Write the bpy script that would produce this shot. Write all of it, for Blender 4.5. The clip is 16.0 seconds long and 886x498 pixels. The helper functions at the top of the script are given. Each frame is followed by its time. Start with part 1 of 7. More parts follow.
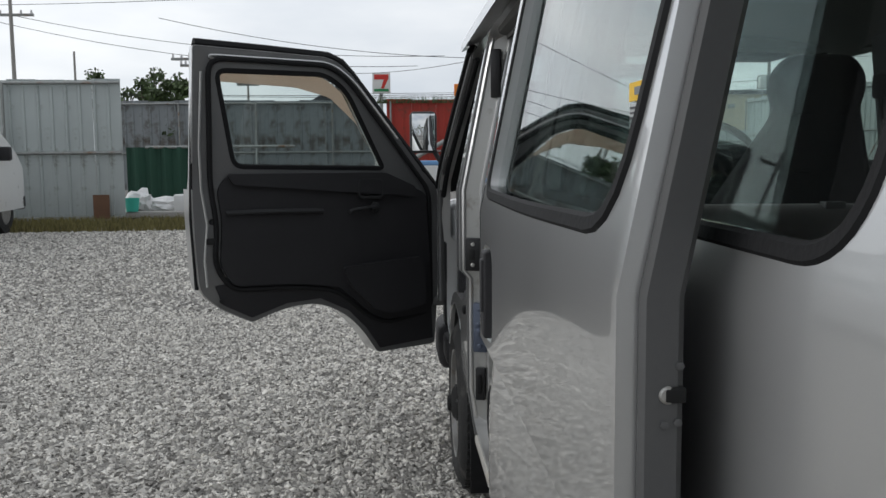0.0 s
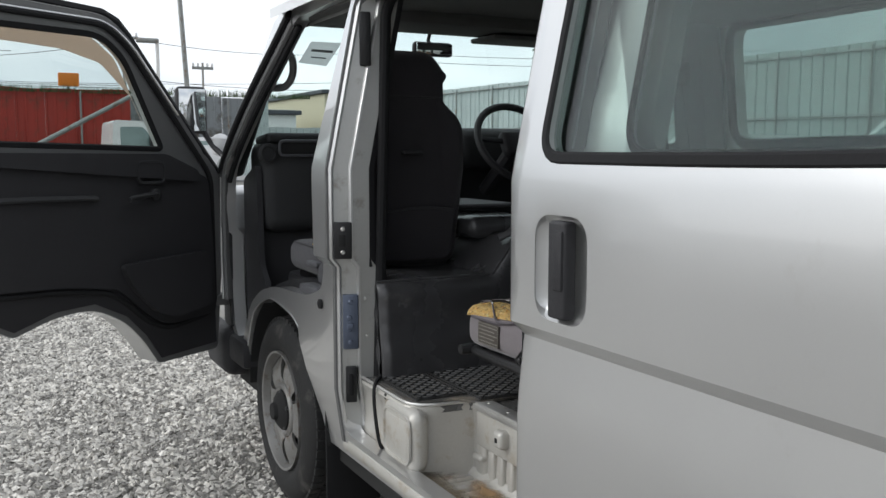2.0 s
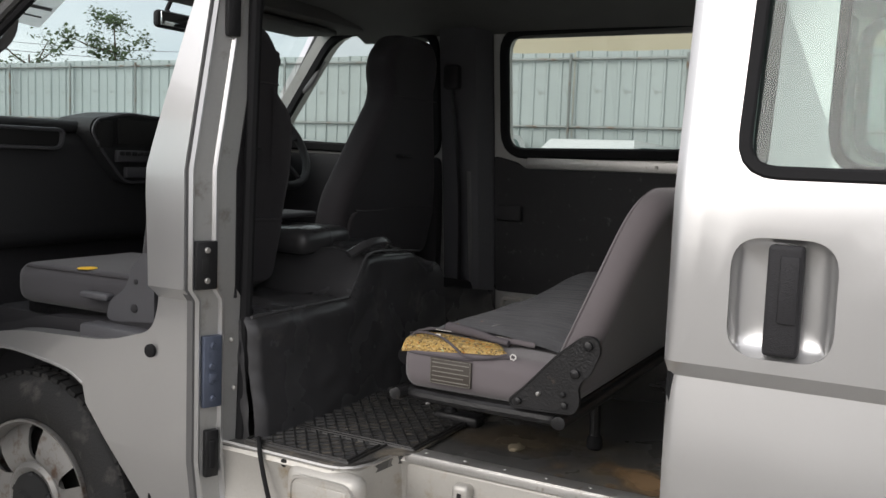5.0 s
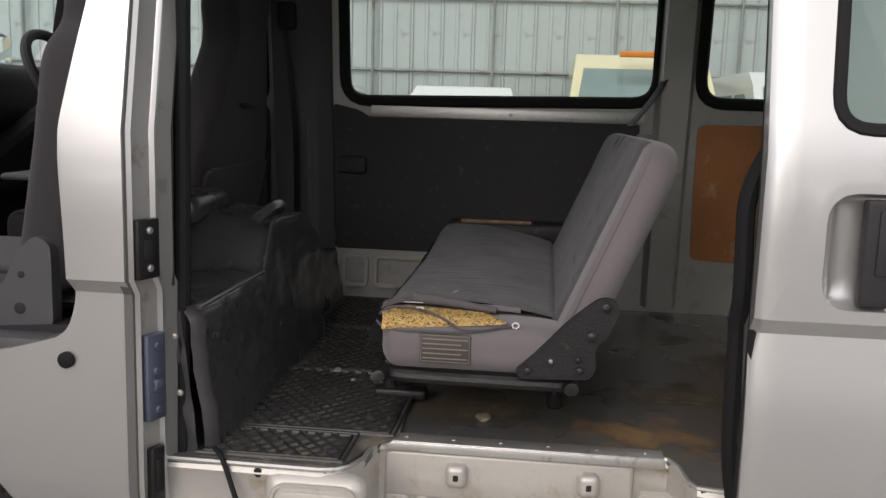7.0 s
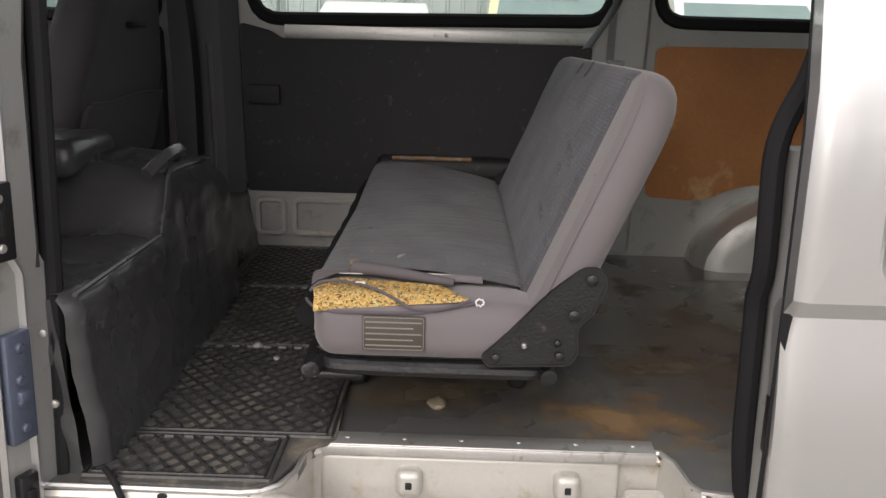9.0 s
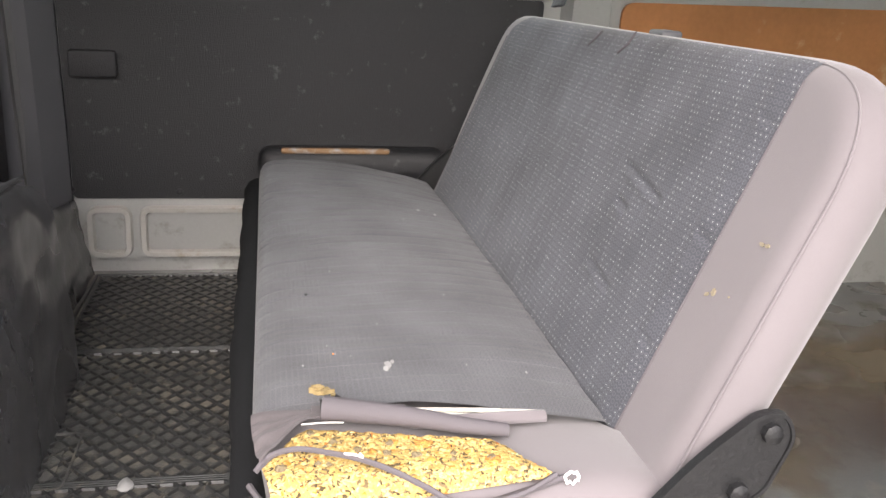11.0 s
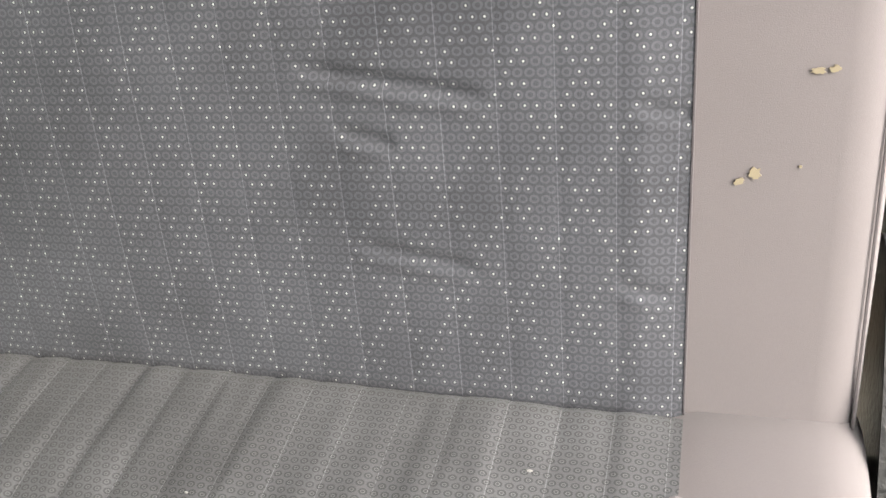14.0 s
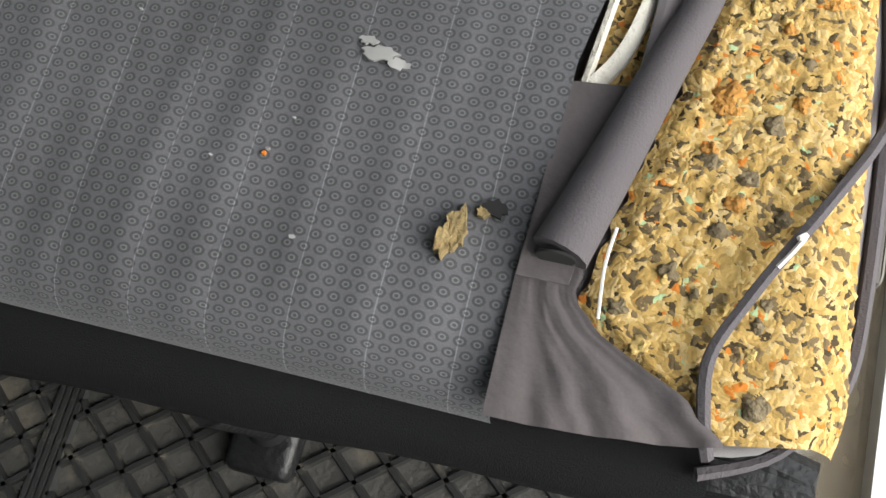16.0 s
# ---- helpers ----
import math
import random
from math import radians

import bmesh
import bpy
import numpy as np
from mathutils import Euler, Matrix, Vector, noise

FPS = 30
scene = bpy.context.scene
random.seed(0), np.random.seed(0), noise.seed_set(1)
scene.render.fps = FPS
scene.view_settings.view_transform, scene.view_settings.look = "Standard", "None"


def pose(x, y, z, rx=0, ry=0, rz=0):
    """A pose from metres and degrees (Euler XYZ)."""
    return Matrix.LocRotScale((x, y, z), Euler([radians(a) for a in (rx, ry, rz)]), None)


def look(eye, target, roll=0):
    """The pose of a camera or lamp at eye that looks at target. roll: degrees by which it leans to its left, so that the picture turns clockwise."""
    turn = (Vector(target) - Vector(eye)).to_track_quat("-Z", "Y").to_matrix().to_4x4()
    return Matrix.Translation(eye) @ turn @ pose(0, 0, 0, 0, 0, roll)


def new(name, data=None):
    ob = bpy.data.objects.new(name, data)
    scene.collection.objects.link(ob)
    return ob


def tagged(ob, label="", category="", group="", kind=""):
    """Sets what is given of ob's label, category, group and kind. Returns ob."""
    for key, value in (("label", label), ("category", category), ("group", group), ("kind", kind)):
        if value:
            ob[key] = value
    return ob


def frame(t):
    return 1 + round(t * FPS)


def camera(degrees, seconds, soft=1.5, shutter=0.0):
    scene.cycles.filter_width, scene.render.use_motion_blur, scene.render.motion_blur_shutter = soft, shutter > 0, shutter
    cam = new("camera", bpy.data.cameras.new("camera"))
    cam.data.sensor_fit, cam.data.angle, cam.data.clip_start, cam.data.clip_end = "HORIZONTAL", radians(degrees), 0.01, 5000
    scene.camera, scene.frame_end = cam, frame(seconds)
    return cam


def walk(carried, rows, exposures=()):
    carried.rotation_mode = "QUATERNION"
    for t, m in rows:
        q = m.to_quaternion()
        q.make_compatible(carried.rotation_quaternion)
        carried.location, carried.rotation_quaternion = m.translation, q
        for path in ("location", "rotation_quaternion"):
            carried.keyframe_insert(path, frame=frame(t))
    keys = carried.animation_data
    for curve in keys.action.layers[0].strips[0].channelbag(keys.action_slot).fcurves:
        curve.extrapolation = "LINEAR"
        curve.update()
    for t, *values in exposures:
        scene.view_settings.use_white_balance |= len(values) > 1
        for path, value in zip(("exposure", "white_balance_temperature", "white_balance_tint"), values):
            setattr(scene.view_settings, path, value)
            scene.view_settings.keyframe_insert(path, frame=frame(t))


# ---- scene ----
cam = camera(52.6, 16.0)
PATH = [
    (0, (-0.212, -2.5817, 1.256), (-0.099, -0.596, 1.046), -0.49),
    (0.5, (-0.359, -2.5212, 1.2386), (0.0079, -0.5664, 1.0288), -0.78),
    (1, (-0.488, -2.3664, 1.2117), (0.0619, -0.4555, 0.9977), -0.22),
    (1.5, (-0.651, -2.273, 1.1971), (0.1209, -0.4402, 0.9851), 0.21),
    (2, (-0.843, -2.167, 1.1969), (0.083, -0.4077, 0.9789), -0.00),
    (2.5, (-0.909, -1.9685, 1.1811), (0.128, -0.269, 0.9905), -0.19),
    (3, (-0.974, -1.8317, 1.1897), (0.209, -0.2302, 1.0005), 0.60),
    (3.5, (-1.163, -1.7039, 1.201), (0.161, -0.2149, 1.0289), 0.60),
    (4, (-1.249, -1.5664, 1.1816), (0.1858, -0.1861, 0.9917), -0.09),
    (4.5, (-1.254, -1.3648, 1.2009), (0.3299, -0.1611, 0.9953), 0.30),
    (5, (-1.321, -1.2055, 1.189), (0.4304, -0.2607, 0.9887), 2.07),
    (5.2, (-1.365, -1.1329, 1.206), (0.4368, -0.2907, 0.9958), 2.23),
    (7.3, (-1.347, -0.5425, 1.1974), (0.6157, -0.3704, 0.8538), 1.78),
    (7.5, (-1.352, -0.5335, 1.1986), (0.6045, -0.3744, 0.8156), 1.88),
    (8, (-1.333, -0.5243, 1.1929), (0.609, -0.3923, 0.7332), 1.56),
    (8.5, (-1.171, -0.5134, 1.1942), (0.772, -0.446, 0.7248), 1.16),
    (8.7, (-1.113, -0.5095, 1.2013), (0.8296, -0.4611, 0.7282), 1.36),
    (10.8, (-0.455, -0.3017, 1.2097), (1.4399, -0.6121, 0.6504), 2.46),
    (11, (-0.394, -0.2945, 1.2039), (1.482, -0.6755, 0.6247), 2.77),
    (11.5, (-0.189, -0.2368, 1.2164), (1.5615, -0.9838, 0.6018), 1.05),
    (12, (-0.038, -0.2365, 1.2404), (1.4536, -1.366, 0.5338), -3.07),
    (12.5, (0.145, -0.2866, 1.2831), (1.3921, -1.6177, 0.4629), -8.22),
    (13, (0.256, -0.3054, 1.3117), (1.0548, -1.8465, 0.3182), -7.99),
    (13.5, (0.292, -0.2785, 1.3174), (0.9032, -1.8222, 0.2023), -8.65),
    (14, (0.302, -0.282, 1.2973), (0.8639, -1.5976, -0.1004), -14.20),
    (14.5, (0.319, -0.283, 1.267), (0.8073, -1.3511, -0.3516), -15.24),
    (15, (0.305, -0.259, 1.204), (0.7873, -1.2019, -0.4931), -16.42),
    (15.5, (0.314, -0.268, 1.1846), (0.6859, -0.9519, -0.6577), -16.95),
    (16, (0.304, -0.2403, 1.1563), (0.6621, -0.7861, -0.7341), -19.77),
]
EXPOSURES = [(0.0, 0.14, 6350, 9), (1.5, 0.62, 6350, 9), (2.5, 0.64, 6350, 9), (4.0, 0.52, 6450, 11), (5.0, 0.72, 6700, 13), (7.5, 0.75, 6900, 16), (8.5, 0.95, 6950, 16),
             (10.8, 2.80, 6900, 16), (12.0, 3.28, 7350, 15), (12.5, 3.10, 7750, 16), (13.0, 3.34, 8050, 15), (13.5, 3.22, 7600, 12), (14.5, 2.98, 7050, 8), (15.2, 2.66, 6800, 8), (16.0, 2.12, 6650, 7)]
walk(cam, [(t, look(eye, target, roll)) for t, eye, target, roll in PATH], EXPOSURES)


# ---- light: an overcast sky and a very wide, weak sun ----
world = bpy.data.worlds.new("overcast_sky")
scene.world = world
world.use_nodes = True
wn, wl = world.node_tree.nodes, world.node_tree.links
wn.clear()
w_out = wn.new("ShaderNodeOutputWorld")
w_bg = wn.new("ShaderNodeBackground")
w_sky = wn.new("ShaderNodeTexSky")
w_sky.sky_type, w_sky.sun_disc = "NISHITA", False
w_sky.sun_elevation, w_sky.sun_rotation = radians(29), radians(287)
w_co = wn.new("ShaderNodeTexCoord")
w_map = wn.new("ShaderNodeMapping")
w_map.inputs["Scale"].default_value = (1.0, 1.0, 3.2)
w_noise = wn.new("ShaderNodeTexNoise")
w_noise.inputs["Scale"].default_value, w_noise.inputs["Detail"].default_value = 2.2, 6.0
w_ramp = wn.new("ShaderNodeValToRGB")
w_ramp.color_ramp.elements[0].position, w_ramp.color_ramp.elements[0].color = 0.34, (0.60, 0.64, 0.70, 1)
w_ramp.color_ramp.elements[1].position, w_ramp.color_ramp.elements[1].color = 0.68, (0.98, 0.98, 0.98, 1)
w_mix = wn.new("ShaderNodeMix")
w_mix.data_type = "RGBA"
w_mix.inputs["Factor"].default_value = 0.93
w_dim = wn.new("ShaderNodeVectorMath")
w_dim.operation = "SCALE"
w_dim.inputs["Scale"].default_value = 0.09
wl.new(w_co.outputs["Generated"], w_map.inputs["Vector"])
wl.new(w_map.outputs["Vector"], w_noise.inputs["Vector"])
wl.new(w_noise.outputs["Fac"], w_ramp.inputs["Fac"])
wl.new(w_sky.outputs["Color"], w_dim.inputs[0])
wl.new(w_dim.outputs["Vector"], w_mix.inputs["A"])
wl.new(w_ramp.outputs["Color"], w_mix.inputs["B"])
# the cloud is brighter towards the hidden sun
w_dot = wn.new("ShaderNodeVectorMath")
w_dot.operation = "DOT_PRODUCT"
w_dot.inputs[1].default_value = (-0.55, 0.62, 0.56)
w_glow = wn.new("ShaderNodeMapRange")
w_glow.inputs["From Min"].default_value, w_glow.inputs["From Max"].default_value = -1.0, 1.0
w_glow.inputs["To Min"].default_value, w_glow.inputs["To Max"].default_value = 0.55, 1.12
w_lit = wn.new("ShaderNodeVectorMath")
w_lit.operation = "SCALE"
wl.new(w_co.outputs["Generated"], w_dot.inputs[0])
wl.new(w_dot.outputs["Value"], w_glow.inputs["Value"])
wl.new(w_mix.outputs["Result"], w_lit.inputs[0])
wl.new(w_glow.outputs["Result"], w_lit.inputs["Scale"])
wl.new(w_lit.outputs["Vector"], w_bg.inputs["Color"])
w_bg.inputs["Strength"].default_value = 0.95
wl.new(w_bg.outputs["Background"], w_out.inputs["Surface"])
sun_data = bpy.data.lights.new("sun", "SUN")
sun_data.energy, sun_data.angle, sun_data.color = 0.8, radians(40), (1.0, 0.97, 0.92)
sun = new("sun", sun_data)
sun.matrix_world = look((-8, 2.5, 4.6), (0, 0, 0))

# ---- materials ----
def mat(name, base, rough=0.6, metal=0.0, vary=0.12, scale=8.0, fine=0.0, fine_scale=160.0, bump=0.0, bump_scale=120.0,
        dirt=None, dirt_amount=0.0, dirt_scale=5.0, coat=0.0, spec=0.5, island=0.0, rough_vary=0.08, sheen=0.0):
    """A surface of one base colour with stains, grain and fine relief at real size."""
    m = bpy.data.materials.new(name)
    m.use_nodes = True
    n, l = m.node_tree.nodes, m.node_tree.links
    b = n["Principled BSDF"]
    co = n.new("ShaderNodeTexCoord")
    big = n.new("ShaderNodeTexNoise")
    big.inputs["Scale"].default_value, big.inputs["Detail"].default_value = scale, 5.0
    l.new(co.outputs["Object"], big.inputs["Vector"])
    small = n.new("ShaderNodeTexNoise")
    small.inputs["Scale"].default_value, small.inputs["Detail"].default_value = fine_scale, 3.0
    l.new(co.outputs["Object"], small.inputs["Vector"])
    amount = n.new("ShaderNodeMath")
    amount.operation = "MULTIPLY_ADD"
    amount.inputs[1].default_value, amount.inputs[2].default_value = 2 * vary, 1 - vary
    l.new(big.outputs["Fac"], amount.inputs[0])
    grain = n.new("ShaderNodeMath")
    grain.operation = "MULTIPLY_ADD"
    grain.inputs[1].default_value, grain.inputs[2].default_value = 2 * fine, 1 - fine
    l.new(small.outputs["Fac"], grain.inputs[0])
    both = n.new("ShaderNodeMath")
    both.operation = "MULTIPLY"
    l.new(amount.outputs[0], both.inputs[0])
    l.new(grain.outputs[0], both.inputs[1])
    last = both
    if island:
        geo = n.new("ShaderNodeNewGeometry")
        isl = n.new("ShaderNodeMath")
        isl.operation = "MULTIPLY_ADD"
        isl.inputs[1].default_value, isl.inputs[2].default_value = 2 * island, 1 - island
        l.new(geo.outputs["Random Per Island"], isl.inputs[0])
        last = n.new("ShaderNodeMath")
        last.operation = "MULTIPLY"
        l.new(both.outputs[0], last.inputs[0])
        l.new(isl.outputs[0], last.inputs[1])
    tone = n.new("ShaderNodeVectorMath")
    tone.operation = "SCALE"
    tone.inputs[0].default_value = base
    l.new(last.outputs[0], tone.inputs["Scale"])
    colour = tone.outputs["Vector"]
    if dirt:
        spots = n.new("ShaderNodeTexNoise")
        spots.inputs["Scale"].default_value, spots.inputs["Detail"].default_value = dirt_scale, 8.0
        spots.inputs["Roughness"].default_value = 0.65
        l.new(co.outputs["Object"], spots.inputs["Vector"])
        edge = n.new("ShaderNodeMapRange")
        edge.inputs["From Min"].default_value, edge.inputs["From Max"].default_value = 0.62 - 0.3 * dirt_amount, 0.78 - 0.3 * dirt_amount
        l.new(spots.outputs["Fac"], edge.inputs["Value"])
        mix = n.new("ShaderNodeMix")
        mix.data_type = "RGBA"
        l.new(edge.outputs["Result"], mix.inputs["Factor"])
        l.new(colour, mix.inputs["A"])
        mix.inputs["B"].default_value = (*dirt, 1)
        colour = mix.outputs["Result"]
    l.new(colour, b.inputs["Base Color"])
    r = n.new("ShaderNodeMath")
    r.operation = "MULTIPLY_ADD"
    r.inputs[1].default_value, r.inputs[2].default_value = 2 * rough_vary, rough - rough_vary
    l.new(big.outputs["Fac"], r.inputs[0])
    l.new(r.outputs[0], b.inputs["Roughness"])
    b.inputs["Metallic"].default_value = metal
    b.inputs["Coat Weight"].default_value, b.inputs["Coat Roughness"].default_value = coat, 0.025
    b.inputs["Specular IOR Level"].default_value = spec
    b.inputs["Sheen Weight"].default_value = sheen
    if bump:
        rel = n.new("ShaderNodeTexNoise")
        rel.inputs["Scale"].default_value, rel.inputs["Detail"].default_value = bump_scale, 4.0
        l.new(co.outputs["Object"], rel.inputs["Vector"])
        bp = n.new("ShaderNodeBump")
        bp.inputs["Strength"].default_value, bp.inputs["Distance"].default_value = min(1.0, bump), 0.004
        l.new(rel.outputs["Fac"], bp.inputs["Height"])
        l.new(bp.outputs["Normal"], b.inputs["Normal"])
    return m


def glass(name, tint, gloss=1.0):
    m = bpy.data.materials.new(name)
    m.use_nodes = True
    n, l = m.node_tree.nodes, m.node_tree.links
    n.clear()
    out, mix, tr, gl, fr, pw, ad = (n.new("ShaderNode" + k) for k in ("OutputMaterial", "MixShader", "BsdfTransparent", "BsdfGlossy", "LayerWeight", "Math", "Math"))
    fr.inputs["Blend"].default_value = 0.5
    pw.operation, ad.operation = "POWER", "MULTIPLY_ADD"
    pw.inputs[1].default_value, ad.inputs[1].default_value, ad.inputs[2].default_value = 4.5, 0.9, 0.032
    l.new(fr.outputs["Facing"], pw.inputs[0])
    l.new(pw.outputs[0], ad.inputs[0])
    tr.inputs["Color"].default_value = (*tint, 1)
    gl.inputs["Roughness"].default_value = 0.02
    gl.inputs["Color"].default_value = (gloss, gloss, gloss, 1)
    l.new(ad.outputs[0], mix.inputs[0])
    l.new(tr.outputs[0], mix.inputs[1])
    l.new(gl.outputs[0], mix.inputs[2])
    l.new(mix.outputs[0], out.inputs["Surface"])
    return m


def woven(name, dark, mid, light, pitch=0.0062, filled=False):
    """Seat cloth: staggered little rings, with paler dots in a lozenge lattice."""
    m = bpy.data.materials.new(name)
    m.use_nodes = True
    n, l = m.node_tree.nodes, m.node_tree.links
    b = n["Principled BSDF"]

    def calc(op, a, c=None, d=None):
        node = n.new("ShaderNodeMath")
        node.operation = op
        for k, v in enumerate((a, c, d)):
            if v is None:
                continue
            if isinstance(v, (int, float)):
                node.inputs[k].default_value = v
            else:
                l.new(v, node.inputs[k])
        return node.outputs[0]

    uv = n.new("ShaderNodeUVMap")
    sep = n.new("ShaderNodeSeparateXYZ")
    l.new(uv.outputs["UV"], sep.inputs[0])
    u, v = sep.outputs[0], sep.outputs[1]
    row = calc("FLOOR", calc("DIVIDE", v, pitch))
    half = calc("MULTIPLY", calc("MODULO", calc("ABSOLUTE", row), 2.0), 0.5)
    uu = calc("ADD", calc("DIVIDE", u, pitch * 1.1), half)
    col = calc("FLOOR", uu)
    fu = calc("SUBTRACT", calc("FRACT", uu), 0.5)
    fv = calc("SUBTRACT", calc("FRACT", calc("DIVIDE", v, pitch)), 0.5)
    d = calc("SQRT", calc("ADD", calc("MULTIPLY", fu, fu), calc("MULTIPLY", fv, fv)))
    ring = calc("LESS_THAN", calc("ABSOLUTE", calc("SUBTRACT", d, 0.33)), 0.10)
    core = calc("LESS_THAN", calc("ADD", calc("ABSOLUTE", calc("MULTIPLY", fu, 1.3)), calc("ABSOLUTE", fv)), 0.150)
    lat_a = calc("PINGPONG", calc("ADD", calc("ADD", col, calc("MULTIPLY", row, 0.5)), 0.0), 3.0)
    lat_b = calc("PINGPONG", calc("SUBTRACT", col, calc("MULTIPLY", row, 0.5)), 3.0)
    on = calc("LESS_THAN", calc("MINIMUM", lat_a, lat_b), 0.8)
    if filled:
        ring = calc("LESS_THAN", d, 0.40)
        core = calc("LESS_THAN", calc("ABSOLUTE", calc("SUBTRACT", d, 0.17)), 0.05)
        on = calc("GREATER_THAN", d, 0.0)
    noise_n = n.new("ShaderNodeTexNoise")
    noise_n.inputs["Scale"].default_value, noise_n.inputs["Detail"].default_value = 9.0, 4.0
    l.new(uv.outputs["UV"], noise_n.inputs["Vector"])
    thread = n.new("ShaderNodeTexNoise")
    thread.inputs["Scale"].default_value, thread.inputs["Detail"].default_value = 900.0, 2.0
    l.new(uv.outputs["UV"], thread.inputs["Vector"])
    dot = calc("MULTIPLY", core, on)
    mix1 = n.new("ShaderNodeMix")
    mix1.data_type = "RGBA"
    mix1.inputs["A"].default_value, mix1.inputs["B"].default_value = (*mid, 1), (*dark, 1)
    l.new(ring, mix1.inputs["Factor"])
    mix2 = n.new("ShaderNodeMix")
    mix2.data_type = "RGBA"
    mix2.inputs["B"].default_value = (*light, 1)
    l.new(mix1.outputs["Result"], mix2.inputs["A"])
    l.new(calc("MULTIPLY", dot, 0.85), mix2.inputs["Factor"])
    # stitched channels, about 33 mm apart
    line = calc("LESS_THAN", calc("ABSOLUTE", calc("SUBTRACT", calc("FRACT", calc("DIVIDE", u, 0.0335)), 0.5)), 0.007)
    wear = calc("MULTIPLY", calc("ADD", calc("MULTIPLY", noise_n.outputs["Fac"], 1.15), 0.42), calc("ADD", calc("MULTIPLY", thread.outputs["Fac"], 0.5), 0.75))
    wear = calc("MULTIPLY", wear, calc("ADD", 1.0, calc("MULTIPLY", line, 0.7)))
    tone = n.new("ShaderNodeVectorMath")
    tone.operation = "SCALE"
    l.new(mix2.outputs["Result"], tone.inputs[0])
    l.new(wear, tone.inputs["Scale"])
    l.new(tone.outputs["Vector"], b.inputs["Base Color"])
    b.inputs["Roughness"].default_value, b.inputs["Sheen Weight"].default_value = 0.85, 0.12
    b.inputs["Specular IOR Level"].default_value = 0.25
    height = calc("ADD", calc("SUBTRACT", calc("MULTIPLY", core, 0.5), calc("MULTIPLY", ring, 0.4)), calc("SUBTRACT", calc("MULTIPLY", thread.outputs["Fac"], 0.5), calc("MULTIPLY", line, 4.0)))
    bp = n.new("ShaderNodeBump")
    bp.inputs["Strength"].default_value, bp.inputs["Distance"].default_value = 0.5, 0.0008
    l.new(height, bp.inputs["Height"])
    l.new(bp.outputs["Normal"], b.inputs["Normal"])
    return m


SILVER = mat("silver_paint", (0.61, 0.61, 0.607), 0.32, 0.78, vary=0.04, scale=3.0, fine=0.03, fine_scale=900, coat=1.0, rough_vary=0.05, dirt=(0.50, 0.485, 0.46), dirt_amount=-0.02, dirt_scale=2.2)
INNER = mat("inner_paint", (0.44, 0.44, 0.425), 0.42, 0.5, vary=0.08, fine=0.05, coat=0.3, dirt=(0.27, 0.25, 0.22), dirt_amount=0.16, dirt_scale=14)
SILL = mat("scuffed_step_paint", (0.50, 0.485, 0.45), 0.42, 0.3, vary=0.12, fine=0.06, coat=0.2, dirt=(0.36, 0.29, 0.20), dirt_amount=0.22, dirt_scale=13)
# Dark flange and hinge paint; stands in for shade on the silver door end.
JAMB = mat("dark_shaded_edge_paint", (0.125, 0.125, 0.125), 0.55, 0.2, vary=0.1, fine=0.05)
# Silver body paint darkened for the shade on the open door's inner frame.
EDGE = mat("shade_darkened_silver", (0.19, 0.19, 0.192), 0.38, 0.4, vary=0.08, fine=0.05, coat=0.4)
RUBBER = mat("black_rubber", (0.014, 0.014, 0.015), 0.75, vary=0.2, bump=0.2, spec=0.2)
TRIM = mat("black_trim", (0.025, 0.0245, 0.027), 0.6, vary=0.15, fine=0.15, bump=0.35, bump_scale=500, spec=0.35)
TRIM_WORN = mat("worn_black_board", (0.016, 0.016, 0.018), 0.5, vary=0.3, scale=3, fine=0.2, bump=0.4, bump_scale=400, dirt=(0.10, 0.10, 0.10), dirt_amount=0.02, dirt_scale=30)
DASH = mat("dark_grey_plastic", (0.027, 0.0275, 0.029), 0.6, vary=0.12, bump=0.4, bump_scale=600, spec=0.35)
VINYL = mat("black_vinyl", (0.054, 0.0535, 0.056), 0.27, vary=0.25, scale=5, bump=0.5, bump_scale=16, dirt=(0.13, 0.125, 0.12), dirt_amount=0.14, dirt_scale=7)
GREYPLASTIC = mat("grey_plastic", (0.075, 0.075, 0.082), 0.55, vary=0.1, bump=0.2, bump_scale=500)
HEADLINER = mat("dark_headlining", (0.125, 0.124, 0.120), 0.9, vary=0.2, bump=0.3, bump_scale=300)
BLACKMETAL = mat("black_painted_steel", (0.015, 0.015, 0.016), 0.40, 0.2, vary=0.3, bump=0.3, bump_scale=200, dirt=(0.09, 0.07, 0.055), dirt_amount=-0.12, dirt_scale=25)
STEEL = mat("bare_steel", (0.48, 0.47, 0.45), 0.42, 0.8, vary=0.2, fine=0.1, dirt=(0.16, 0.10, 0.06), dirt_amount=0.2, dirt_scale=60)
ALLOY = mat("worn_aluminium_strip", (0.62, 0.61, 0.59), 0.4, 0.8, vary=0.2, fine=0.1, dirt=(0.25, 0.2, 0.15), dirt_amount=0.08, dirt_scale=30)
TYRE = mat("tyre_rubber", (0.015, 0.015, 0.015), 0.8, vary=0.3, bump=0.5, bump_scale=180, dirt=(0.07, 0.065, 0.06), dirt_amount=0.2, dirt_scale=12)
RIM = mat("rusty_silver_rim", (0.27, 0.265, 0.255), 0.42, 0.45, vary=0.15, dirt=(0.13, 0.085, 0.06), dirt_amount=0.30, dirt_scale=24)
# Near-black underbody colour; on solid holes and slots it replaces their inner shade.
DARKWELL = mat("dark_underbody_and_holes", (0.015, 0.015, 0.015), 0.9, vary=0.3)
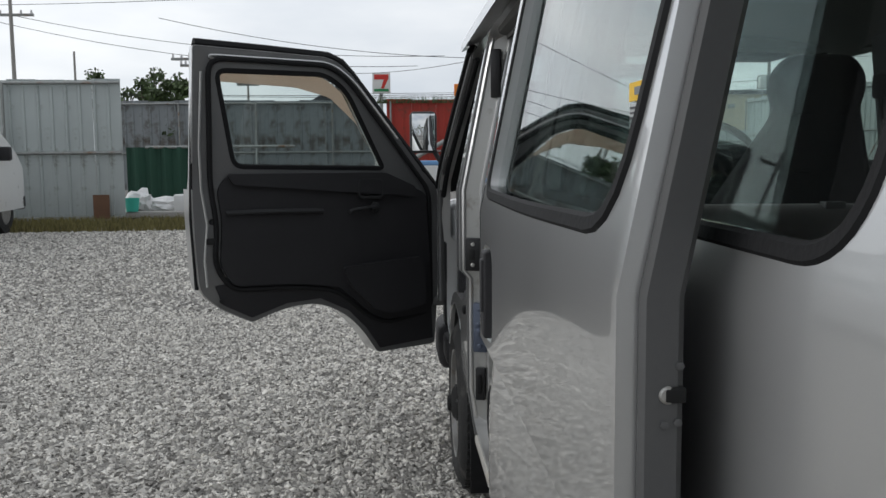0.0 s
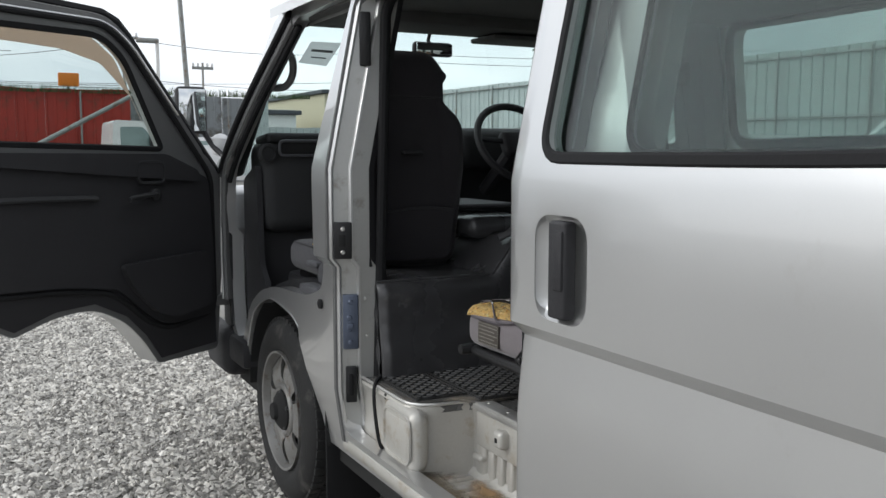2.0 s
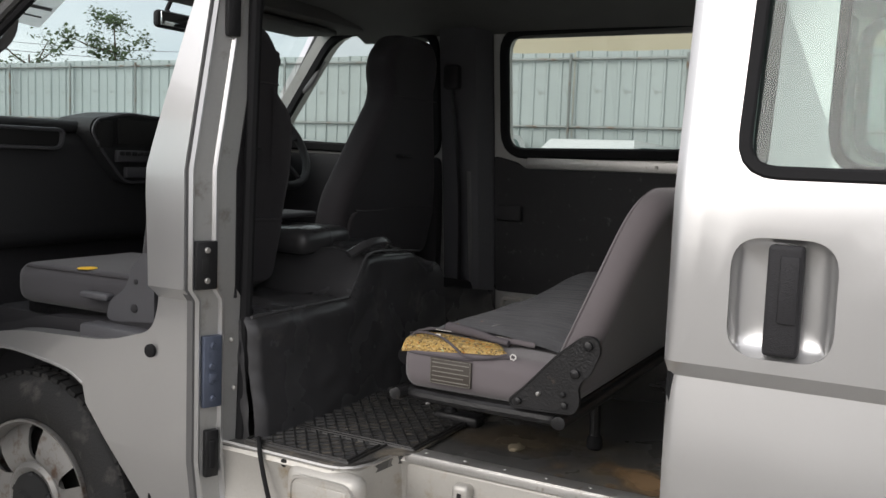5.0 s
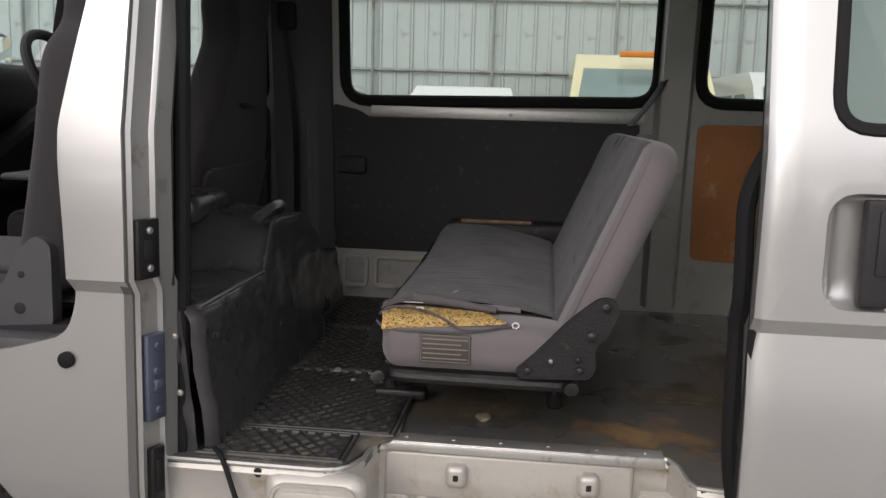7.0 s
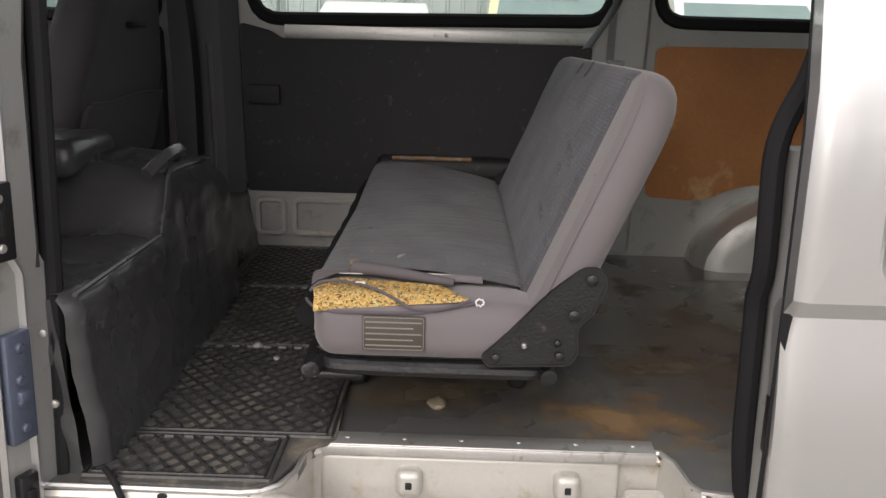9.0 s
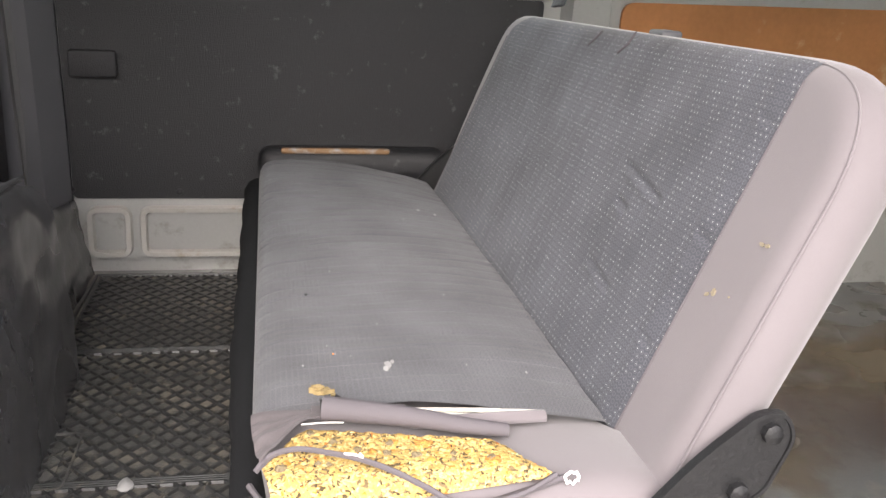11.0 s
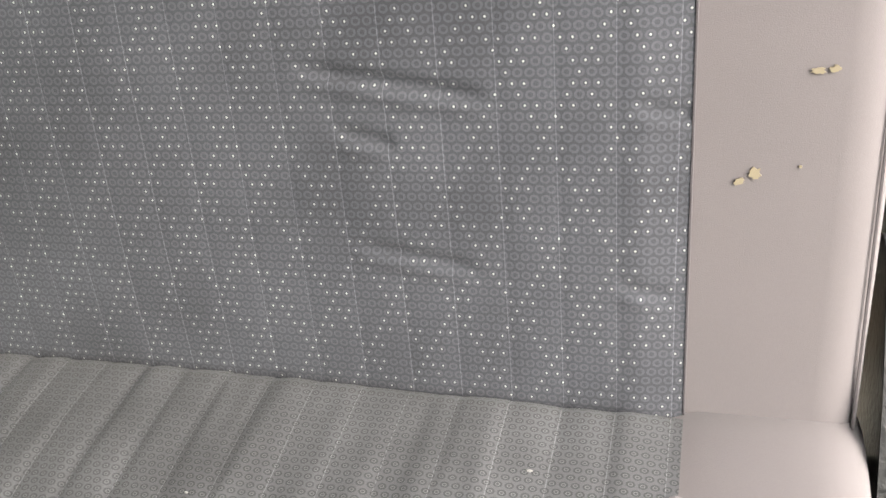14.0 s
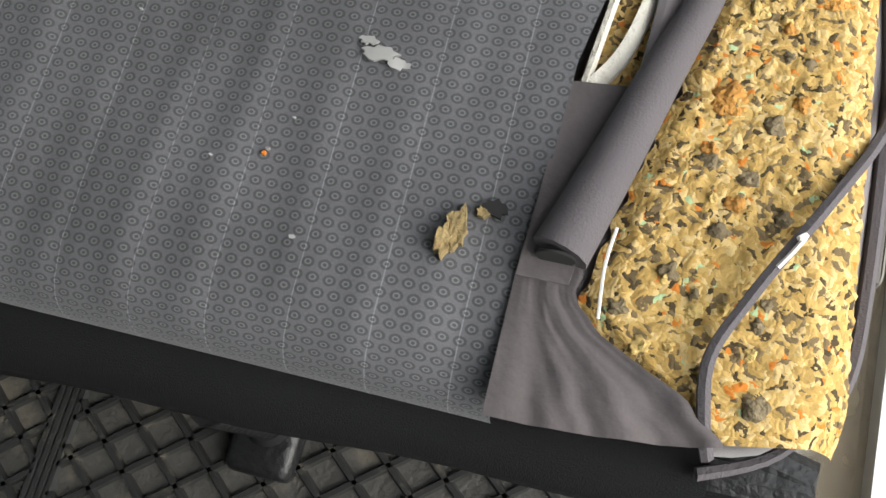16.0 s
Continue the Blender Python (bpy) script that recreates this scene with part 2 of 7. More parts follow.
FLOORMETAL = mat("scuffed_floor_sheet", (0.125, 0.124, 0.120), 0.28, 0.25, vary=0.35, scale=2.2, fine=0.1, fine_scale=300, dirt=(0.21, 0.185, 0.14), dirt_amount=0.30, dirt_scale=3.2, rough_vary=0.14)
MAT = mat("black_rubber_mat", (0.072, 0.069, 0.065), 0.5, vary=0.35, spec=0.4, bump=0.4, bump_scale=220, dirt=(0.20, 0.175, 0.14), dirt_amount=0.42, dirt_scale=14)
MATRIB = mat("worn_rubber_rib", (0.026, 0.026, 0.026), 0.42, vary=0.3, spec=0.5, dirt=(0.14, 0.125, 0.10), dirt_amount=0.18, dirt_scale=60)
PLY = mat("brown_plywood", (0.35, 0.145, 0.050), 0.55, vary=0.35, scale=5, fine=0.15, fine_scale=90, bump=0.4, bump_scale=60, dirt=(0.58, 0.42, 0.24), dirt_amount=0.10, dirt_scale=7)
RIBPAINT = mat("chipped_rib_paint", (0.48, 0.49, 0.45), 0.5, 0.2, vary=0.14, dirt=(0.15, 0.15, 0.135), dirt_amount=0.20, dirt_scale=38)
PLAIN = mat("plain_grey_cloth", (0.150, 0.133, 0.139), 0.9, vary=0.16, scale=5, fine=0.05, fine_scale=700, bump=0.12, bump_scale=1600, sheen=0.3, spec=0.2)
PLAIN_SEAT = mat("charcoal_cloth", (0.043, 0.040, 0.044), 0.92, vary=0.15, fine=0.15, fine_scale=800, bump=0.4, bump_scale=1200, sheen=0.15, spec=0.2)
# Dark roll cloth, taken near black for the shadow that falls on it.
ROLLCLOTH = mat("shade_darkened_roll_cloth", (0.011, 0.011, 0.012), 0.9, vary=0.2, fine=0.1, fine_scale=800, bump=0.3, bump_scale=1200, spec=0.15)
TORN = mat("creased_torn_cloth", (0.108, 0.094, 0.097), 0.92, vary=0.25, scale=25, fine=0.1, fine_scale=700, bump=0.35, bump_scale=90, sheen=0.1, spec=0.15)
GREY_SEAT = mat("grey_seat_cloth", (0.055, 0.053, 0.058), 0.9, vary=0.12, fine=0.1, fine_scale=800, bump=0.2, bump_scale=1200, sheen=0.2, spec=0.2)
CLOTH = woven("patterned_seat_cloth", (0.088, 0.090, 0.105), (0.060, 0.062, 0.073), (0.45, 0.47, 0.46))
WORNCLOTH = woven("worn_seat_cloth", (0.064, 0.064, 0.069), (0.106, 0.106, 0.115), (0.142, 0.143, 0.150), filled=True)
THREAD = mat("white_thread", (0.70, 0.68, 0.66), 0.9, vary=0.1)
PIPING = mat("grey_piping", (0.095, 0.084, 0.092), 0.85, vary=0.1, bump=0.3, bump_scale=900)
DOORGLASS = glass("door_glass", (0.70, 0.76, 0.745))
WINDOW = glass("window_glass", (0.84, 0.885, 0.87))
CLEAR = glass("windscreen_glass", (0.90, 0.965, 0.955))
MIRROR = mat("mirror_glass", (0.85, 0.87, 0.88), 0.03, 1.0, vary=0.0, rough_vary=0.0)
BLUESTEEL = mat("blue_grey_casting", (0.11, 0.13, 0.18), 0.5, 0.5, vary=0.25, bump=0.3)
WHITEPLASTIC = mat("white_plastic", (0.70, 0.70, 0.70), 0.45, vary=0.1)
PAPER = mat("paper_tag", (0.50, 0.52, 0.52), 0.8, vary=0.08)
INK = mat("printed_bars", (0.22, 0.23, 0.24), 0.8, vary=0.1)
YELLOW = mat("yellow_sticker", (0.85, 0.52, 0.03), 0.5, vary=0.08)
WHITECAR = mat("white_car_paint", (0.74, 0.74, 0.73), 0.3, 0.0, vary=0.04, coat=0.8)
CREAM = mat("cream_bus_paint", (0.76, 0.68, 0.42), 0.35, 0.0, vary=0.05, coat=0.6)
DARKGLASS = mat("dark_car_glass", (0.20, 0.27, 0.26), 0.08, 0.0, vary=0.3, scale=3, spec=0.8)
FENCE = mat("galvanised_sheet", (0.45, 0.49, 0.485), 0.5, 0.25, vary=0.22, scale=1.2, fine=0.05, island=0.0, dirt=(0.16, 0.15, 0.12), dirt_amount=0.22, dirt_scale=2.5)
FENCE_DARK = mat("weathered_sheet", (0.24, 0.26, 0.27), 0.6, 0.15, vary=0.30, scale=1.4, dirt=(0.07, 0.055, 0.04), dirt_amount=0.42, dirt_scale=2.2)
PIPE = mat("scaffold_pipe", (0.30, 0.31, 0.30), 0.5, 0.6, vary=0.25, dirt=(0.20, 0.11, 0.06), dirt_amount=0.25)
RED = mat("red_container_paint", (0.36, 0.035, 0.022), 0.6, vary=0.3, scale=1.5, dirt=(0.12, 0.05, 0.03), dirt_amount=0.3, dirt_scale=3)
CONCRETE = mat("pole_concrete", (0.33, 0.32, 0.30), 0.85, vary=0.15, fine=0.1)
WIRE = mat("cable_black", (0.03, 0.03, 0.03), 0.7, vary=0.1)
BEIGE = mat("beige_render", (0.56, 0.49, 0.36), 0.8, vary=0.1, scale=0.6)
ROOFGREY = mat("grey_roof", (0.30, 0.31, 0.31), 0.7, vary=0.15, scale=1)
DARKROOF = mat("dark_tile_roof", (0.07, 0.075, 0.085), 0.7, vary=0.2, scale=2)
LEAF = mat("leaf_green", (0.055, 0.085, 0.028), 0.7, vary=0.3, island=0.45, scale=2)
BARK = mat("bark", (0.10, 0.075, 0.055), 0.9, vary=0.3, bump=0.6, bump_scale=30)
GRASS = mat("dry_grass", (0.17, 0.15, 0.055), 0.9, vary=0.3, island=0.4, scale=2)
NET = mat("green_net", (0.025, 0.075, 0.05), 0.9, vary=0.3, scale=2)
TEAL = mat("teal_plastic", (0.05, 0.42, 0.33), 0.5, vary=0.1)
WHITEBAG = mat("white_sheeting", (0.72, 0.72, 0.72), 0.6, vary=0.12)
SIGNWHITE = mat("sign_white", (0.75, 0.75, 0.73), 0.5, vary=0.05)
SIGNRED = mat("sign_red", (0.60, 0.04, 0.03), 0.5, vary=0.05)
SIGNGREEN = mat("sign_green", (0.02, 0.25, 0.09), 0.5, vary=0.05)
SIGNORANGE = mat("sign_orange", (0.75, 0.22, 0.02), 0.5, vary=0.05)
GROUND = mat("gravel_ground", (0.215, 0.207, 0.192), 0.95, vary=0.2, scale=1.0, fine=0.7, fine_scale=55, bump=1.0, bump_scale=50)
STONE = mat("gravel_stone", (0.50, 0.48, 0.445), 0.9, vary=0.18, scale=3.0, fine=0.2, fine_scale=60, island=0.62)



def crumb_foam(name):
    """Rebonded foam: yellow crumbs among grey and rust-coloured ones."""
    m = bpy.data.materials.new(name)
    m.use_nodes = True
    n, l = m.node_tree.nodes, m.node_tree.links
    b = n["Principled BSDF"]
    co = n.new("ShaderNodeTexCoord")
    wob = n.new("ShaderNodeTexNoise")
    wob.inputs["Scale"].default_value, wob.inputs["Detail"].default_value = 120.0, 6.0
    l.new(co.outputs["Object"], wob.inputs["Vector"])
    add = n.new("ShaderNodeVectorMath")
    add.operation = "MULTIPLY_ADD"
    add.inputs[1].default_value = (0.014, 0.014, 0.014)
    l.new(wob.outputs["Color"], add.inputs[0])
    l.new(co.outputs["Object"], add.inputs[2])
    cells = n.new("ShaderNodeTexVoronoi")
    cells.inputs["Scale"].default_value = 390.0
    l.new(add.outputs["Vector"], cells.inputs["Vector"])
    sep = n.new("ShaderNodeSeparateColor")
    l.new(cells.outputs["Color"], sep.inputs[0])
    ramp = n.new("ShaderNodeValToRGB")
    ramp.color_ramp.interpolation = "CONSTANT"
    stops = [(0.0, (0.53, 0.355, 0.125)), (0.24, (0.45, 0.29, 0.095)), (0.40, (0.58, 0.42, 0.19)), (0.59, (0.075, 0.055, 0.030)), (0.67, (0.17, 0.122, 0.064)), (0.79, (0.38, 0.25, 0.085)), (0.955, (0.55, 0.19, 0.035)), (0.985, (0.38, 0.50, 0.28))]
    while len(ramp.color_ramp.elements) < len(stops):
        ramp.color_ramp.elements.new(0.5)
    for e, (p, c) in zip(ramp.color_ramp.elements, stops):
        e.position, e.color = p, (*c, 1)
    l.new(sep.outputs[0], ramp.inputs["Fac"])
    l.new(ramp.outputs["Color"], b.inputs["Base Color"])
    b.inputs["Roughness"].default_value, b.inputs["Specular IOR Level"].default_value = 0.95, 0.15
    bp = n.new("ShaderNodeBump")
    bp.inputs["Strength"].default_value, bp.inputs["Distance"].default_value = 0.42, 0.002
    h = n.new("ShaderNodeMath")
    h.operation = "SUBTRACT"
    l.new(wob.outputs["Fac"], h.inputs[0])
    l.new(cells.outputs["Distance"], h.inputs[1])
    l.new(h.outputs[0], bp.inputs["Height"])
    l.new(bp.outputs["Normal"], b.inputs["Normal"])
    return m


FOAM = crumb_foam("crumb_foam")
CLUMP_ORANGE = mat("rust_foam_clump", (0.50, 0.24, 0.055), 0.95, vary=0.4, scale=200, bump=0.8, bump_scale=500)
CLUMP_GREY = mat("grey_foam_clump", (0.20, 0.155, 0.09), 0.95, vary=0.4, scale=200, bump=0.8, bump_scale=500)
CLUMP_YELLOW = mat("yellow_foam_clump", (0.62, 0.44, 0.16), 0.95, vary=0.35, scale=200, bump=0.8, bump_scale=500)
TUFT = mat("frayed_foam_tuft", (0.30, 0.22, 0.10), 0.95, vary=0.4, scale=60, bump=0.8, bump_scale=300, dirt=(0.10, 0.055, 0.02), dirt_amount=0.45, dirt_scale=60)
CREAMSPOT = mat("cream_stain", (0.25, 0.21, 0.145), 0.9, vary=0.15)
DUST = mat("pale_smear", (0.30, 0.295, 0.29), 0.95, vary=0.2, scale=40)
LINING = mat("white_lining_felt", (0.72, 0.68, 0.60), 0.95, vary=0.15, bump=0.5, bump_scale=400)


def stain(name, base, cover, scale):
    """A thin ragged film of dirt, dense in its middle and gone at its rim."""
    m = bpy.data.materials.new(name)
    m.use_nodes = True
    n, l = m.node_tree.nodes, m.node_tree.links
    b, out = n["Principled BSDF"], n["Material Output"]
    b.inputs["Base Color"].default_value, b.inputs["Roughness"].default_value = (*base, 1), 0.8
    co, spots, ball, mul, edge, clear, mix = (n.new("ShaderNode" + k) for k in ("TexCoord", "TexNoise", "TexGradient", "Math", "MapRange", "BsdfTransparent", "MixShader"))
    shift = n.new("ShaderNodeMapping")
    shift.inputs["Location"].default_value, shift.inputs["Scale"].default_value = (-1.0, -1.0, 0.0), (2.0, 2.0, 0.0)
    l.new(co.outputs["Generated"], shift.inputs["Vector"])
    ball.gradient_type = "QUADRATIC_SPHERE"
    l.new(shift.outputs["Vector"], ball.inputs["Vector"])
    spots.inputs["Scale"].default_value, spots.inputs["Detail"].default_value = scale, 8.0
    l.new(co.outputs["Object"], spots.inputs["Vector"])
    mul.operation = "MULTIPLY_ADD"
    mul.inputs[1].default_value = 0.55
    l.new(ball.outputs["Fac"], mul.inputs[0])
    l.new(spots.outputs["Fac"], mul.inputs[2])
    edge.inputs["From Min"].default_value, edge.inputs["From Max"].default_value = 0.55, 0.95
    edge.inputs["To Max"].default_value = cover
    l.new(mul.outputs[0], edge.inputs["Value"])
    l.new(edge.outputs["Result"], mix.inputs[0])
    l.new(clear.outputs[0], mix.inputs[1])
    l.new(b.outputs[0], mix.inputs[2])
    l.new(mix.outputs[0], out.inputs["Surface"])
    return m


def see_through(name, base, share=0.5):
    """Thin paper or tinted plastic that glows with the light behind it."""
    m = bpy.data.materials.new(name)
    m.use_nodes = True
    n, l = m.node_tree.nodes, m.node_tree.links
    n.clear()
    out, mix, tr, df, no, sc = (n.new("ShaderNode" + k) for k in ("OutputMaterial", "MixShader", "BsdfTranslucent", "BsdfDiffuse", "TexNoise", "VectorMath"))
    no.inputs["Scale"].default_value = 25.0
    sc.operation = "SCALE"
    sc.inputs[0].default_value = base
    add = n.new("ShaderNodeMath")
    add.operation = "MULTIPLY_ADD"
    add.inputs[1].default_value, add.inputs[2].default_value = 0.2, 0.9
    l.new(no.outputs["Fac"], add.inputs[0])
    l.new(add.outputs[0], sc.inputs["Scale"])
    l.new(sc.outputs["Vector"], tr.inputs["Color"])
    l.new(sc.outputs["Vector"], df.inputs["Color"])
    mix.inputs[0].default_value = share
    l.new(df.outputs[0], mix.inputs[1])
    l.new(tr.outputs[0], mix.inputs[2])
    l.new(mix.outputs[0], out.inputs["Surface"])
    return m


TAGPAPER = see_through("thin_paper", (0.80, 0.82, 0.82), 0.7)
VISOR = see_through("tan_rain_visor", (0.78, 0.66, 0.58), 0.75)
HANDLEGREY = mat("pale_grey_plastic", (0.20, 0.20, 0.205), 0.5, vary=0.1)

LABELBROWN = mat("dark_label_film", (0.060, 0.050, 0.042), 0.5, vary=0.1)
LABELPRINT = mat("label_print_paint", (0.20, 0.19, 0.165), 0.7, vary=0.1)
# ---- builders ----
def thing(name, at=(0, 0, 0), label="", category="", group="", kind=""):
    ob = new(name)
    ob.empty_display_size = 0.1
    ob.location = at
    return tagged(ob, label, category, group, kind)


def finish(name, bm, material, parent=None, sharp=0.6):
    bmesh.ops.recalc_face_normals(bm, faces=bm.faces)
    for f in bm.faces:
        f.smooth = True
    for e in bm.edges:
        if len(e.link_faces) == 2 and e.calc_face_angle(0) > sharp:
            e.smooth = False
    me = bpy.data.meshes.new(name)
    bm.to_mesh(me)
    bm.free()
    for m in material if isinstance(material, (list, tuple)) else [material]:
        me.materials.append(m)
    ob = new(name, me)
    if parent is not None:
        ob.parent = parent
        bpy.context.view_layer.update()
        ob.matrix_parent_inverse = parent.matrix_world.inverted()
    return ob


def part(name, bm, material, parent, label="", sharp=0.6):
    """One mesh, given in world places, under a thing or under a part."""
    return tagged(finish(name, bm, material, parent, sharp), label)


def solid(name, bm, material, label="", category="", group="", kind="", sharp=0.6):
    return tagged(finish(name, bm, material, None, sharp), label, category, group, kind)


def block(x0, x1, y0, y1, z0, z1, r=0.0, seg=2, bm=None):
    """A box between two corners with rounded edges."""
    own = bmesh.new()
    made = bmesh.ops.create_cube(own, size=1.0)
    bmesh.ops.scale(own, vec=(x1 - x0, y1 - y0, z1 - z0), verts=made["verts"])
    bmesh.ops.translate(own, vec=((x0 + x1) / 2, (y0 + y1) / 2, (z0 + z1) / 2), verts=made["verts"])
    if r:
        bmesh.ops.bevel(own, geom=own.edges[:], offset=r, segments=seg, profile=0.5, affect="EDGES")
    return join(bm, own)


def join(bm, own):
    if bm is None:
        return own
    me = bpy.data.meshes.new("tmp")
    own.to_mesh(me)
    own.free()
    bm.from_mesh(me)
    bpy.data.meshes.remove(me)
    return bm


def moved(bm, m):
    bmesh.ops.transform(bm, matrix=m, verts=bm.verts)
    return bm


def tube(points, r, sides=8, bm=None, closed=False, taper=None, flat=1.0):
    """A round bar swept along points."""
    bm = bm or bmesh.new()
    pts = [Vector(p) for p in points]
    rings, n = [], len(pts)
    side = None
    for i, p in enumerate(pts):
        a, b = (pts[i - 1], pts[(i + 1) % n]) if closed else (pts[max(i - 1, 0)], pts[min(i + 1, n - 1)])
        way = (b - a).normalized()
        side = way.orthogonal().normalized() if side is None else (side - way * side.dot(way)).normalized()
        up = way.cross(side)
        rr = r * (1 + (taper - 1) * i / (n - 1)) if taper else r
        rings.append([bm.verts.new(p + rr * (math.cos(k * math.tau / sides) * side + flat * math.sin(k * math.tau / sides) * up)) for k in range(sides)])
    for i in range(n if closed else n - 1):
        a, b = rings[i], rings[(i + 1) % n]
        for k in range(sides):
            bm.faces.new((a[k], a[(k + 1) % sides], b[(k + 1) % sides], b[k]))
    if not closed:
        bm.faces.new(rings[0][::-1])
        bm.faces.new(rings[-1])
    return bm


def smooth_path(pts, n=6):
    """More points along a smooth line through the given ones."""
    p = [Vector(q) for q in pts]
    out = []
    for i in range(len(p) - 1):
        a, b, c, d = p[max(i - 1, 0)], p[i], p[i + 1], p[min(i + 2, len(p) - 1)]
        for k in range(n):
            t = k / n
            out.append(0.5 * ((2 * b) + (c - a) * t + (2 * a - 5 * b + 4 * c - d) * t * t + (3 * b - a - 3 * c + d) * t ** 3))
    return out + [p[-1]]


def rounded(pts, r, n=5):
    """A closed outline with its corners rounded by r (one radius, or one a corner)."""
    out, m = [], len(pts)
    for i in range(m):
        p, a, b = Vector(pts[i]), Vector(pts[i - 1]), Vector(pts[(i + 1) % m])
        rr = r[i] if isinstance(r, (list, tuple)) else r
        da, db = (a - p), (b - p)
        k = min(rr, 0.45 * da.length, 0.45 * db.length)
        if k < 1e-4:
            out.append(tuple(p))
            continue
        s, e = p + da.normalized() * k, p + db.normalized() * k
        for j in range(n + 1):
            t = j / n
            out.append(tuple((1 - t) ** 2 * s + 2 * t * (1 - t) * p + t * t * e))
    return out


def panel(loops, place, cuts=(), cuts_u=(), bm=None):
    """A sheet with thickness: outlines (outer first, then holes) in (u, z), laid into space by place(u, z, side), side 0 and 1."""
    own = bmesh.new()
    for loop in loops:
        vs = [own.verts.new((u, 0, z)) for u, z in loop]
        for i in range(len(vs)):
            own.edges.new((vs[i - 1], vs[i]))
    bmesh.ops.triangle_fill(own, edges=own.edges[:], use_beauty=True, use_dissolve=False, normal=(0, -1, 0))
    for z in cuts:
        bmesh.ops.bisect_plane(own, geom=own.verts[:] + own.edges[:] + own.faces[:], plane_co=(0, 0, z), plane_no=(0, 0, 1))
    for u in cuts_u:
        bmesh.ops.bisect_plane(own, geom=own.verts[:] + own.edges[:] + own.faces[:], plane_co=(u, 0, 0), plane_no=(1, 0, 0))
    rim = [e for e in own.edges if len(e.link_faces) == 1]
    back = {}
    for v in own.verts[:]:
        u, z = v.co.x, v.co.z
        back[v] = own.verts.new(place(u, z, 1))
    for f in own.faces[:]:
        own.faces.new([back[v] for v in reversed(f.verts)])
    for e in rim:
        a, b = e.verts
        own.faces.new((a, b, back[b], back[a]))
    for v in back:
        v.co = place(v.co.x, v.co.z, 0)
    return join(bm, own)


def strip(loop, place, w, d, bm=None, side=0.0):
    """A raised band along a closed outline in (u, z): w wide, d proud."""
    bm = bm or bmesh.new()
    n = len(loop)
    rings = []
    for i in range(n):
        a, p, b = Vector(loop[i - 1]), Vector(loop[i]), Vector(loop[(i + 1) % n])
        t = (b - a).normalized()
        o = Vector((t.y, -t.x))
        q0, q1 = p - o * w / 2, p + o * w / 2
        rings.append([bm.verts.new(place(*q, s)) for q, s in ((q0, side), (q0 * 0.8 + q1 * 0.2, side - d), (q0 * 0.2 + q1 * 0.8, side - d), (q1, side))])
    for i in range(n):
        a, b = rings[i - 1], rings[i]
        for k in range(4):
            bm.faces.new((a[k], a[(k + 1) % 4], b[(k + 1) % 4], b[k]))
    return bm


def lathe(profile, at, axis="x", n=40, bm=None, cap=True):
    """A turned body: profile of (radius, along)."""
    bm = bm or bmesh.new()
    rings = []
    for r, h in profile:
        ring = []
        for k in range(n):
            c, s = r * math.cos(k * math.tau / n), r * math.sin(k * math.tau / n)
            p = {"x": (h, c, s), "y": (c, h, s), "z": (c, s, h)}[axis]
            ring.append(bm.verts.new(Vector(at) + Vector(p)))
        rings.append(ring)
    for a, b in zip(rings, rings[1:]):
        for k in range(n):
            bm.faces.new((a[k], a[(k + 1) % n], b[(k + 1) % n], b[k]))
    for ring in (rings[0], rings[-1]) if cap else ():
        if (ring[0].co - ring[1].co).length > 1e-6:
            bm.faces.new(ring)
    return bm


def grid(nu, nv, f, bm=None, thick=None):
    """A surface f(s, t), s and t from 0 to 1, with its own UV in metres where f gives five numbers."""
    bm = bm or bmesh.new()
    uvl = bm.loops.layers.uv.verify()
    vs, uvs = [], {}
    for i in range(nu + 1):
        row = []
        for j in range(nv + 1):
            r = f(i / nu, j / nv)
            v = bm.verts.new(r[:3])
            uvs[v] = r[3:5] if len(r) > 3 else (r[0], r[1])
            row.append(v)
        vs.append(row)
    for i in range(nu):
        for j in range(nv):
            fc = bm.faces.new((vs[i][j], vs[i + 1][j], vs[i + 1][j + 1], vs[i][j + 1]))
            for lp in fc.loops:
                lp[uvl].uv = uvs[lp.vert]
    return bm

# ---- ground, fences ----
GROUND_Z = 0.055
ground_bm = bmesh.new()
bmesh.ops.create_grid(ground_bm, x_segments=40, y_segments=40, size=350)
bmesh.ops.translate(ground_bm, vec=(0, 0, GROUND_Z), verts=ground_bm.verts)
solid("ground", ground_bm, GROUND, "grey crushed-stone yard stretching to the fences", "ground", kind="structure")


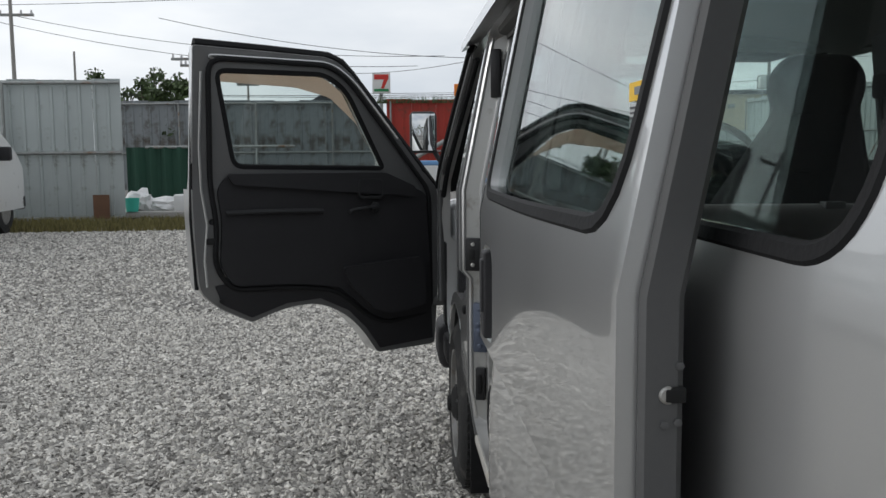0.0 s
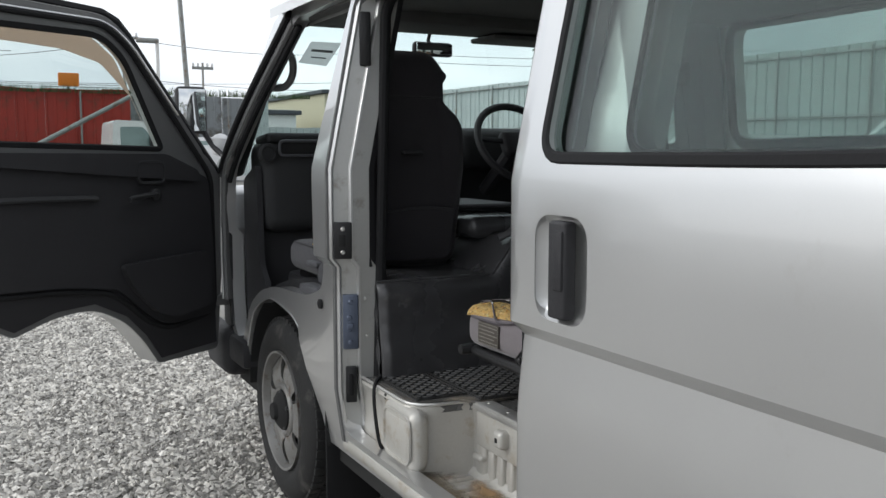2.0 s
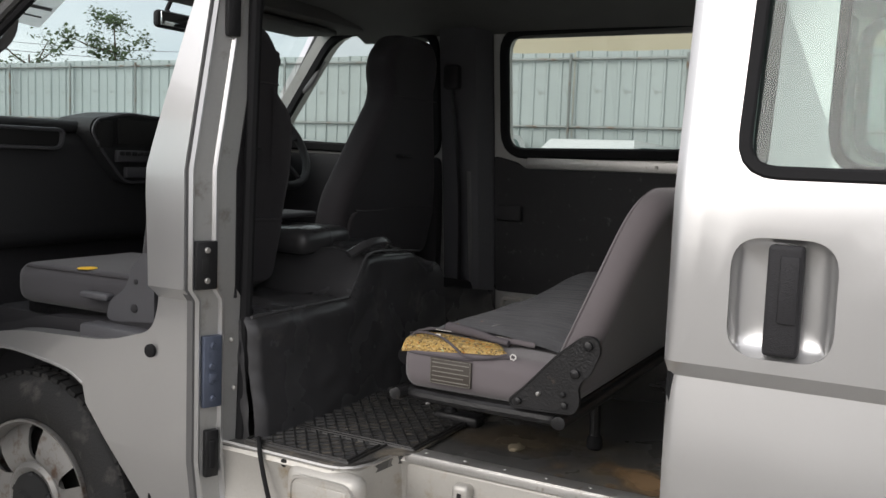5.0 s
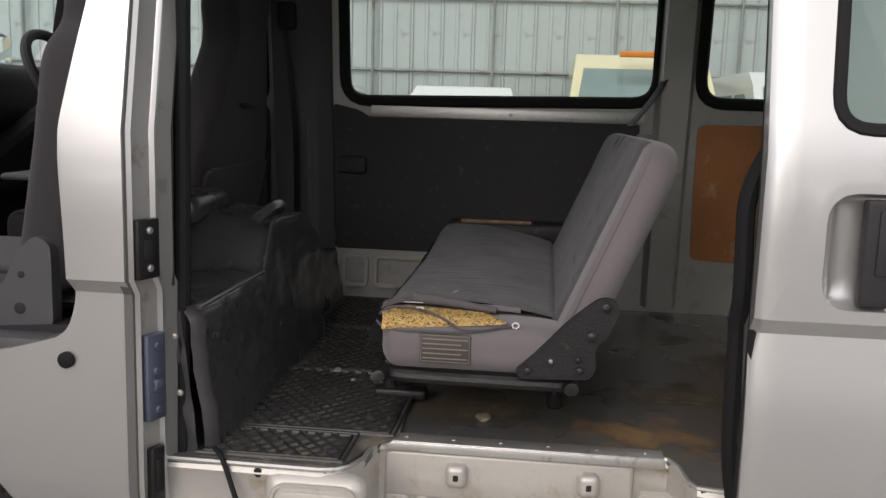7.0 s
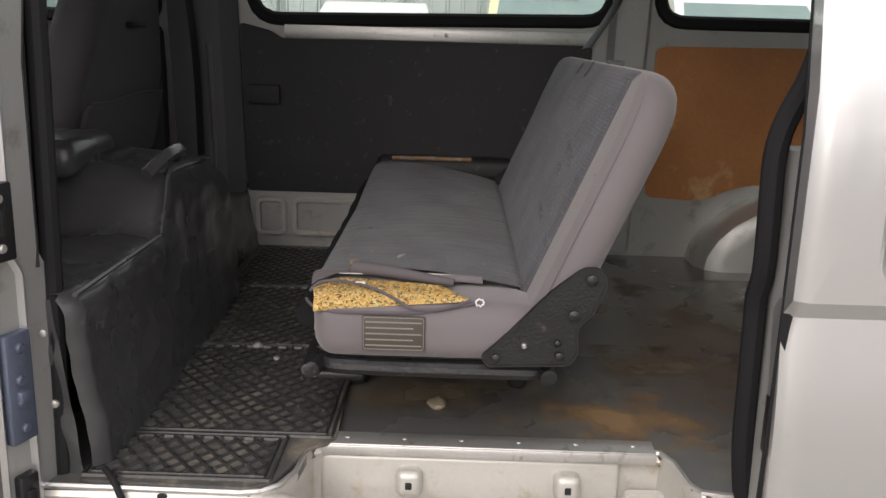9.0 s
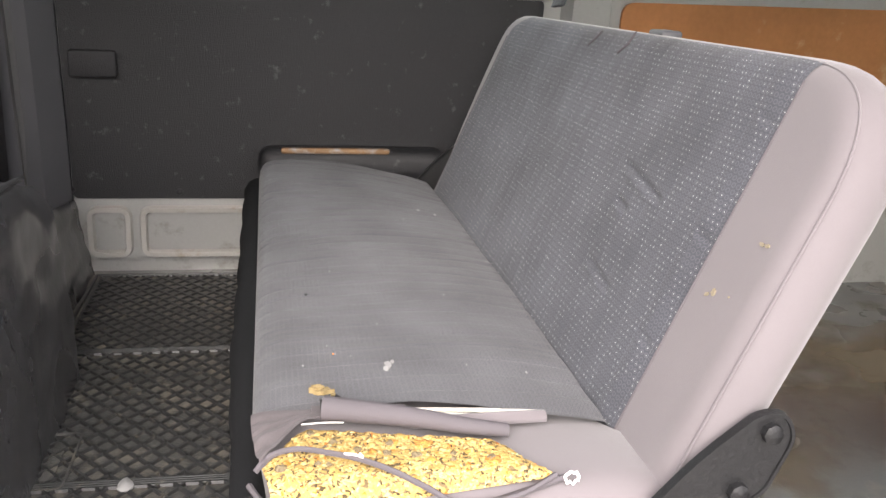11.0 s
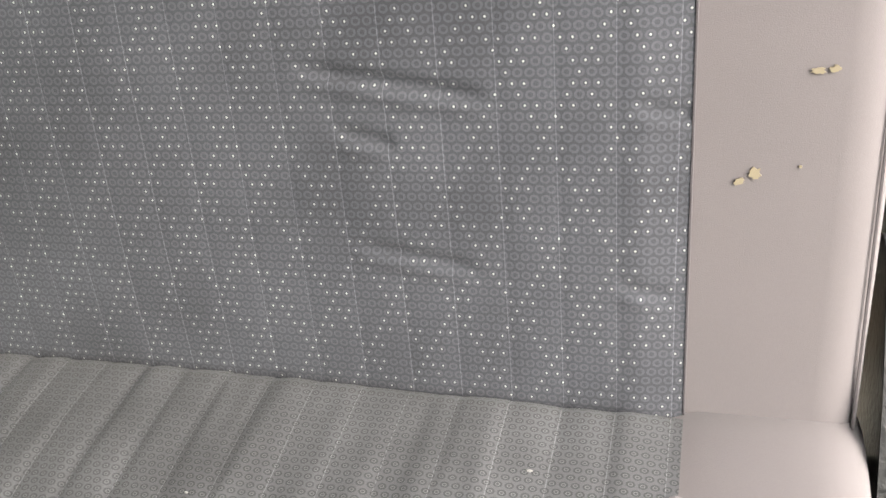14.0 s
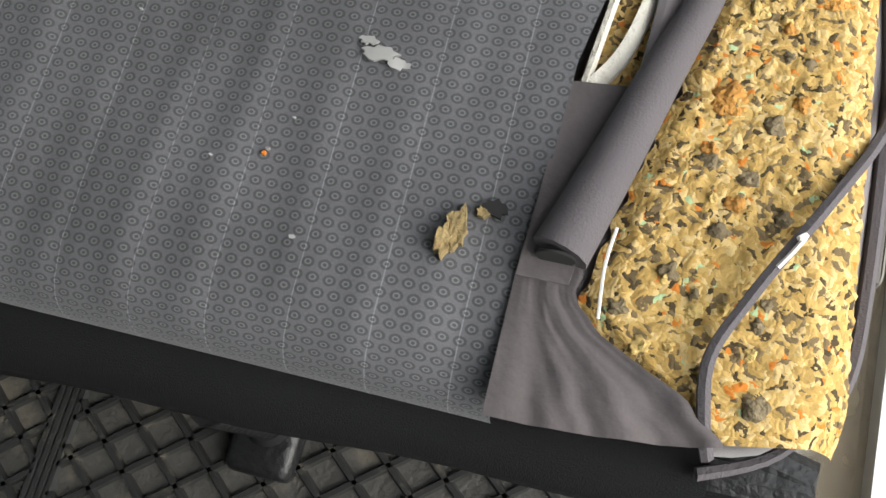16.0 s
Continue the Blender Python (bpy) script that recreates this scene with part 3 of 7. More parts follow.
def sheet_fence(name, at, turn, length, height, width, material, label, rails=(0.75, 1.45), ribs=2, gap=0.0, seed=1):
    """A hoarding of upright folded sheets, each a part, with posts and rails on the yard side (towards -y before the turn)."""
    rnd = random.Random(seed)
    root = thing(name, at, label, "fence", kind="structure")
    root.rotation_euler = (0, 0, radians(turn))
    bpy.context.view_layer.update()
    m = root.matrix_world.copy()
    meshes = []
    for k in range(3):
        bm = bmesh.new()
        prof = [(0, 0.0), (0.02, -0.03), (0.045, -0.03), (0.06, 0.0)]
        for j in range(ribs):
            c = width * (j + 1) / (ribs + 1) + 0.02
            prof += [(c - 0.03, 0), (c - 0.018, -0.018), (c + 0.018, -0.018), (c + 0.03, 0)]
        prof += [(width, 0.0)]
        lo = [bm.verts.new((x, y, 0.02)) for x, y in prof]
        hi = [bm.verts.new((x, y, height)) for x, y in prof]
        lob = [bm.verts.new((x, y + 0.004, 0.02)) for x, y in prof]
        hib = [bm.verts.new((x, y + 0.004, height)) for x, y in prof]
        for a in range(len(prof) - 1):
            bm.faces.new((lo[a], lo[a + 1], hi[a + 1], hi[a]))
            bm.faces.new((lob[a + 1], lob[a], hib[a], hib[a + 1]))
            bm.faces.new((hi[a], hi[a + 1], hib[a + 1], hib[a]))
        me = bpy.data.meshes.new("sheet")
        bmesh.ops.recalc_face_normals(bm, faces=bm.faces)
        bm.to_mesh(me)
        bm.free()
        me.materials.append(material[k % len(material)])
        meshes.append(me)
    count = int(length / width)
    for i in range(count):
        ob = new("sheet", meshes[rnd.choice((0, 0, 1, 2))])
        ob.parent = root
        ob.location = (i * width + rnd.uniform(-0.004, 0.004), rnd.uniform(-0.012, 0.012), rnd.uniform(-0.02, 0.015))
    for z in rails:
        part("rail", moved(tube([(0, -0.07, z), (length, -0.07, z)], 0.024), m), PIPE, root)
    for i in range(int(length / 1.83) + 1):
        part("post", moved(tube([(i * 1.83 + 0.1, -0.12, 0), (i * 1.83 + 0.1, -0.12, height - 0.05)], 0.024), m), PIPE, root)
        if i % 2 == 0:
            part("brace", moved(tube([(i * 1.83 + 0.1, -0.15, 1.45), (i * 1.83 + 0.2, -1.0, 0.0)], 0.022), m), PIPE, root)
    return root


def set_back(ob, k, rise=1.0):
    """Moves a distant thing out from the yard's middle to k times its distance, grown by k, and stands it on the ground."""
    ob.matrix_world = Matrix.Translation((-0.2 * (1 - k), -2.5 * (1 - k), GROUND_Z)) @ Matrix.Diagonal((k, k, k * rise, 1)) @ ob.matrix_world
    return ob


sheet_fence("fence_side", (11.30, 26.0, GROUND_Z), -87.1, 42.0, 2.90, 0.47, [FENCE], "pale galvanised sheet hoarding on scaffold pipes", rails=(0.62, 1.71, 2.78), ribs=1, seed=3)
set_back(sheet_fence("fence_end", (-7.2, 19.6, 0), 0, 6.9, 2.15, 0.60, [FENCE_DARK, FENCE_DARK, FENCE], "dark weathered sheet-metal fence", rails=(0.9, 2.08), seed=4), 1.47)
set_back(sheet_fence("fence_red", (-0.3, 19.5, 0), 0, 3.6, 2.15, 0.60, [RED, RED, FENCE_DARK], "faded red steel hoarding panels", rails=(0.9,), seed=5), 1.47)
set_back(sheet_fence("fence_far", (3.2, 20.2, 0), 2, 3.1, 2.1, 0.60, [FENCE_DARK, FENCE, FENCE_DARK], "weathered grey sheet-metal fence", rails=(0.9,), seed=6), 1.47)
set_back(sheet_fence("fence_low", (6.2, 22.2, 0), 2, 6.0, 1.42, 0.60, [FENCE], "low grey sheet-metal fence", rails=(1.1,), seed=8), 1.47)
set_back(sheet_fence("fence_gate", (-9.75, 11.45, 0), 0, 5.46, 2.15, 0.42, [FENCE], "tall grey sheet-metal gate panels", rails=(0.06, 1.05, 2.1), ribs=1, seed=7), 1.22)

# ---- the van ----
# y runs to its nose, x from its near side (0) to its far side, z up
def lean(z):
    """How far the side leans in at a height."""
    if z > 1.15:
        return 0.20 * (z - 1.15)
    return 0.14 * max(0.0, 0.55 - z)


van = thing("van", (0.78, -0.7, GROUND_Z), "silver delivery van with its near doors open, on gravel", "van")
CUTS = (0.42, 0.55, 0.8849, 0.9101, 0.935, 1.0, 1.15, 1.3, 1.45, 1.6)


def crease(z):
    """The body side steps in below its waist line."""
    return 0.020 * min(1.0, max(0.0, (0.910 - z) / 0.025))


def sill_lean(z):
    return lean(z) + crease(z)


def side_skin(u, z, s):
    x = lean(z) + 1.4 * crease(z) - 0.012 + 0.045 * s + 0.045 * min(1.0, max(0.0, -0.90 - u) / 0.1)
    if z > 1.66:
        x += 0.5 * (z - 1.66)
    return (x, u, z)


arch = [(1.02, 0.42), (0.98, 0.497), (0.918, 0.611), (0.85, 0.662), (0.763, 0.696), (0.68, 0.712), (0.578, 0.706), (0.464, 0.688), (0.412, 0.665), (0.402, 0.623), (0.337, 0.547), (0.254, 0.435)]
outer = [(-2.78, 0.345), (-2.84, 1.0), (-2.80, 1.70), (0.55, 1.72), (0.70, 1.69), (0.80, 1.625), (1.12, 1.235), (1.24, 1.16), (1.34, 1.05), (1.40, 0.85), (1.42, 0.42)] + arch + [(0.232, 0.36)]
front_opening = rounded([(0.098, 1.615), (0.134, 1.45), (0.170, 1.26), (0.191, 1.13), (0.184, 1.0), (0.180, 0.87), (0.200, 0.81), (0.33, 0.772), (0.64, 0.760), (0.80, 0.725), (0.93, 0.660), (1.0, 0.57), (1.06, 0.50), (1.14, 0.50), (1.165, 0.63), (1.175, 0.80), (1.15, 1.10), (1.045, 1.205), (0.905, 1.345), (0.70, 1.505), (0.575, 1.605)],
                        [0.04, 0.1, 0.1, 0.1, 0.1, 0.05, 0.04, 0.1, 0.1, 0.1, 0.06, 0.05, 0.04, 0.04, 0.1, 0.1, 0.05, 0.1, 0.1, 0.1, 0.06])
slide_opening = rounded([(0.083, 1.615), (0.083, 0.43), (-0.94, 0.43), (-0.94, 1.63)], 0.06)
quarter_hole = rounded([(-1.08, 1.575), (-1.08, 1.191), (-2.105, 1.193), (-2.145, 1.575)], [0.05, 0.06, 0.07, 0.08], 9)
part("side_panel", panel([outer, front_opening, slide_opening, quarter_hole], side_skin, CUTS), SILVER, van, "silver side panel with door openings", sharp=0.5)
part("quarter_window", panel([quarter_hole], lambda u, z, s: (lean(z) + 0.046 + 0.004 * s, u, z), (1.3, 1.45)), WINDOW, van, "fixed side window glass").visible_shadow = False
part("window_seal", strip(quarter_hole, lambda u, z, s: (lean(z) + 0.033 + s, u, z), 0.016, 0.003), RUBBER, van)

# B pillar: jamb, seal, latch plates
def prism(section, zs, shift, bm=None):
    bm = bm or bmesh.new()
    rings = [[bm.verts.new((x + shift(z), y, z)) for x, y in section] for z in zs]
    n = len(section)
    for a, b in zip(rings, rings[1:]):
        for k in range(n):
            bm.faces.new((a[k], a[(k + 1) % n], b[(k + 1) % n], b[k]))
    bm.faces.new(rings[0][::-1])
    bm.faces.new(rings[-1])
    return bm


ZS = [0.40, 0.55, 0.7, 0.8, 0.8849, 0.9101, 1.0, 1.15, 1.3, 1.45, 1.62]
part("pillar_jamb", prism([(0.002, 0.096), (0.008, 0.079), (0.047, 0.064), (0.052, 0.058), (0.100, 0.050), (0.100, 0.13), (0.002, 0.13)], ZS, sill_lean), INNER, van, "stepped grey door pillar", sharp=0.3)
# a solid dark strip draws the groove's shaded line
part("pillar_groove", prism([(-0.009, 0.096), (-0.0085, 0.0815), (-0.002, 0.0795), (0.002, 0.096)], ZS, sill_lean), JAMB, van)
part("pillar_bead", prism([(-0.004, 0.094), (-0.0035, 0.080), (0.002, 0.0735), (0.007, 0.0745), (0.010, 0.080), (0.010, 0.094)], ZS, sill_lean), SILVER, van)
part("pillar_bead", prism([(0.046, 0.076), (0.046, 0.063), (0.050, 0.0565), (0.055, 0.0555), (0.058, 0.076)], ZS, sill_lean), SILVER, van)
part("pillar_trim", prism([(0.100, 0.048), (0.118, 0.055), (0.118, 0.13), (0.100, 0.13)], ZS[4:], lean), TRIM, van)
seal_path = [((0.070 if y > -0.4 else 0.088) + sill_lean(z), y, z) for y, z in rounded([(0.049, 0.36), (0.045, 1.60), (-0.985, 1.615), (-0.965, 1.30), (-0.925, 1.165), (-0.888, 1.085), (-0.893, 0.92), (-0.898, 0.64), (-0.920, 0.52), (-0.935, 0.42)], [0, 0.05, 0.05, 0.08, 0.03, 0.06, 0.1, 0.08, 0.1, 0])]
part("door_seal", tube(seal_path, 0.0145, 10), RUBBER, van, "black rubber door seal")
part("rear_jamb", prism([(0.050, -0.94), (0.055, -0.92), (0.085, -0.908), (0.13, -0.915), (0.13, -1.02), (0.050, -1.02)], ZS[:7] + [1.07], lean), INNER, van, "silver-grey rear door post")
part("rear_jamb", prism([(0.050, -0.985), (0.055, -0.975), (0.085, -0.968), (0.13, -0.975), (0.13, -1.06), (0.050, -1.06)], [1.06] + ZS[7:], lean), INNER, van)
striker = part("door_striker", block(0.040, 0.075, -0.936, -0.914, 0.655, 0.760, 0.004), BLACKMETAL, van, "worn black door striker")
for z in (0.695, 0.712):
    part("striker_pin", tube([(0.052, -0.915, z), (0.052, -0.903, z)], 0.004, 8), STEEL, striker)
part("stop_bolt", tube([(0.060, -0.918, 0.905), (0.045, -0.955, 0.905)], 0.004, 8), BLACKMETAL, van)


def plate(y, z0, z1, w, material, name, label, d=0.012, r=0.006):
    m = Matrix.Translation((0.031 + sill_lean((z0 + z1) / 2), y + 0.029, (z0 + z1) / 2)) @ Matrix.Rotation(radians(70), 4, "Z")
    bm = moved(block(-d, 0.004, -w / 2, w / 2, -(z1 - z0) / 2, (z1 - z0) / 2, r * 0.6), m)
    return part(name, bm, material, van, label), m


def screws(m, spots, owner, r=0.006, material=STEEL):
    for y, z in spots:
        part("screw", moved(lathe([(r, -0.012), (r, -0.015), (r * 0.7, -0.017)], (0, y, z), "x", 10), m), material, owner)


p_lat, m_lat = plate(0.040, 0.909, 1.008, 0.048, BLACKMETAL, "latch_plate", "black steel latch plate with two screws")
screws(m_lat, [(0, 0.031), (0, -0.031)], p_lat)
part("latch_slot", moved(block(-0.013, -0.008, -0.007, 0.012, -0.016, 0.016, 0.002), m_lat), DARKWELL, p_lat)
p_blue, m_blue = plate(0.040, 0.662, 0.812, 0.042, BLUESTEEL, "guide_block", "blue-grey cast door guide")
screws(m_blue, [(0, 0.055), (0, -0.055), (0.003, 0.012), (0.003, -0.018)], p_blue, 0.007, BLUESTEEL)
part("guide_pin", moved(block(-0.020, -0.008, -0.008, 0.010, -0.018, -0.002, 0.003), m_blue), BLUESTEEL, p_blue)
p_slot, m_slot = plate(0.040, 0.514, 0.614, 0.030, BLACKMETAL, "wedge_block", "black rubber wedge block")
part("wedge", moved(block(-0.018, -0.008, -0.006, 0.008, -0.03, 0.03, 0.004), m_slot), RUBBER, p_slot)
plate(0.036, 1.42, 1.56, 0.030, BLACKMETAL, "upper_wedge", "black rubber wedge block")
part("plug", moved(lathe([(0.014, 0.012), (0.014, -0.003), (0.009, -0.006)], (0.012, 0.200, 0.768), "x", 16), Matrix.Identity(4)), RUBBER, van, "round black rubber plug")

# wheel arch lip and well
lip = smooth_path([(1.4 * crease(z) - 0.010, y, z) for y, z in arch[1:9]], 4)
part("arch_lip", tube(lip, 0.004, 8), SILVER, van)
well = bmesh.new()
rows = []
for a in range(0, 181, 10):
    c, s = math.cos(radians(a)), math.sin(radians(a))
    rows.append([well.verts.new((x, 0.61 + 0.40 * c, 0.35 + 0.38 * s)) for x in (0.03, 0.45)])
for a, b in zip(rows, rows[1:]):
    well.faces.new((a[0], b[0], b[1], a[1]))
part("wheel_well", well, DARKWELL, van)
part("mud_flap", block(0.03, 0.20, 0.215, 0.227, 0.16, 0.46, 0.004), RUBBER, van)

# front wheel, centre at (0.61, 0.30)
def wheel(at, parent, inward=1.0):
    hub = part("wheel", lathe([(0.178, 0.030), (0.186, 0.000), (0.192, -0.002), (0.192, 0.012), (0.180, 0.05), (0.176, 0.14), (0.19, 0.165)], at, "x", 48, cap=False), RIM, parent, "rusty silver steel wheel with black centre")
    prof = [(0.190, 0.012), (0.205, 0.002), (0.240, -0.006), (0.272, 0.004), (0.290, 0.018), (0.298, 0.034), (0.300, 0.09), (0.298, 0.145), (0.285, 0.165), (0.24, 0.175), (0.19, 0.165)]
    part("tyre", lathe(prof, at, "x", 72, cap=False), TYRE, hub, "black ribbed tyre")
    tread = bmesh.new()
    for k in range(60):
        a = k * math.tau / 60
        for x0, x1, da in ((0.020, 0.052, 0.0), (0.060, 0.088, 0.05), (0.096, 0.122, 0.0), (0.130, 0.158, 0.05)):
            rot = Matrix.Translation(at) @ Matrix.Rotation(a + da, 4, "X")
            moved_block = moved(block(x0, x1, -0.0115, 0.0115, 0.292, 0.3045 if 0.05 < x0 < 0.12 else 0.302), rot)
            tread = join(tread, moved_block)
    part("tread", tread, TYRE, hub)
    # dished disc with windows
    nspoke = 6
    for k in range(nspoke):
        disc = bmesh.new()
        a = k * math.tau / nspoke
        pts = [(0.060, 0.034, 0.036), (0.082, 0.016, 0.046), (0.098, 0.010, 0.046), (0.115, 0.010, 0.049), (0.135, 0.013, 0.056), (0.155, 0.020, 0.062), (0.164, 0.024, 0.088), (0.180, 0.034, 0.104)]
        top, bot = [], []
        for r, x, hw in pts:
            for sgn, row in ((1, top), (-1, bot)):
                row.append((x, r, sgn * hw))
        rot = Matrix.Translation(at) @ Matrix.Rotation(a, 4, "X")
        va = [disc.verts.new(rot @ Vector(p)) for p in top]
        vb = [disc.verts.new(rot @ Vector(p)) for p in bot]
        vc = [disc.verts.new(rot @ (Vector(p) + Vector((0.010, 0, -0.004)))) for p in top]
        vd = [disc.verts.new(rot @ (Vector(p) + Vector((0.010, 0, 0.004)))) for p in bot]
        for i in range(len(pts) - 1):
            disc.faces.new((va[i], va[i + 1], vb[i + 1], vb[i]))
            disc.faces.new((va[i], va[i + 1], vc[i + 1], vc[i]))
            disc.faces.new((vb[i], vb[i + 1], vd[i + 1], vd[i]))
        part("spoke", disc, RIM, hub)
    part("hub_ring", lathe([(0.092, 0.03), (0.088, 0.012), (0.078, 0.006), (0.066, 0.010), (0.05, 0.03)], at, "x", 32, cap=False), RIM, hub)
    part("hub_cap", lathe([(0.066, 0.03), (0.064, 0.004), (0.050, -0.008), (0.030, -0.014), (0.026, -0.026), (0.001, -0.028)], at, "x", 24), DARKWELL, hub, "black hub cap")
    part("brake_drum", lathe([(0.150, 0.06), (0.150, 0.12), (0.02, 0.12)], at, "x", 24), DARKWELL, hub)
    for k in range(5):
        a = k * math.tau / 5 + 0.3
        part("wheel_nut", lathe([(0.009, 0.02), (0.009, 0.004), (0.005, 0.0)], (at[0], at[1] + 0.060 * math.cos(a), at[2] + 0.060 * math.sin(a)), "x", 6), BLACKMETAL, hub)


wheel((0.006, 0.580, 0.362), van)
wheel((0.04, -1.65, 0.362), van)

# bumper corner, lower front
bump = block(-0.02, 1.56, 1.18, 1.50, 0.33, 0.535, 0.05, 3)
part("bumper", bump, TRIM, van, "black plastic front bumper")
part("step_board", block(0.0, 0.32, 1.0, 1.20, 0.40, 0.505, 0.02), TRIM, van, "black cab entry step")
part("nose", block(0.02, 1.53, 1.33, 1.43, 0.48, 1.06, 0.04, 3), SILVER, van)

# roof, far side, tail, underfloor
roof = panel([[(-2.82, 0.03), (0.74, 0.05), (0.74, 1.48), (-2.82, 1.50)]], lambda u, v, s: (v, u, 1.725 - 0.03 * s - 0.12 * ((v - 0.775) / 0.78) ** 4 + 0.02), cuts=(0.12, 0.22, 0.4, 0.8, 1.15, 1.33, 1.43))
part("roof", roof, SILVER, van)
part("headlining", panel([[(-2.78, 0.13), (0.62, 0.13), (0.62, 1.42), (-2.78, 1.42)]], lambda u, v, s: (v, u, 1.66 + 0.012 * s - 0.10 * ((v - 0.775) / 0.70) ** 4), cuts=(0.2, 0.3, 0.5, 0.8, 1.1, 1.3, 1.38)), HEADLINER, van, "dark cloth headlining")
W = 1.555
r_front = rounded([(0.315, 1.615), (0.315, 1.205), (1.05, 1.225), (0.72, 1.635)], [0.06, 0.05, 0.04, 0.10])
r_slide = rounded([(0.055, 1.61), (0.055, 1.215), (-0.895, 1.232), (-0.895, 1.625)], 0.075)
r_rear = rounded([(-1.02, 1.60), (-1.02, 1.235), (-2.35, 1.235), (-2.35, 1.60)], 0.075)
r_outer = [(-2.80, 0.42), (-2.84, 1.0), (-2.80, 1.70), (0.55, 1.72), (0.70, 1.69), (0.80, 1.625), (1.12, 1.235), (1.24, 1.16), (1.34, 1.05), (1.40, 0.85), (1.42, 0.42)]


def far_lean(z):
    """How far the far side leans in at a height."""
    return 0.12 * max(0.0, z - 0.70)


def far_skin(u, z, s):
    return (W - 0.06 - far_lean(z) + 0.06 * s, u, z)


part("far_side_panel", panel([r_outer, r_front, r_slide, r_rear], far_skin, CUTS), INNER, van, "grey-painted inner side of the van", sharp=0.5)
for nm, loop in (("far_front_window", r_front), ("far_sliding_window", r_slide), ("far_rear_window", r_rear)):
    part(nm, panel([loop], lambda u, z, s: (W - 0.04 - far_lean(z) + 0.004 * s, u, z), (1.3, 1.45)), WINDOW, van).visible_shadow = False
    part("window_seal", strip(loop, lambda u, z, s: (W - 0.062 - far_lean(z) + s, u, z), 0.036, 0.010), RUBBER, van)
tail_hole = rounded([(0.2, 1.55), (0.2, 1.15), (1.35, 1.15), (1.35, 1.55)], 0.08)
part("tailgate", panel([[(0.05, 0.45), (1.5, 0.45), (1.45, 1.70), (0.10, 1.70)], tail_hole], lambda u, z, s: (u, -2.80 - 0.05 * s, z)), SILVER, van)
part("tailgate_window", panel([tail_hole], lambda u, z, s: (u, -2.82 - 0.004 * s, z)), WINDOW, van).visible_shadow = False

# floor: main deck, step well, risers
deck = panel([[(0.078, 0.20), (0.076, -0.225), (0.095, -0.258), (0.140, -0.278), (0.215, -0.285), (0.236, -0.302), (0.242, -0.810), (0.218, -0.832), (0.135, -0.843), (0.115, -0.860), (0.115, -2.78), (1.50, -2.78), (1.50, 0.20)]],
             lambda u, v, s: (u, v, 0.581 - 0.02 * s))
part("deck", deck, FLOORMETAL, van, "scuffed dark sheet cargo floor")


def riser(path, z0, z1, material, name, label=""):
    bm = bmesh.new()
    rows_r = [[bm.verts.new((x + dx, y, z)) for x, y in path] for z, dx in ((z1, 0.0), (z1 - 0.012, -0.006), (z1 - 0.03, 0.002), ((z0 + z1) / 2, 0.006), (z0 + 0.02, 0.002), (z0, -0.02))]
    for a, b in zip(rows_r, rows_r[1:]):
        for k in range(len(path) - 1):
            bm.faces.new((a[k], a[k + 1], b[k + 1], b[k]))
    return part(name, bm, material, van, label)


edge_path = [(0.080, 0.06), (0.076, -0.215), (0.082, -0.240), (0.100, -0.262), (0.140, -0.278), (0.200, -0.282), (0.228, -0.290), (0.236, -0.315), (0.242, -0.800), (0.236, -0.820), (0.205, -0.834), (0.140, -0.842), (0.120, -0.853), (0.113, -0.885), (0.113, -0.96)]
riser(edge_path, 0.395, 0.580, SILL, "step_riser", "scuffed grey-painted step riser")
part("step_tread", block(0.035, 0.30, -0.95, 0.10, 0.375, 0.398, 0.006), SILL, van, "dirty ribbed metal step")
for k in range(7):
    y = -0.318 - k * 0.0615
    pad = part("step_pad", block(0.110, 0.212, y - 0.0125, y + 0.0125, 0.392, 0.406, 0.006, 2), SILL, van)
    part("worn_top", block(0.118, 0.204, y - 0.009, y + 0.009, 0.403, 0.4075, 0.002), ALLOY, pad)
for k in range(6):
    y = -0.372 - k * 0.0430
    part("riser_flute", block(0.2310, 0.262, y - 0.0125, y + 0.0125, 0.385, 0.484, 0.006, 3), SILL, van)
part("riser_upper", block(0.2300, 0.262, -0.760, -0.300, 0.474, 0.566, 0.008, 3), SILL, van)
part("riser_post", block(0.2305, 0.262, -0.762, -0.715, 0.385, 0.484, 0.008, 3), SILL, van)
part("riser_post", block(0.2305, 0.262, -0.345, -0.300, 0.385, 0.484, 0.008, 3), SILL, van)
for y0, y1 in ((-0.843, -0.772), (-0.905, -0.862)):
    loop = rounded([(y0, 0.405), (y1, 0.405), (y1, 0.515), (y0, 0.515)], 0.008)
    part("corner_flute", strip(loop, lambda u, z, s, x=(0.237 if y0 > -0.85 else 0.110): (x - 0.004 + s, u, z), 0.011, 0.011), SILL, van)
part("corner_weld", block(0.218, 0.250, -0.345, -0.302, 0.440, 0.458, 0.008, 3), SILL, van)
part("sill_edge", block(0.030, 0.075, -0.96, 0.06, 0.380, 0.412, 0.010), SILL, van)
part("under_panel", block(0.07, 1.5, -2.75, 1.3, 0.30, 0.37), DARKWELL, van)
# pressed boxes of the riser
def pressed(y0, y1, z0, z1, x, name="pressed_frame", w=0.010, d=0.008):
    loop = rounded([(y0, z0), (y1, z0), (y1, z1), (y0, z1)], 0.03)
    return part(name, strip(loop, lambda u, z, s: (x + s, u, z), w, d), SILL, van)


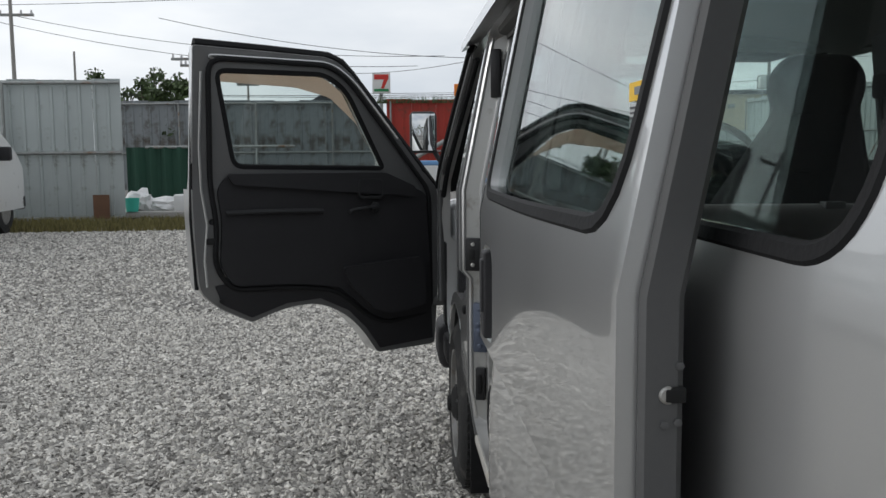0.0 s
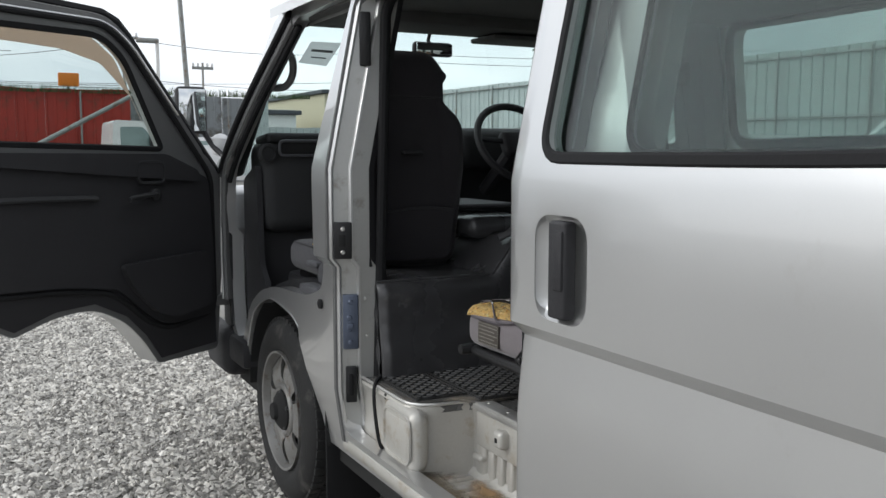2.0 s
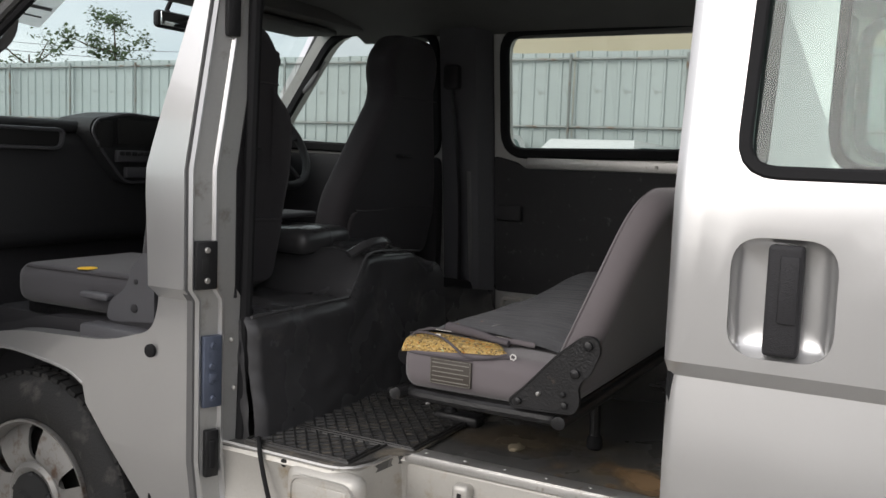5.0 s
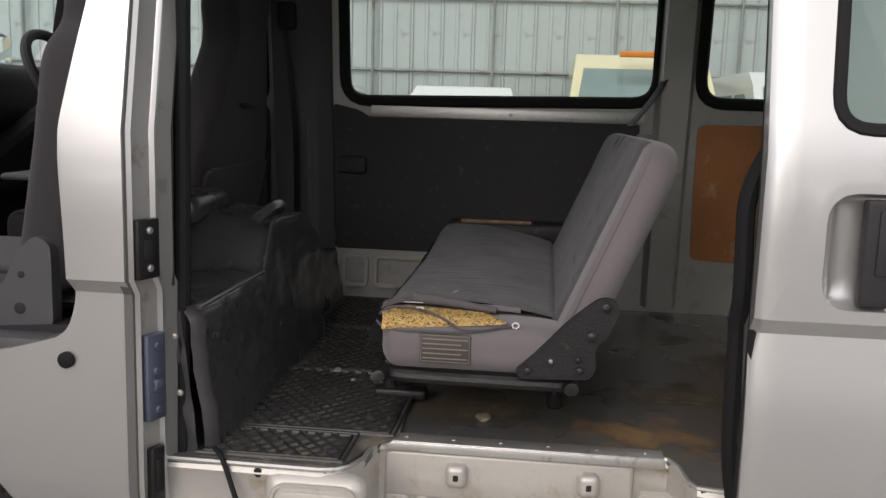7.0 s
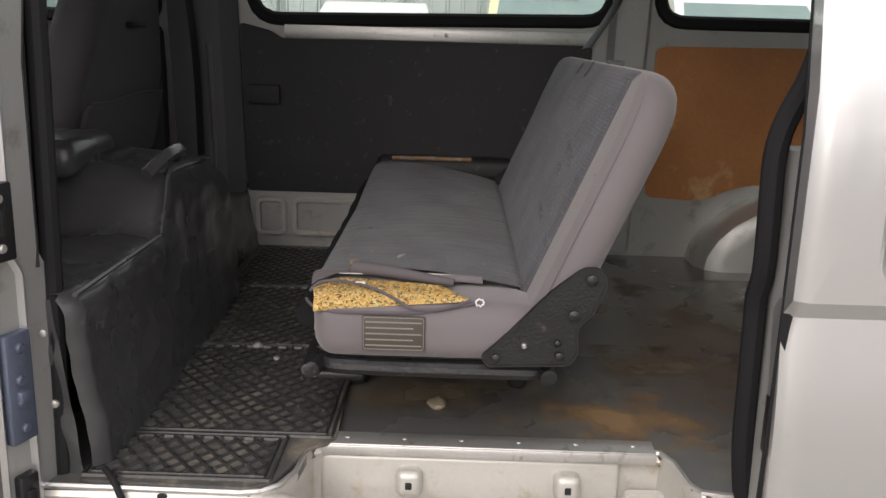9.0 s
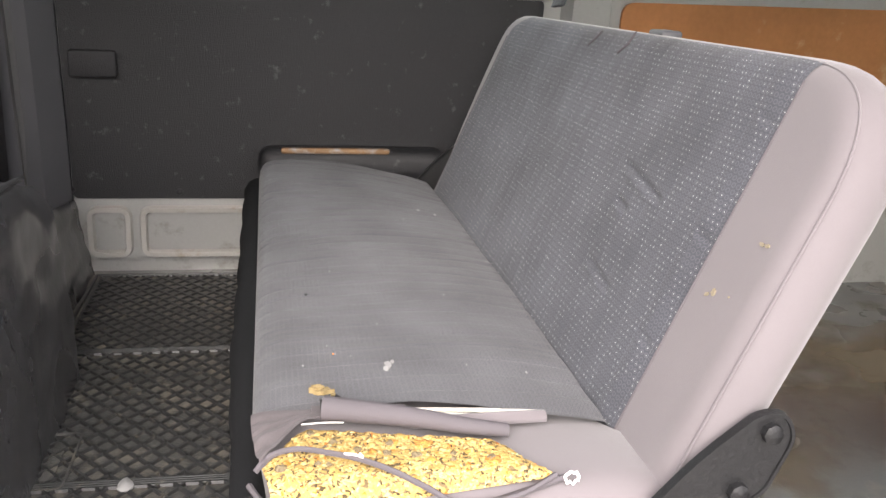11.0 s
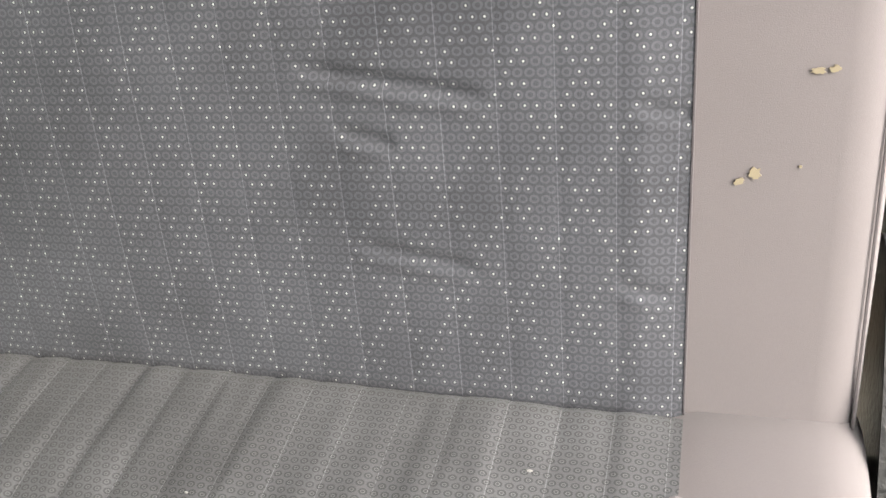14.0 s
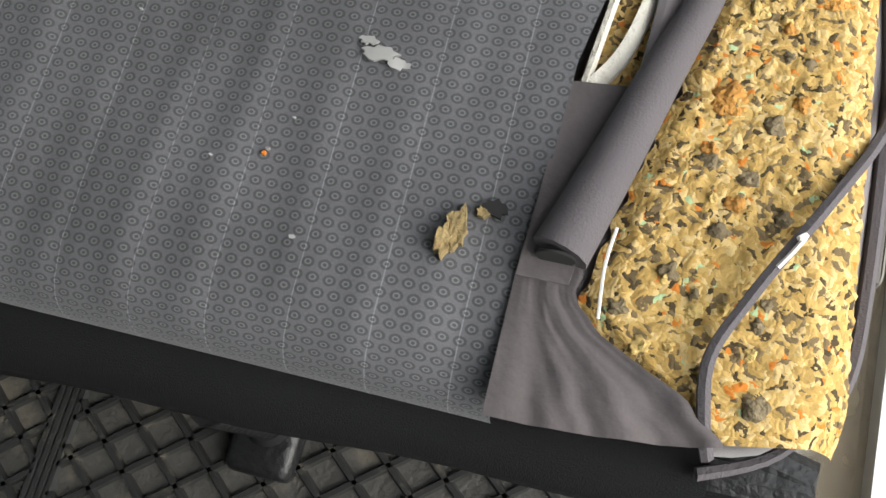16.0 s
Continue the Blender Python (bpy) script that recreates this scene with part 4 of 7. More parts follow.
part("pressed_box", block(0.058, 0.110, -0.298, -0.116, 0.418, 0.575, 0.028, 5), SILL, van, "rounded pressed box in the step riser")
pressed(-0.283, -0.136, 0.440, 0.558, 0.059, w=0.009, d=0.0045)
part("box_recess", block(0.0565, 0.062, -0.270, -0.150, 0.455, 0.545, 0.002), SILL, van)
for y, z in ((-0.107, 0.569), (-0.106, 0.430)):
    part("drain_hole", lathe([(0.009, 0.0), (0.007, -0.002), (0.001, -0.002)], (0.0745, y, z), "x", 10), DARKWELL, van)
for y in (-0.437, -0.679):
    lug = part("tie_lug", block(0.206, 0.246, y - 0.020, y + 0.020, 0.506, 0.550, 0.012, 4), SILL, van, "worn pressed tie-down lug")
    part("lug_hole", block(0.204, 0.210, y - 0.005, y + 0.005, 0.522, 0.534, 0.002), DARKWELL, lug)
strip_part = part("edge_strip", block(0.222, 0.266, -0.812, -0.303, 0.579, 0.5875, 0.002), ALLOY, van, "worn aluminium edge strip")
part("lip", block(0.220, 0.226, -0.812, -0.303, 0.568, 0.5855, 0.002), ALLOY, strip_part)
for k in range(6):
    part("rivet", lathe([(0.004, 0), (0.0035, 0.0015), (0.001, 0.002)], (0.245, -0.34 - k * 0.088, 0.5872), "z", 8), ALLOY, strip_part)
part("edge_bead", tube([(x - 0.002, y, 0.582) for x, y in edge_path], 0.0045, 6), ALLOY, van)
part("step_hose", tube(smooth_path([(0.100, -0.02, 0.598), (0.078, -0.040, 0.592), (0.064, -0.056, 0.57), (0.058, -0.078, 0.51), (0.060, -0.100, 0.445), (0.074, -0.106, 0.425)]), 0.0048, 8), RUBBER, van, "black rubber hose over the step")

RUST = stain("rust_stain", (0.30, 0.19, 0.095), 0.85, 14.0)
GRIME = stain("brown_grime", (0.17, 0.135, 0.09), 0.75, 9.0)
for x0, x1, y0, y1, z, material, name in ((0.245, 0.47, -1.02, -0.55, 0.5818, RUST, "rust_stain"), (0.26, 0.62, -0.70, -0.22, 0.5818, GRIME, "grime"), (0.50, 0.72, -1.25, -0.60, 0.5818, GRIME, "grime"), (0.62, 1.25, -1.9, -0.9, 0.5818, GRIME, "grime"), (0.13, 0.245, -0.60, -0.25, 0.4090, RUST, "rust_stain"), (0.10, 0.245, -0.95, -0.58, 0.4090, RUST, "rust_stain"), (0.035, 0.16, -0.9, 0.0, 0.4135, GRIME, "grime")):
    part(name, panel([[(x0, y0), (x1, y0), (x1, y1), (x0, y1)]], lambda u, v, q, z=z: (u, v, z - 0.0003 * q)), material, van)
# ---- far inner wall trim ----
XW = W - 0.062
part("far_lower_board", panel([rounded([(0.092, 0.742), (0.090, 1.205), (0.010, 1.186), (-0.022, 1.166), (-0.850, 1.168), (-0.850, 0.742)], 0.012)], lambda u, z, s: (XW - 0.012 - far_lean(z) + 0.010 * s, u, z)), TRIM_WORN, van, "scuffed black door lining board")
b_rail = part("window_rail", block(XW - 0.070, XW - 0.055, -0.862, -0.028, 1.168, 1.203, 0.002), ALLOY, van, "grey metal rail under the window")
part("rail_screw", lathe([(0.006, 0.0), (0.003, -0.004)], (XW - 0.070, -0.46, 1.186), "x", 8), STEEL, b_rail)
part("inner_handle", block(XW - 0.068, XW - 0.044, -0.012, 0.076, 0.990, 1.042, 0.006), TRIM, van, "black recessed inner door handle")
for y0, y1 in ((-0.010, 0.064), (-0.33, -0.040), (-0.62, -0.37)):
    loop = rounded([(y0, 0.622), (y1, 0.622), (y1, 0.718), (y0, 0.718)], 0.018)
    part("pressed_frame", strip(loop, lambda u, z, s: (XW - 0.010 - far_lean(z) + s, u, z), 0.016, 0.012), SILL, van)
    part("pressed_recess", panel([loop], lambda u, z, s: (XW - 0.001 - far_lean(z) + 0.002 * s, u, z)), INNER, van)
for y in (0.11, -0.1, -0.28, -0.5, -0.7):
    part("board_clip", lathe([(0.008, 0.0), (0.006, -0.004), (0.002, -0.005)], (XW - 0.018, y - 0.015, 0.757), "x", 10), TRIM, van)
part("door_gap", prism([(XW - 0.02, 0.14), (XW - 0.02, 0.165), (XW, 0.165), (XW, 0.14)], [0.58, 1.15, 1.6], lambda z: -far_lean(z)), RUBBER, van)
part("far_pillar", prism([(XW - 0.012, 0.094), (XW - 0.02, 0.100), (XW - 0.05, 0.135), (XW - 0.05, 0.27), (XW, 0.28), (XW, 0.094)], [0.58, 0.9, 1.15, 1.3, 1.45, 1.62], lambda z: -far_lean(z)), GREYPLASTIC, van, "dark lined far pillar")
part("pillar_edge", prism([(XW - 0.058, 0.168), (XW - 0.05, 0.160), (XW - 0.044, 0.168), (XW - 0.05, 0.176)], [0.70, 0.9, 1.15], lambda z: -far_lean(z)), JAMB, van)
# belt and guide
part("seat_belt", tube(smooth_path([(XW - 0.15, 0.23, 1.46), (XW - 0.11, 0.20, 1.1), (XW - 0.06, 0.21, 0.65)]), 0.02, 6, flat=0.12), TRIM, van, "black seat belt")
part("belt_guide", block(XW - 0.165, XW - 0.125, 0.19, 0.25, 1.42, 1.50, 0.012), TRIM, van)
part("rear_strap", tube(smooth_path([(XW - 0.10, -0.93, 1.46), (XW - 0.10, -0.91, 1.30), (1.18, -0.80, 1.165)]), 0.013, 6, flat=0.2), TRIM, van, "black retaining strap")
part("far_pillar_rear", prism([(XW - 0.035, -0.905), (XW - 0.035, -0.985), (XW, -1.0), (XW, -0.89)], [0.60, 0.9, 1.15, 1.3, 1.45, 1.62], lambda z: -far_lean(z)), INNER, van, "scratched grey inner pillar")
part("header_rail", block(1.28, 1.42, -2.75, 0.62, 1.632, 1.69, 0.02), HEADLINER, van)
part("near_header", block(0.10, 0.24, -2.75, 0.62, 1.60, 1.67, 0.02), HEADLINER, van)
# plywood boards
part("plywood_board", panel([rounded([(-1.032, 0.757), (-1.020, 1.172), (-2.02, 1.185), (-2.02, 0.75), (-1.80, 0.75), (-1.55, 0.80), (-1.30, 0.80), (-1.19, 0.748)], [0.02, 0.03, 0.02, 0.05, 0.05, 0.1, 0.1, 0.04])], lambda u, z, s: (XW - 0.010 - far_lean(z) + 0.008 * s, u, z), (0.8, 0.9, 1.0, 1.1)), PLY, van, "scuffed brown plywood side lining")
part("rear_rib", prism([(XW - 0.04, -2.10), (XW - 0.045, -2.20), (XW - 0.04, -2.34), (XW, -2.365), (XW, -2.06)], [0.58, 0.9, 1.15, 1.3, 1.45, 1.62], lambda z: -far_lean(z)), RIBPAINT, van, "chipped grey inner rib")
part("rib_hump", lathe([(0.14, 0.0), (0.13, -0.03), (0.09, -0.055), (0.03, -0.065), (0.001, -0.066)], (XW, -2.04, 0.95), "x", 24), RIBPAINT, van)
part("rib_seal", prism([(XW - 0.05, -2.375), (XW - 0.05, -2.415), (XW, -2.42), (XW, -2.37)], [0.58, 1.15, 1.6], lambda z: -far_lean(z)), RUBBER, van)
# far wheel box
wb = bmesh.new()
rows = []
for a in range(0, 181, 12):
    c, s = math.cos(radians(a)), math.sin(radians(a))
    rows.append([wb.verts.new((x, -1.58 + (0.42 - dr) * c, 0.57 + (0.24 - dr * 0.6) * s)) for x, dr in ((XW, 0), (XW - 0.10, 0.0), (XW - 0.14, 0.02), (XW - 0.16, 0.06))])
for a, b in zip(rows, rows[1:]):
    for k in range(3):
        wb.faces.new((a[k], b[k], b[k + 1], a[k + 1]))
wb.faces.new([r[3] for r in rows])
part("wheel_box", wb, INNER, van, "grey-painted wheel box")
ledge = part("belt_ledge", block(1.410, 1.480, -0.66, -0.275, 0.79, 0.860, 0.026, 4), TRIM_WORN, van, "worn black ledge on the far wall")
part("worn_edge", block(1.409, 1.425, -0.54, -0.32, 0.850, 0.862, 0.005), mat("scuffed_brown_edge", (0.24, 0.14, 0.07), 0.7, vary=0.4, scale=40, dirt=(0.30, 0.29, 0.28), dirt_amount=0.5, dirt_scale=30), ledge)
part("step_stain", panel([rounded([(0.09, -0.80), (0.21, -0.79), (0.225, -0.90), (0.09, -0.93)], 0.03)], lambda u, v, s: (u, v, 0.3995 - 0.001 * s)), mat("wet_dirt", (0.13, 0.10, 0.065), 0.5, vary=0.4, scale=20), van, "brown dirt on the step")
part("plywood_board", panel([rounded([(0.12, 0.590), (1.47, 0.590), (1.45, 1.20), (0.14, 1.20)], 0.02)], lambda u, z, s: (u, -2.505 - 0.008 * s, z)), PLY, van, "stained brown plywood on the tailgate")
part("tail_rail", block(0.10, 1.48, -2.500, -2.36, 0.5815, 0.602, 0.008), RIBPAINT, van, "chipped grey tail panel")
for x in (0.35, 0.75, 1.05, 1.30):
    part("board_screw", lathe([(0.009, 0.0), (0.008, 0.004), (0.003, 0.005)], (x, -2.505, 0.625), "y", 10), STEEL, van)
# grey sealed strip on the body behind the sliding door's window
strip_grey = part("pillar_strip", panel([rounded([(-0.944, 1.195), (-0.999, 1.195), (-1.004, 1.60), (-0.944, 1.60)], 0.01)], lambda u, z, s: (lean(z) + 0.02 * min(1.0, max(0.0, -0.90 - u) / 0.1) - 0.004 + 0.004 * s, u, z), (1.3, 1.45)), JAMB, van, "dark grey strip on the rear pillar")
for y in (-0.958, -0.975):
    part("strip_ridge", tube([(lean(z) + 0.014, y, z) for z in (1.20, 1.3, 1.45, 1.59)], 0.004, 6), INNER, strip_grey)
# dark painted flange and rubber along the windscreen pillar's door opening
flange = [(1.17, 0.64), (1.18, 0.85), (1.158, 1.10), (1.058, 1.213), (0.918, 1.354), (0.712, 1.514), (0.60, 1.600)]
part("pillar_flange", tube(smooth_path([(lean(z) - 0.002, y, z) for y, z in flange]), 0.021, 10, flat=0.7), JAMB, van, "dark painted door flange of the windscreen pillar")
part("pillar_weatherstrip", tube(smooth_path([(lean(z) - 0.010, y + 0.034, z + 0.026) for y, z in flange[2:]]), 0.026, 10, flat=0.5), RUBBER, van, "black rubber weatherstrip on the windscreen pillar")
part("hinge_post", panel([rounded([(1.172, 0.53), (1.268, 0.53), (1.262, 1.06), (1.225, 1.125), (1.165, 1.150)], 0.02)], lambda u, z, q: (sill_lean(z) * 1.2 - 0.018 + 0.012 * q, u, z), (0.7, 0.8849, 0.9101)), DASH, van, "dark hinge post of the front door")
part("pillar_bead", tube(smooth_path([(lean(z) - 0.016, y + 0.016, z) for y, z in flange[:3]]), 0.005, 8), SILVER, van)
part("pillar_rubber", tube(smooth_path([(lean(z) + 0.004, y - 0.022, z - 0.016) for y, z in flange[2:]]), 0.010, 8), RUBBER, van, "black rubber door seal")
# ---- sliding door, slid back ----
DX = -0.047


def door_skin(u, z, s):
    x = DX + lean(z)
    if z < 0.912:
        x += 0.028 * min(1.0, (0.912 - z) / 0.026)
    if z < 0.886:
        x -= 0.012 * min(1.0, (0.886 - z) / 0.12)
    if z < 0.6:
        x += 0.10 * (0.6 - z) ** 1.0 * 0.5
    edge = min(-0.885 - u, u + 1.950)
    if edge < 0.02:
        x += (0.010 if u > -1.4 else 0.007) * (1 - edge / 0.02) ** 2
    return (x + 0.030 * s, u, z)


d_outer = rounded([(-0.885, 1.655), (-0.885, 0.90), (-0.890, 0.44), (-1.930, 0.44), (-1.933, 0.90), (-1.935, 1.655)], [0.05, 0.0, 0.05, 0.05, 0.0, 0.05])
d_win = rounded([(-0.985, 1.60), (-0.975, 1.186), (-1.40, 1.185), (-1.885, 1.196), (-1.935, 1.60)], [0.05, 0.05, 0.2, 0.09, 0.05])
d_rec = rounded([(-0.971, 0.931), (-1.109, 0.931), (-1.109, 1.098), (-0.971, 1.098)], 0.045, 8)
slide_door = part("sliding_door", panel([d_outer, d_win, d_rec], door_skin, (0.5, 0.6, 0.75, 0.79, 0.82, 0.85, 0.8859, 0.8861, 0.899, 0.912, 0.918, 1.02, 1.15, 1.2, 1.3, 1.4, 1.5, 1.6), (-0.893, -0.902, -0.93, -1.94, -1.975, -1.984)), SILVER, van, "silver sliding door, slid open", sharp=0.5)
part("door_glass", panel([d_win], lambda u, z, s: (DX + lean(z) + 0.016 + 0.004 * s, u, z), (1.3, 1.4, 1.5)), DOORGLASS, slide_door, "clear side window glass").visible_shadow = False
part("glass_rubber", strip(d_win, lambda u, z, s: (DX + lean(z) + s, u, z), 0.019, 0.004), RUBBER, slide_door, "black rubber window surround")
bowl = grid(20, 20, lambda s, t: (lambda a, b: (DX + 0.002 + 0.024 * (1 - max(abs(a), abs(b)) ** 5) ** 0.6, -1.040 + a * 0.0690 * (1 - 0.10 * b ** 4), 1.0145 + b * 0.0835 * (1 - 0.08 * a ** 4)))(2 * s - 1, 2 * t - 1))
part("handle_recess", bowl, SILVER, slide_door)
grip = part("door_handle", block(DX - 0.010, DX + 0.014, -1.066, -1.020, 0.938, 1.090, 0.006, 3), TRIM, slide_door, "black plastic pull handle")
part("handle_step", block(DX - 0.014, DX - 0.006, -1.062, -1.037, 0.984, 1.076, 0.003), TRIM, grip)
part("inner_board", panel([rounded([(-0.92, 0.55), (-1.88, 0.55), (-1.88, 1.14), (-0.92, 1.14)], 0.03)], lambda u, z, s: (-0.016 + 0.006 * s, u, z)), TRIM, slide_door)
# the silver rear edge takes the dark paint as its shade
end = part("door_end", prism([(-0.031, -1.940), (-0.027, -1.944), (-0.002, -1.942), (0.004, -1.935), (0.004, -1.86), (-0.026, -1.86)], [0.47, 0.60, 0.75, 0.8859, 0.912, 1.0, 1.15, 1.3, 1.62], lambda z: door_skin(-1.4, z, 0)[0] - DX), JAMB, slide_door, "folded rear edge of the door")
END = Matrix.Translation((-0.008, -1.9435, 1.077))
part("catch_slot", moved(block(-0.005, 0.012, -0.0025, 0.006, -0.0060, 0.0060, 0.0022, 3), END), DARKWELL, end)
part("catch_edge", moved(lathe([(0.0068, 0.002), (0.0068, -0.0010), (0.0052, -0.0022)], (-0.002, 0.0, 0.0), "y", 14), END), STEEL, end)
for x, z in ((-0.004, -0.023), (0.006, -0.021), (0.007, 0.022)):
    part("lock_bolt", moved(lathe([(0.0034, 0.002), (0.0034, -0.0012), (0.0020, -0.0018)], (x, 0, z), "y", 6), END), JAMB, end)
part("front_seal", tube([(-0.008 + lean(z) * 1.0, -0.893, z) for z in (0.46, 0.8, 1.1, 1.3, 1.5, 1.64)], 0.010, 6), RUBBER, slide_door)
part("door_roller", block(-0.015, 0.015, -0.905, -0.885, 0.70, 0.78, 0.006), BLACKMETAL, slide_door)

# ---- front door, swung open about its hinge ----
HX, HY = 0.0, 1.245
AU, AN = Vector((-0.886, -0.463)), Vector((0.463, -0.886))


def swung(u, w, z):
    p = Vector((HX, HY)) + u * AU + w * AN
    return (p.x, p.y, z + 0.036)


def dlean(z):
    return 0.13 * max(0.0, z - 1.15) - 0.06 * max(0.0, 0.75 - z)


f_outer = rounded([(1.068, 1.612), (0.535, 1.592), (0.445, 1.53), (0.035, 1.075), (0.03, 0.80), (0.045, 0.412), (0.320, 0.405), (0.385, 0.50), (0.46, 0.578), (0.58, 0.640), (0.72, 0.633), (0.860, 0.588), (0.985, 0.652), (1.060, 0.72), (1.075, 1.0)],
                  [0.01, 0.06, 0.06, 0.04, 0.1, 0.02, 0.015, 0.05, 0.06, 0.08, 0.08, 0.015, 0.04, 0.04, 0.1])
f_win = rounded([(0.985, 1.528), (0.555, 1.528), (0.465, 1.465), (0.292, 1.165), (0.915, 1.180)], [0.04, 0.06, 0.06, 0.02, 0.04])
front_door = part("front_door", panel([f_outer, f_win], lambda u, z, s: swung(u, 0.030 + dlean(z) - (0.055 if z < 1.12 else 0.035) * s - (0.05 * s if z < 1.1 else 0.0), z), (0.5, 0.6, 0.75, 0.9, 1.1, 1.15, 1.3, 1.45)), SILVER, van, "silver front door, swung wide open", sharp=0.5)
part("door_glass", panel([f_win], lambda u, z, s: swung(u, 0.012 + dlean(z) - 0.004 * s, z), (1.3, 1.45)), WINDOW, front_door).visible_shadow = False
part("inner_frame", panel([[(u * 0.992 + 0.004, z * 0.996 + 0.004) for u, z in f_outer], f_win], lambda u, z, s: swung(u, 0.034 + dlean(z) - 0.003 * s, z), (0.5, 0.6, 0.75, 0.9, 1.1, 1.15, 1.3, 1.45)), EDGE, front_door, "inner frame of the door, its silver darkened for shade", sharp=0.5)
part("glass_seal", strip(f_win, lambda u, z, s: swung(u, 0.030 + dlean(z) - s, z), 0.022, 0.006), RUBBER, front_door)
part("rain_visor", panel([rounded([(0.975, 1.526), (0.56, 1.526), (0.47, 1.465), (0.34, 1.245), (0.395, 1.34), (0.52, 1.445), (0.66, 1.478), (0.972, 1.492)], 0.02)], lambda u, z, s: swung(u, -0.012 + dlean(z) - 0.002 * s, z)), VISOR, front_door, "tan tinted rain visor")
f_seal = rounded([(1.015, 1.568), (0.545, 1.560), (0.455, 1.500), (0.085, 1.075), (0.075, 0.56), (0.290, 0.53), (0.372, 0.568), (0.508, 0.686), (0.69, 0.712), (0.94, 0.722), (1.0, 0.82), (0.985, 0.96), (1.005, 1.10)],
                 [0.06, 0.06, 0.06, 0.05, 0.05, 0.05, 0.06, 0.06, 0.06, 0.06, 0.06, 0.06, 0.06])
part("door_rubber", tube([swung(u, 0.040 + dlean(z), z) for u, z in f_seal], 0.010, 8, closed=True), RUBBER, front_door, "black rubber door seal")
part("frame_bead", tube([swung(u, 0.040 + dlean(z), z) for u, z in rounded([(1.035, 1.580), (0.54, 1.572), (0.443, 1.508), (0.24, 1.285)], [0.05, 0.06, 0.06, 0.0])], 0.0045, 6), SILVER, front_door)
part("frame_bead", tube([swung(u, 0.040 + dlean(z), z) for u, z in ((1.040, 1.52), (1.046, 1.25), (1.040, 1.10), (1.022, 0.97), (1.036, 0.84), (1.030, 0.74))], 0.0055, 6), SILVER, front_door)
part("top_drip", tube([swung(u, 0.010 + dlean(z), z) for u, z in ((1.058, 1.618), (0.8, 1.608), (0.54, 1.595), (0.49, 1.575), (0.445, 1.533), (0.24, 1.305), (0.036, 1.078))], 0.020, 8), RUBBER, front_door)
part("edge_rubber", tube([swung(u, 0.016 + dlean(z), z) for u, z in ((1.058, 1.618), (1.066, 1.3), (1.074, 1.0), (1.062, 0.73))], 0.008, 8), RUBBER, front_door)
f_trim = rounded([(0.945, 1.150), (0.29, 1.140), (0.105, 1.06), (0.075, 0.56), (0.285, 0.545), (0.362, 0.580), (0.50, 0.700), (0.690, 0.728), (0.935, 0.738), (0.980, 0.82), (0.968, 0.97), (0.982, 1.10)], 0.025)
# black sheet for the seal, and over the silver flare in place of its shade
part("lower_shade_panel", panel([[(0.06, 0.44), (0.312, 0.425), (0.376, 0.518), (0.455, 0.597), (0.58, 0.658), (0.72, 0.651), (0.86, 0.608), (0.972, 0.667), (1.0, 0.74), (0.935, 0.750), (0.69, 0.742), (0.50, 0.712), (0.362, 0.592), (0.285, 0.557), (0.07, 0.570)]], lambda u, z, q: swung(u, 0.039 + dlean(z) - 0.003 * q, z), (0.5, 0.6)), TRIM, front_door, "black seal and painted shade along the door's lower frame")
lining = part("door_lining", panel([f_trim], lambda u, z, s: swung(u, 0.052 + dlean(z) - 0.03 * s, z), (0.7, 0.9)), TRIM, front_door, "black moulded door lining")
part("waist_pad", panel([rounded([(0.95, 1.155), (0.30, 1.150), (0.16, 1.09), (0.16, 1.05), (0.93, 1.115)], 0.02)], lambda u, z, s: swung(u, 0.068 - 0.02 * s, z)), TRIM, front_door)
part("arm_ledge", tube([swung(0.955, 0.054, 1.012), swung(0.80, 0.060, 1.013), swung(0.60, 0.062, 1.009), swung(0.57, 0.054, 1.007)], 0.011, 8, flat=0.6), DASH, lining)
part("map_pocket", panel([rounded([(0.50, 0.78), (0.13, 0.80), (0.12, 0.60), (0.28, 0.575), (0.36, 0.60), (0.46, 0.70)], 0.03)], lambda u, z, s: swung(u, 0.080 - 0.03 * s, z)), TRIM, lining, "black moulded door pocket")
part("handle_surround", strip(rounded([(0.418, 1.052), (0.312, 1.052), (0.312, 1.124), (0.418, 1.124)], 0.022), lambda u, z, s: swung(u, 0.060 - s, z), 0.012, 0.010), DASH, lining)
part("lock_knob", moved(lathe([(0.019, 0.0), (0.017, 0.010), (0.004, 0.013)], (0, 0, 0), "x", 16), Matrix.Translation(swung(0.21, 0.050, 1.084)) @ Matrix.Rotation(radians(-62.4), 4, "Z")), DASH, lining)
part("inner_lever", moved(block(-0.026, 0.026, -0.006, 0.006, -0.017, 0.017, 0.005), Matrix.Translation(swung(0.372, 0.060, 1.090)) @ Matrix.Rotation(radians(27.6), 4, "Z")), DASH, lining)
part("window_crank", tube([swung(0.345, 0.062, 1.012), swung(0.40, 0.078, 1.010), swung(0.455, 0.082, 1.004), swung(0.470, 0.086, 0.998)], 0.008, 8), DASH, lining, "dark window winder")
part("crank_hub", moved(lathe([(0.02, 0.0), (0.02, 0.012), (0.012, 0.016)], (0, 0, 0), "x", 16), Matrix.Translation(swung(0.345, 0.050, 1.012)) @ Matrix.Rotation(radians(-62.4), 4, "Z")), DASH, lining)
part("door_latch", moved(block(-0.018, 0.018, -0.01, 0.006, -0.012, 0.012, 0.003), Matrix.Translation(swung(1.012, 0.036, 0.908)) @ Matrix.Rotation(radians(27.6), 4, "Z")), BLACKMETAL, front_door, "black door latch")
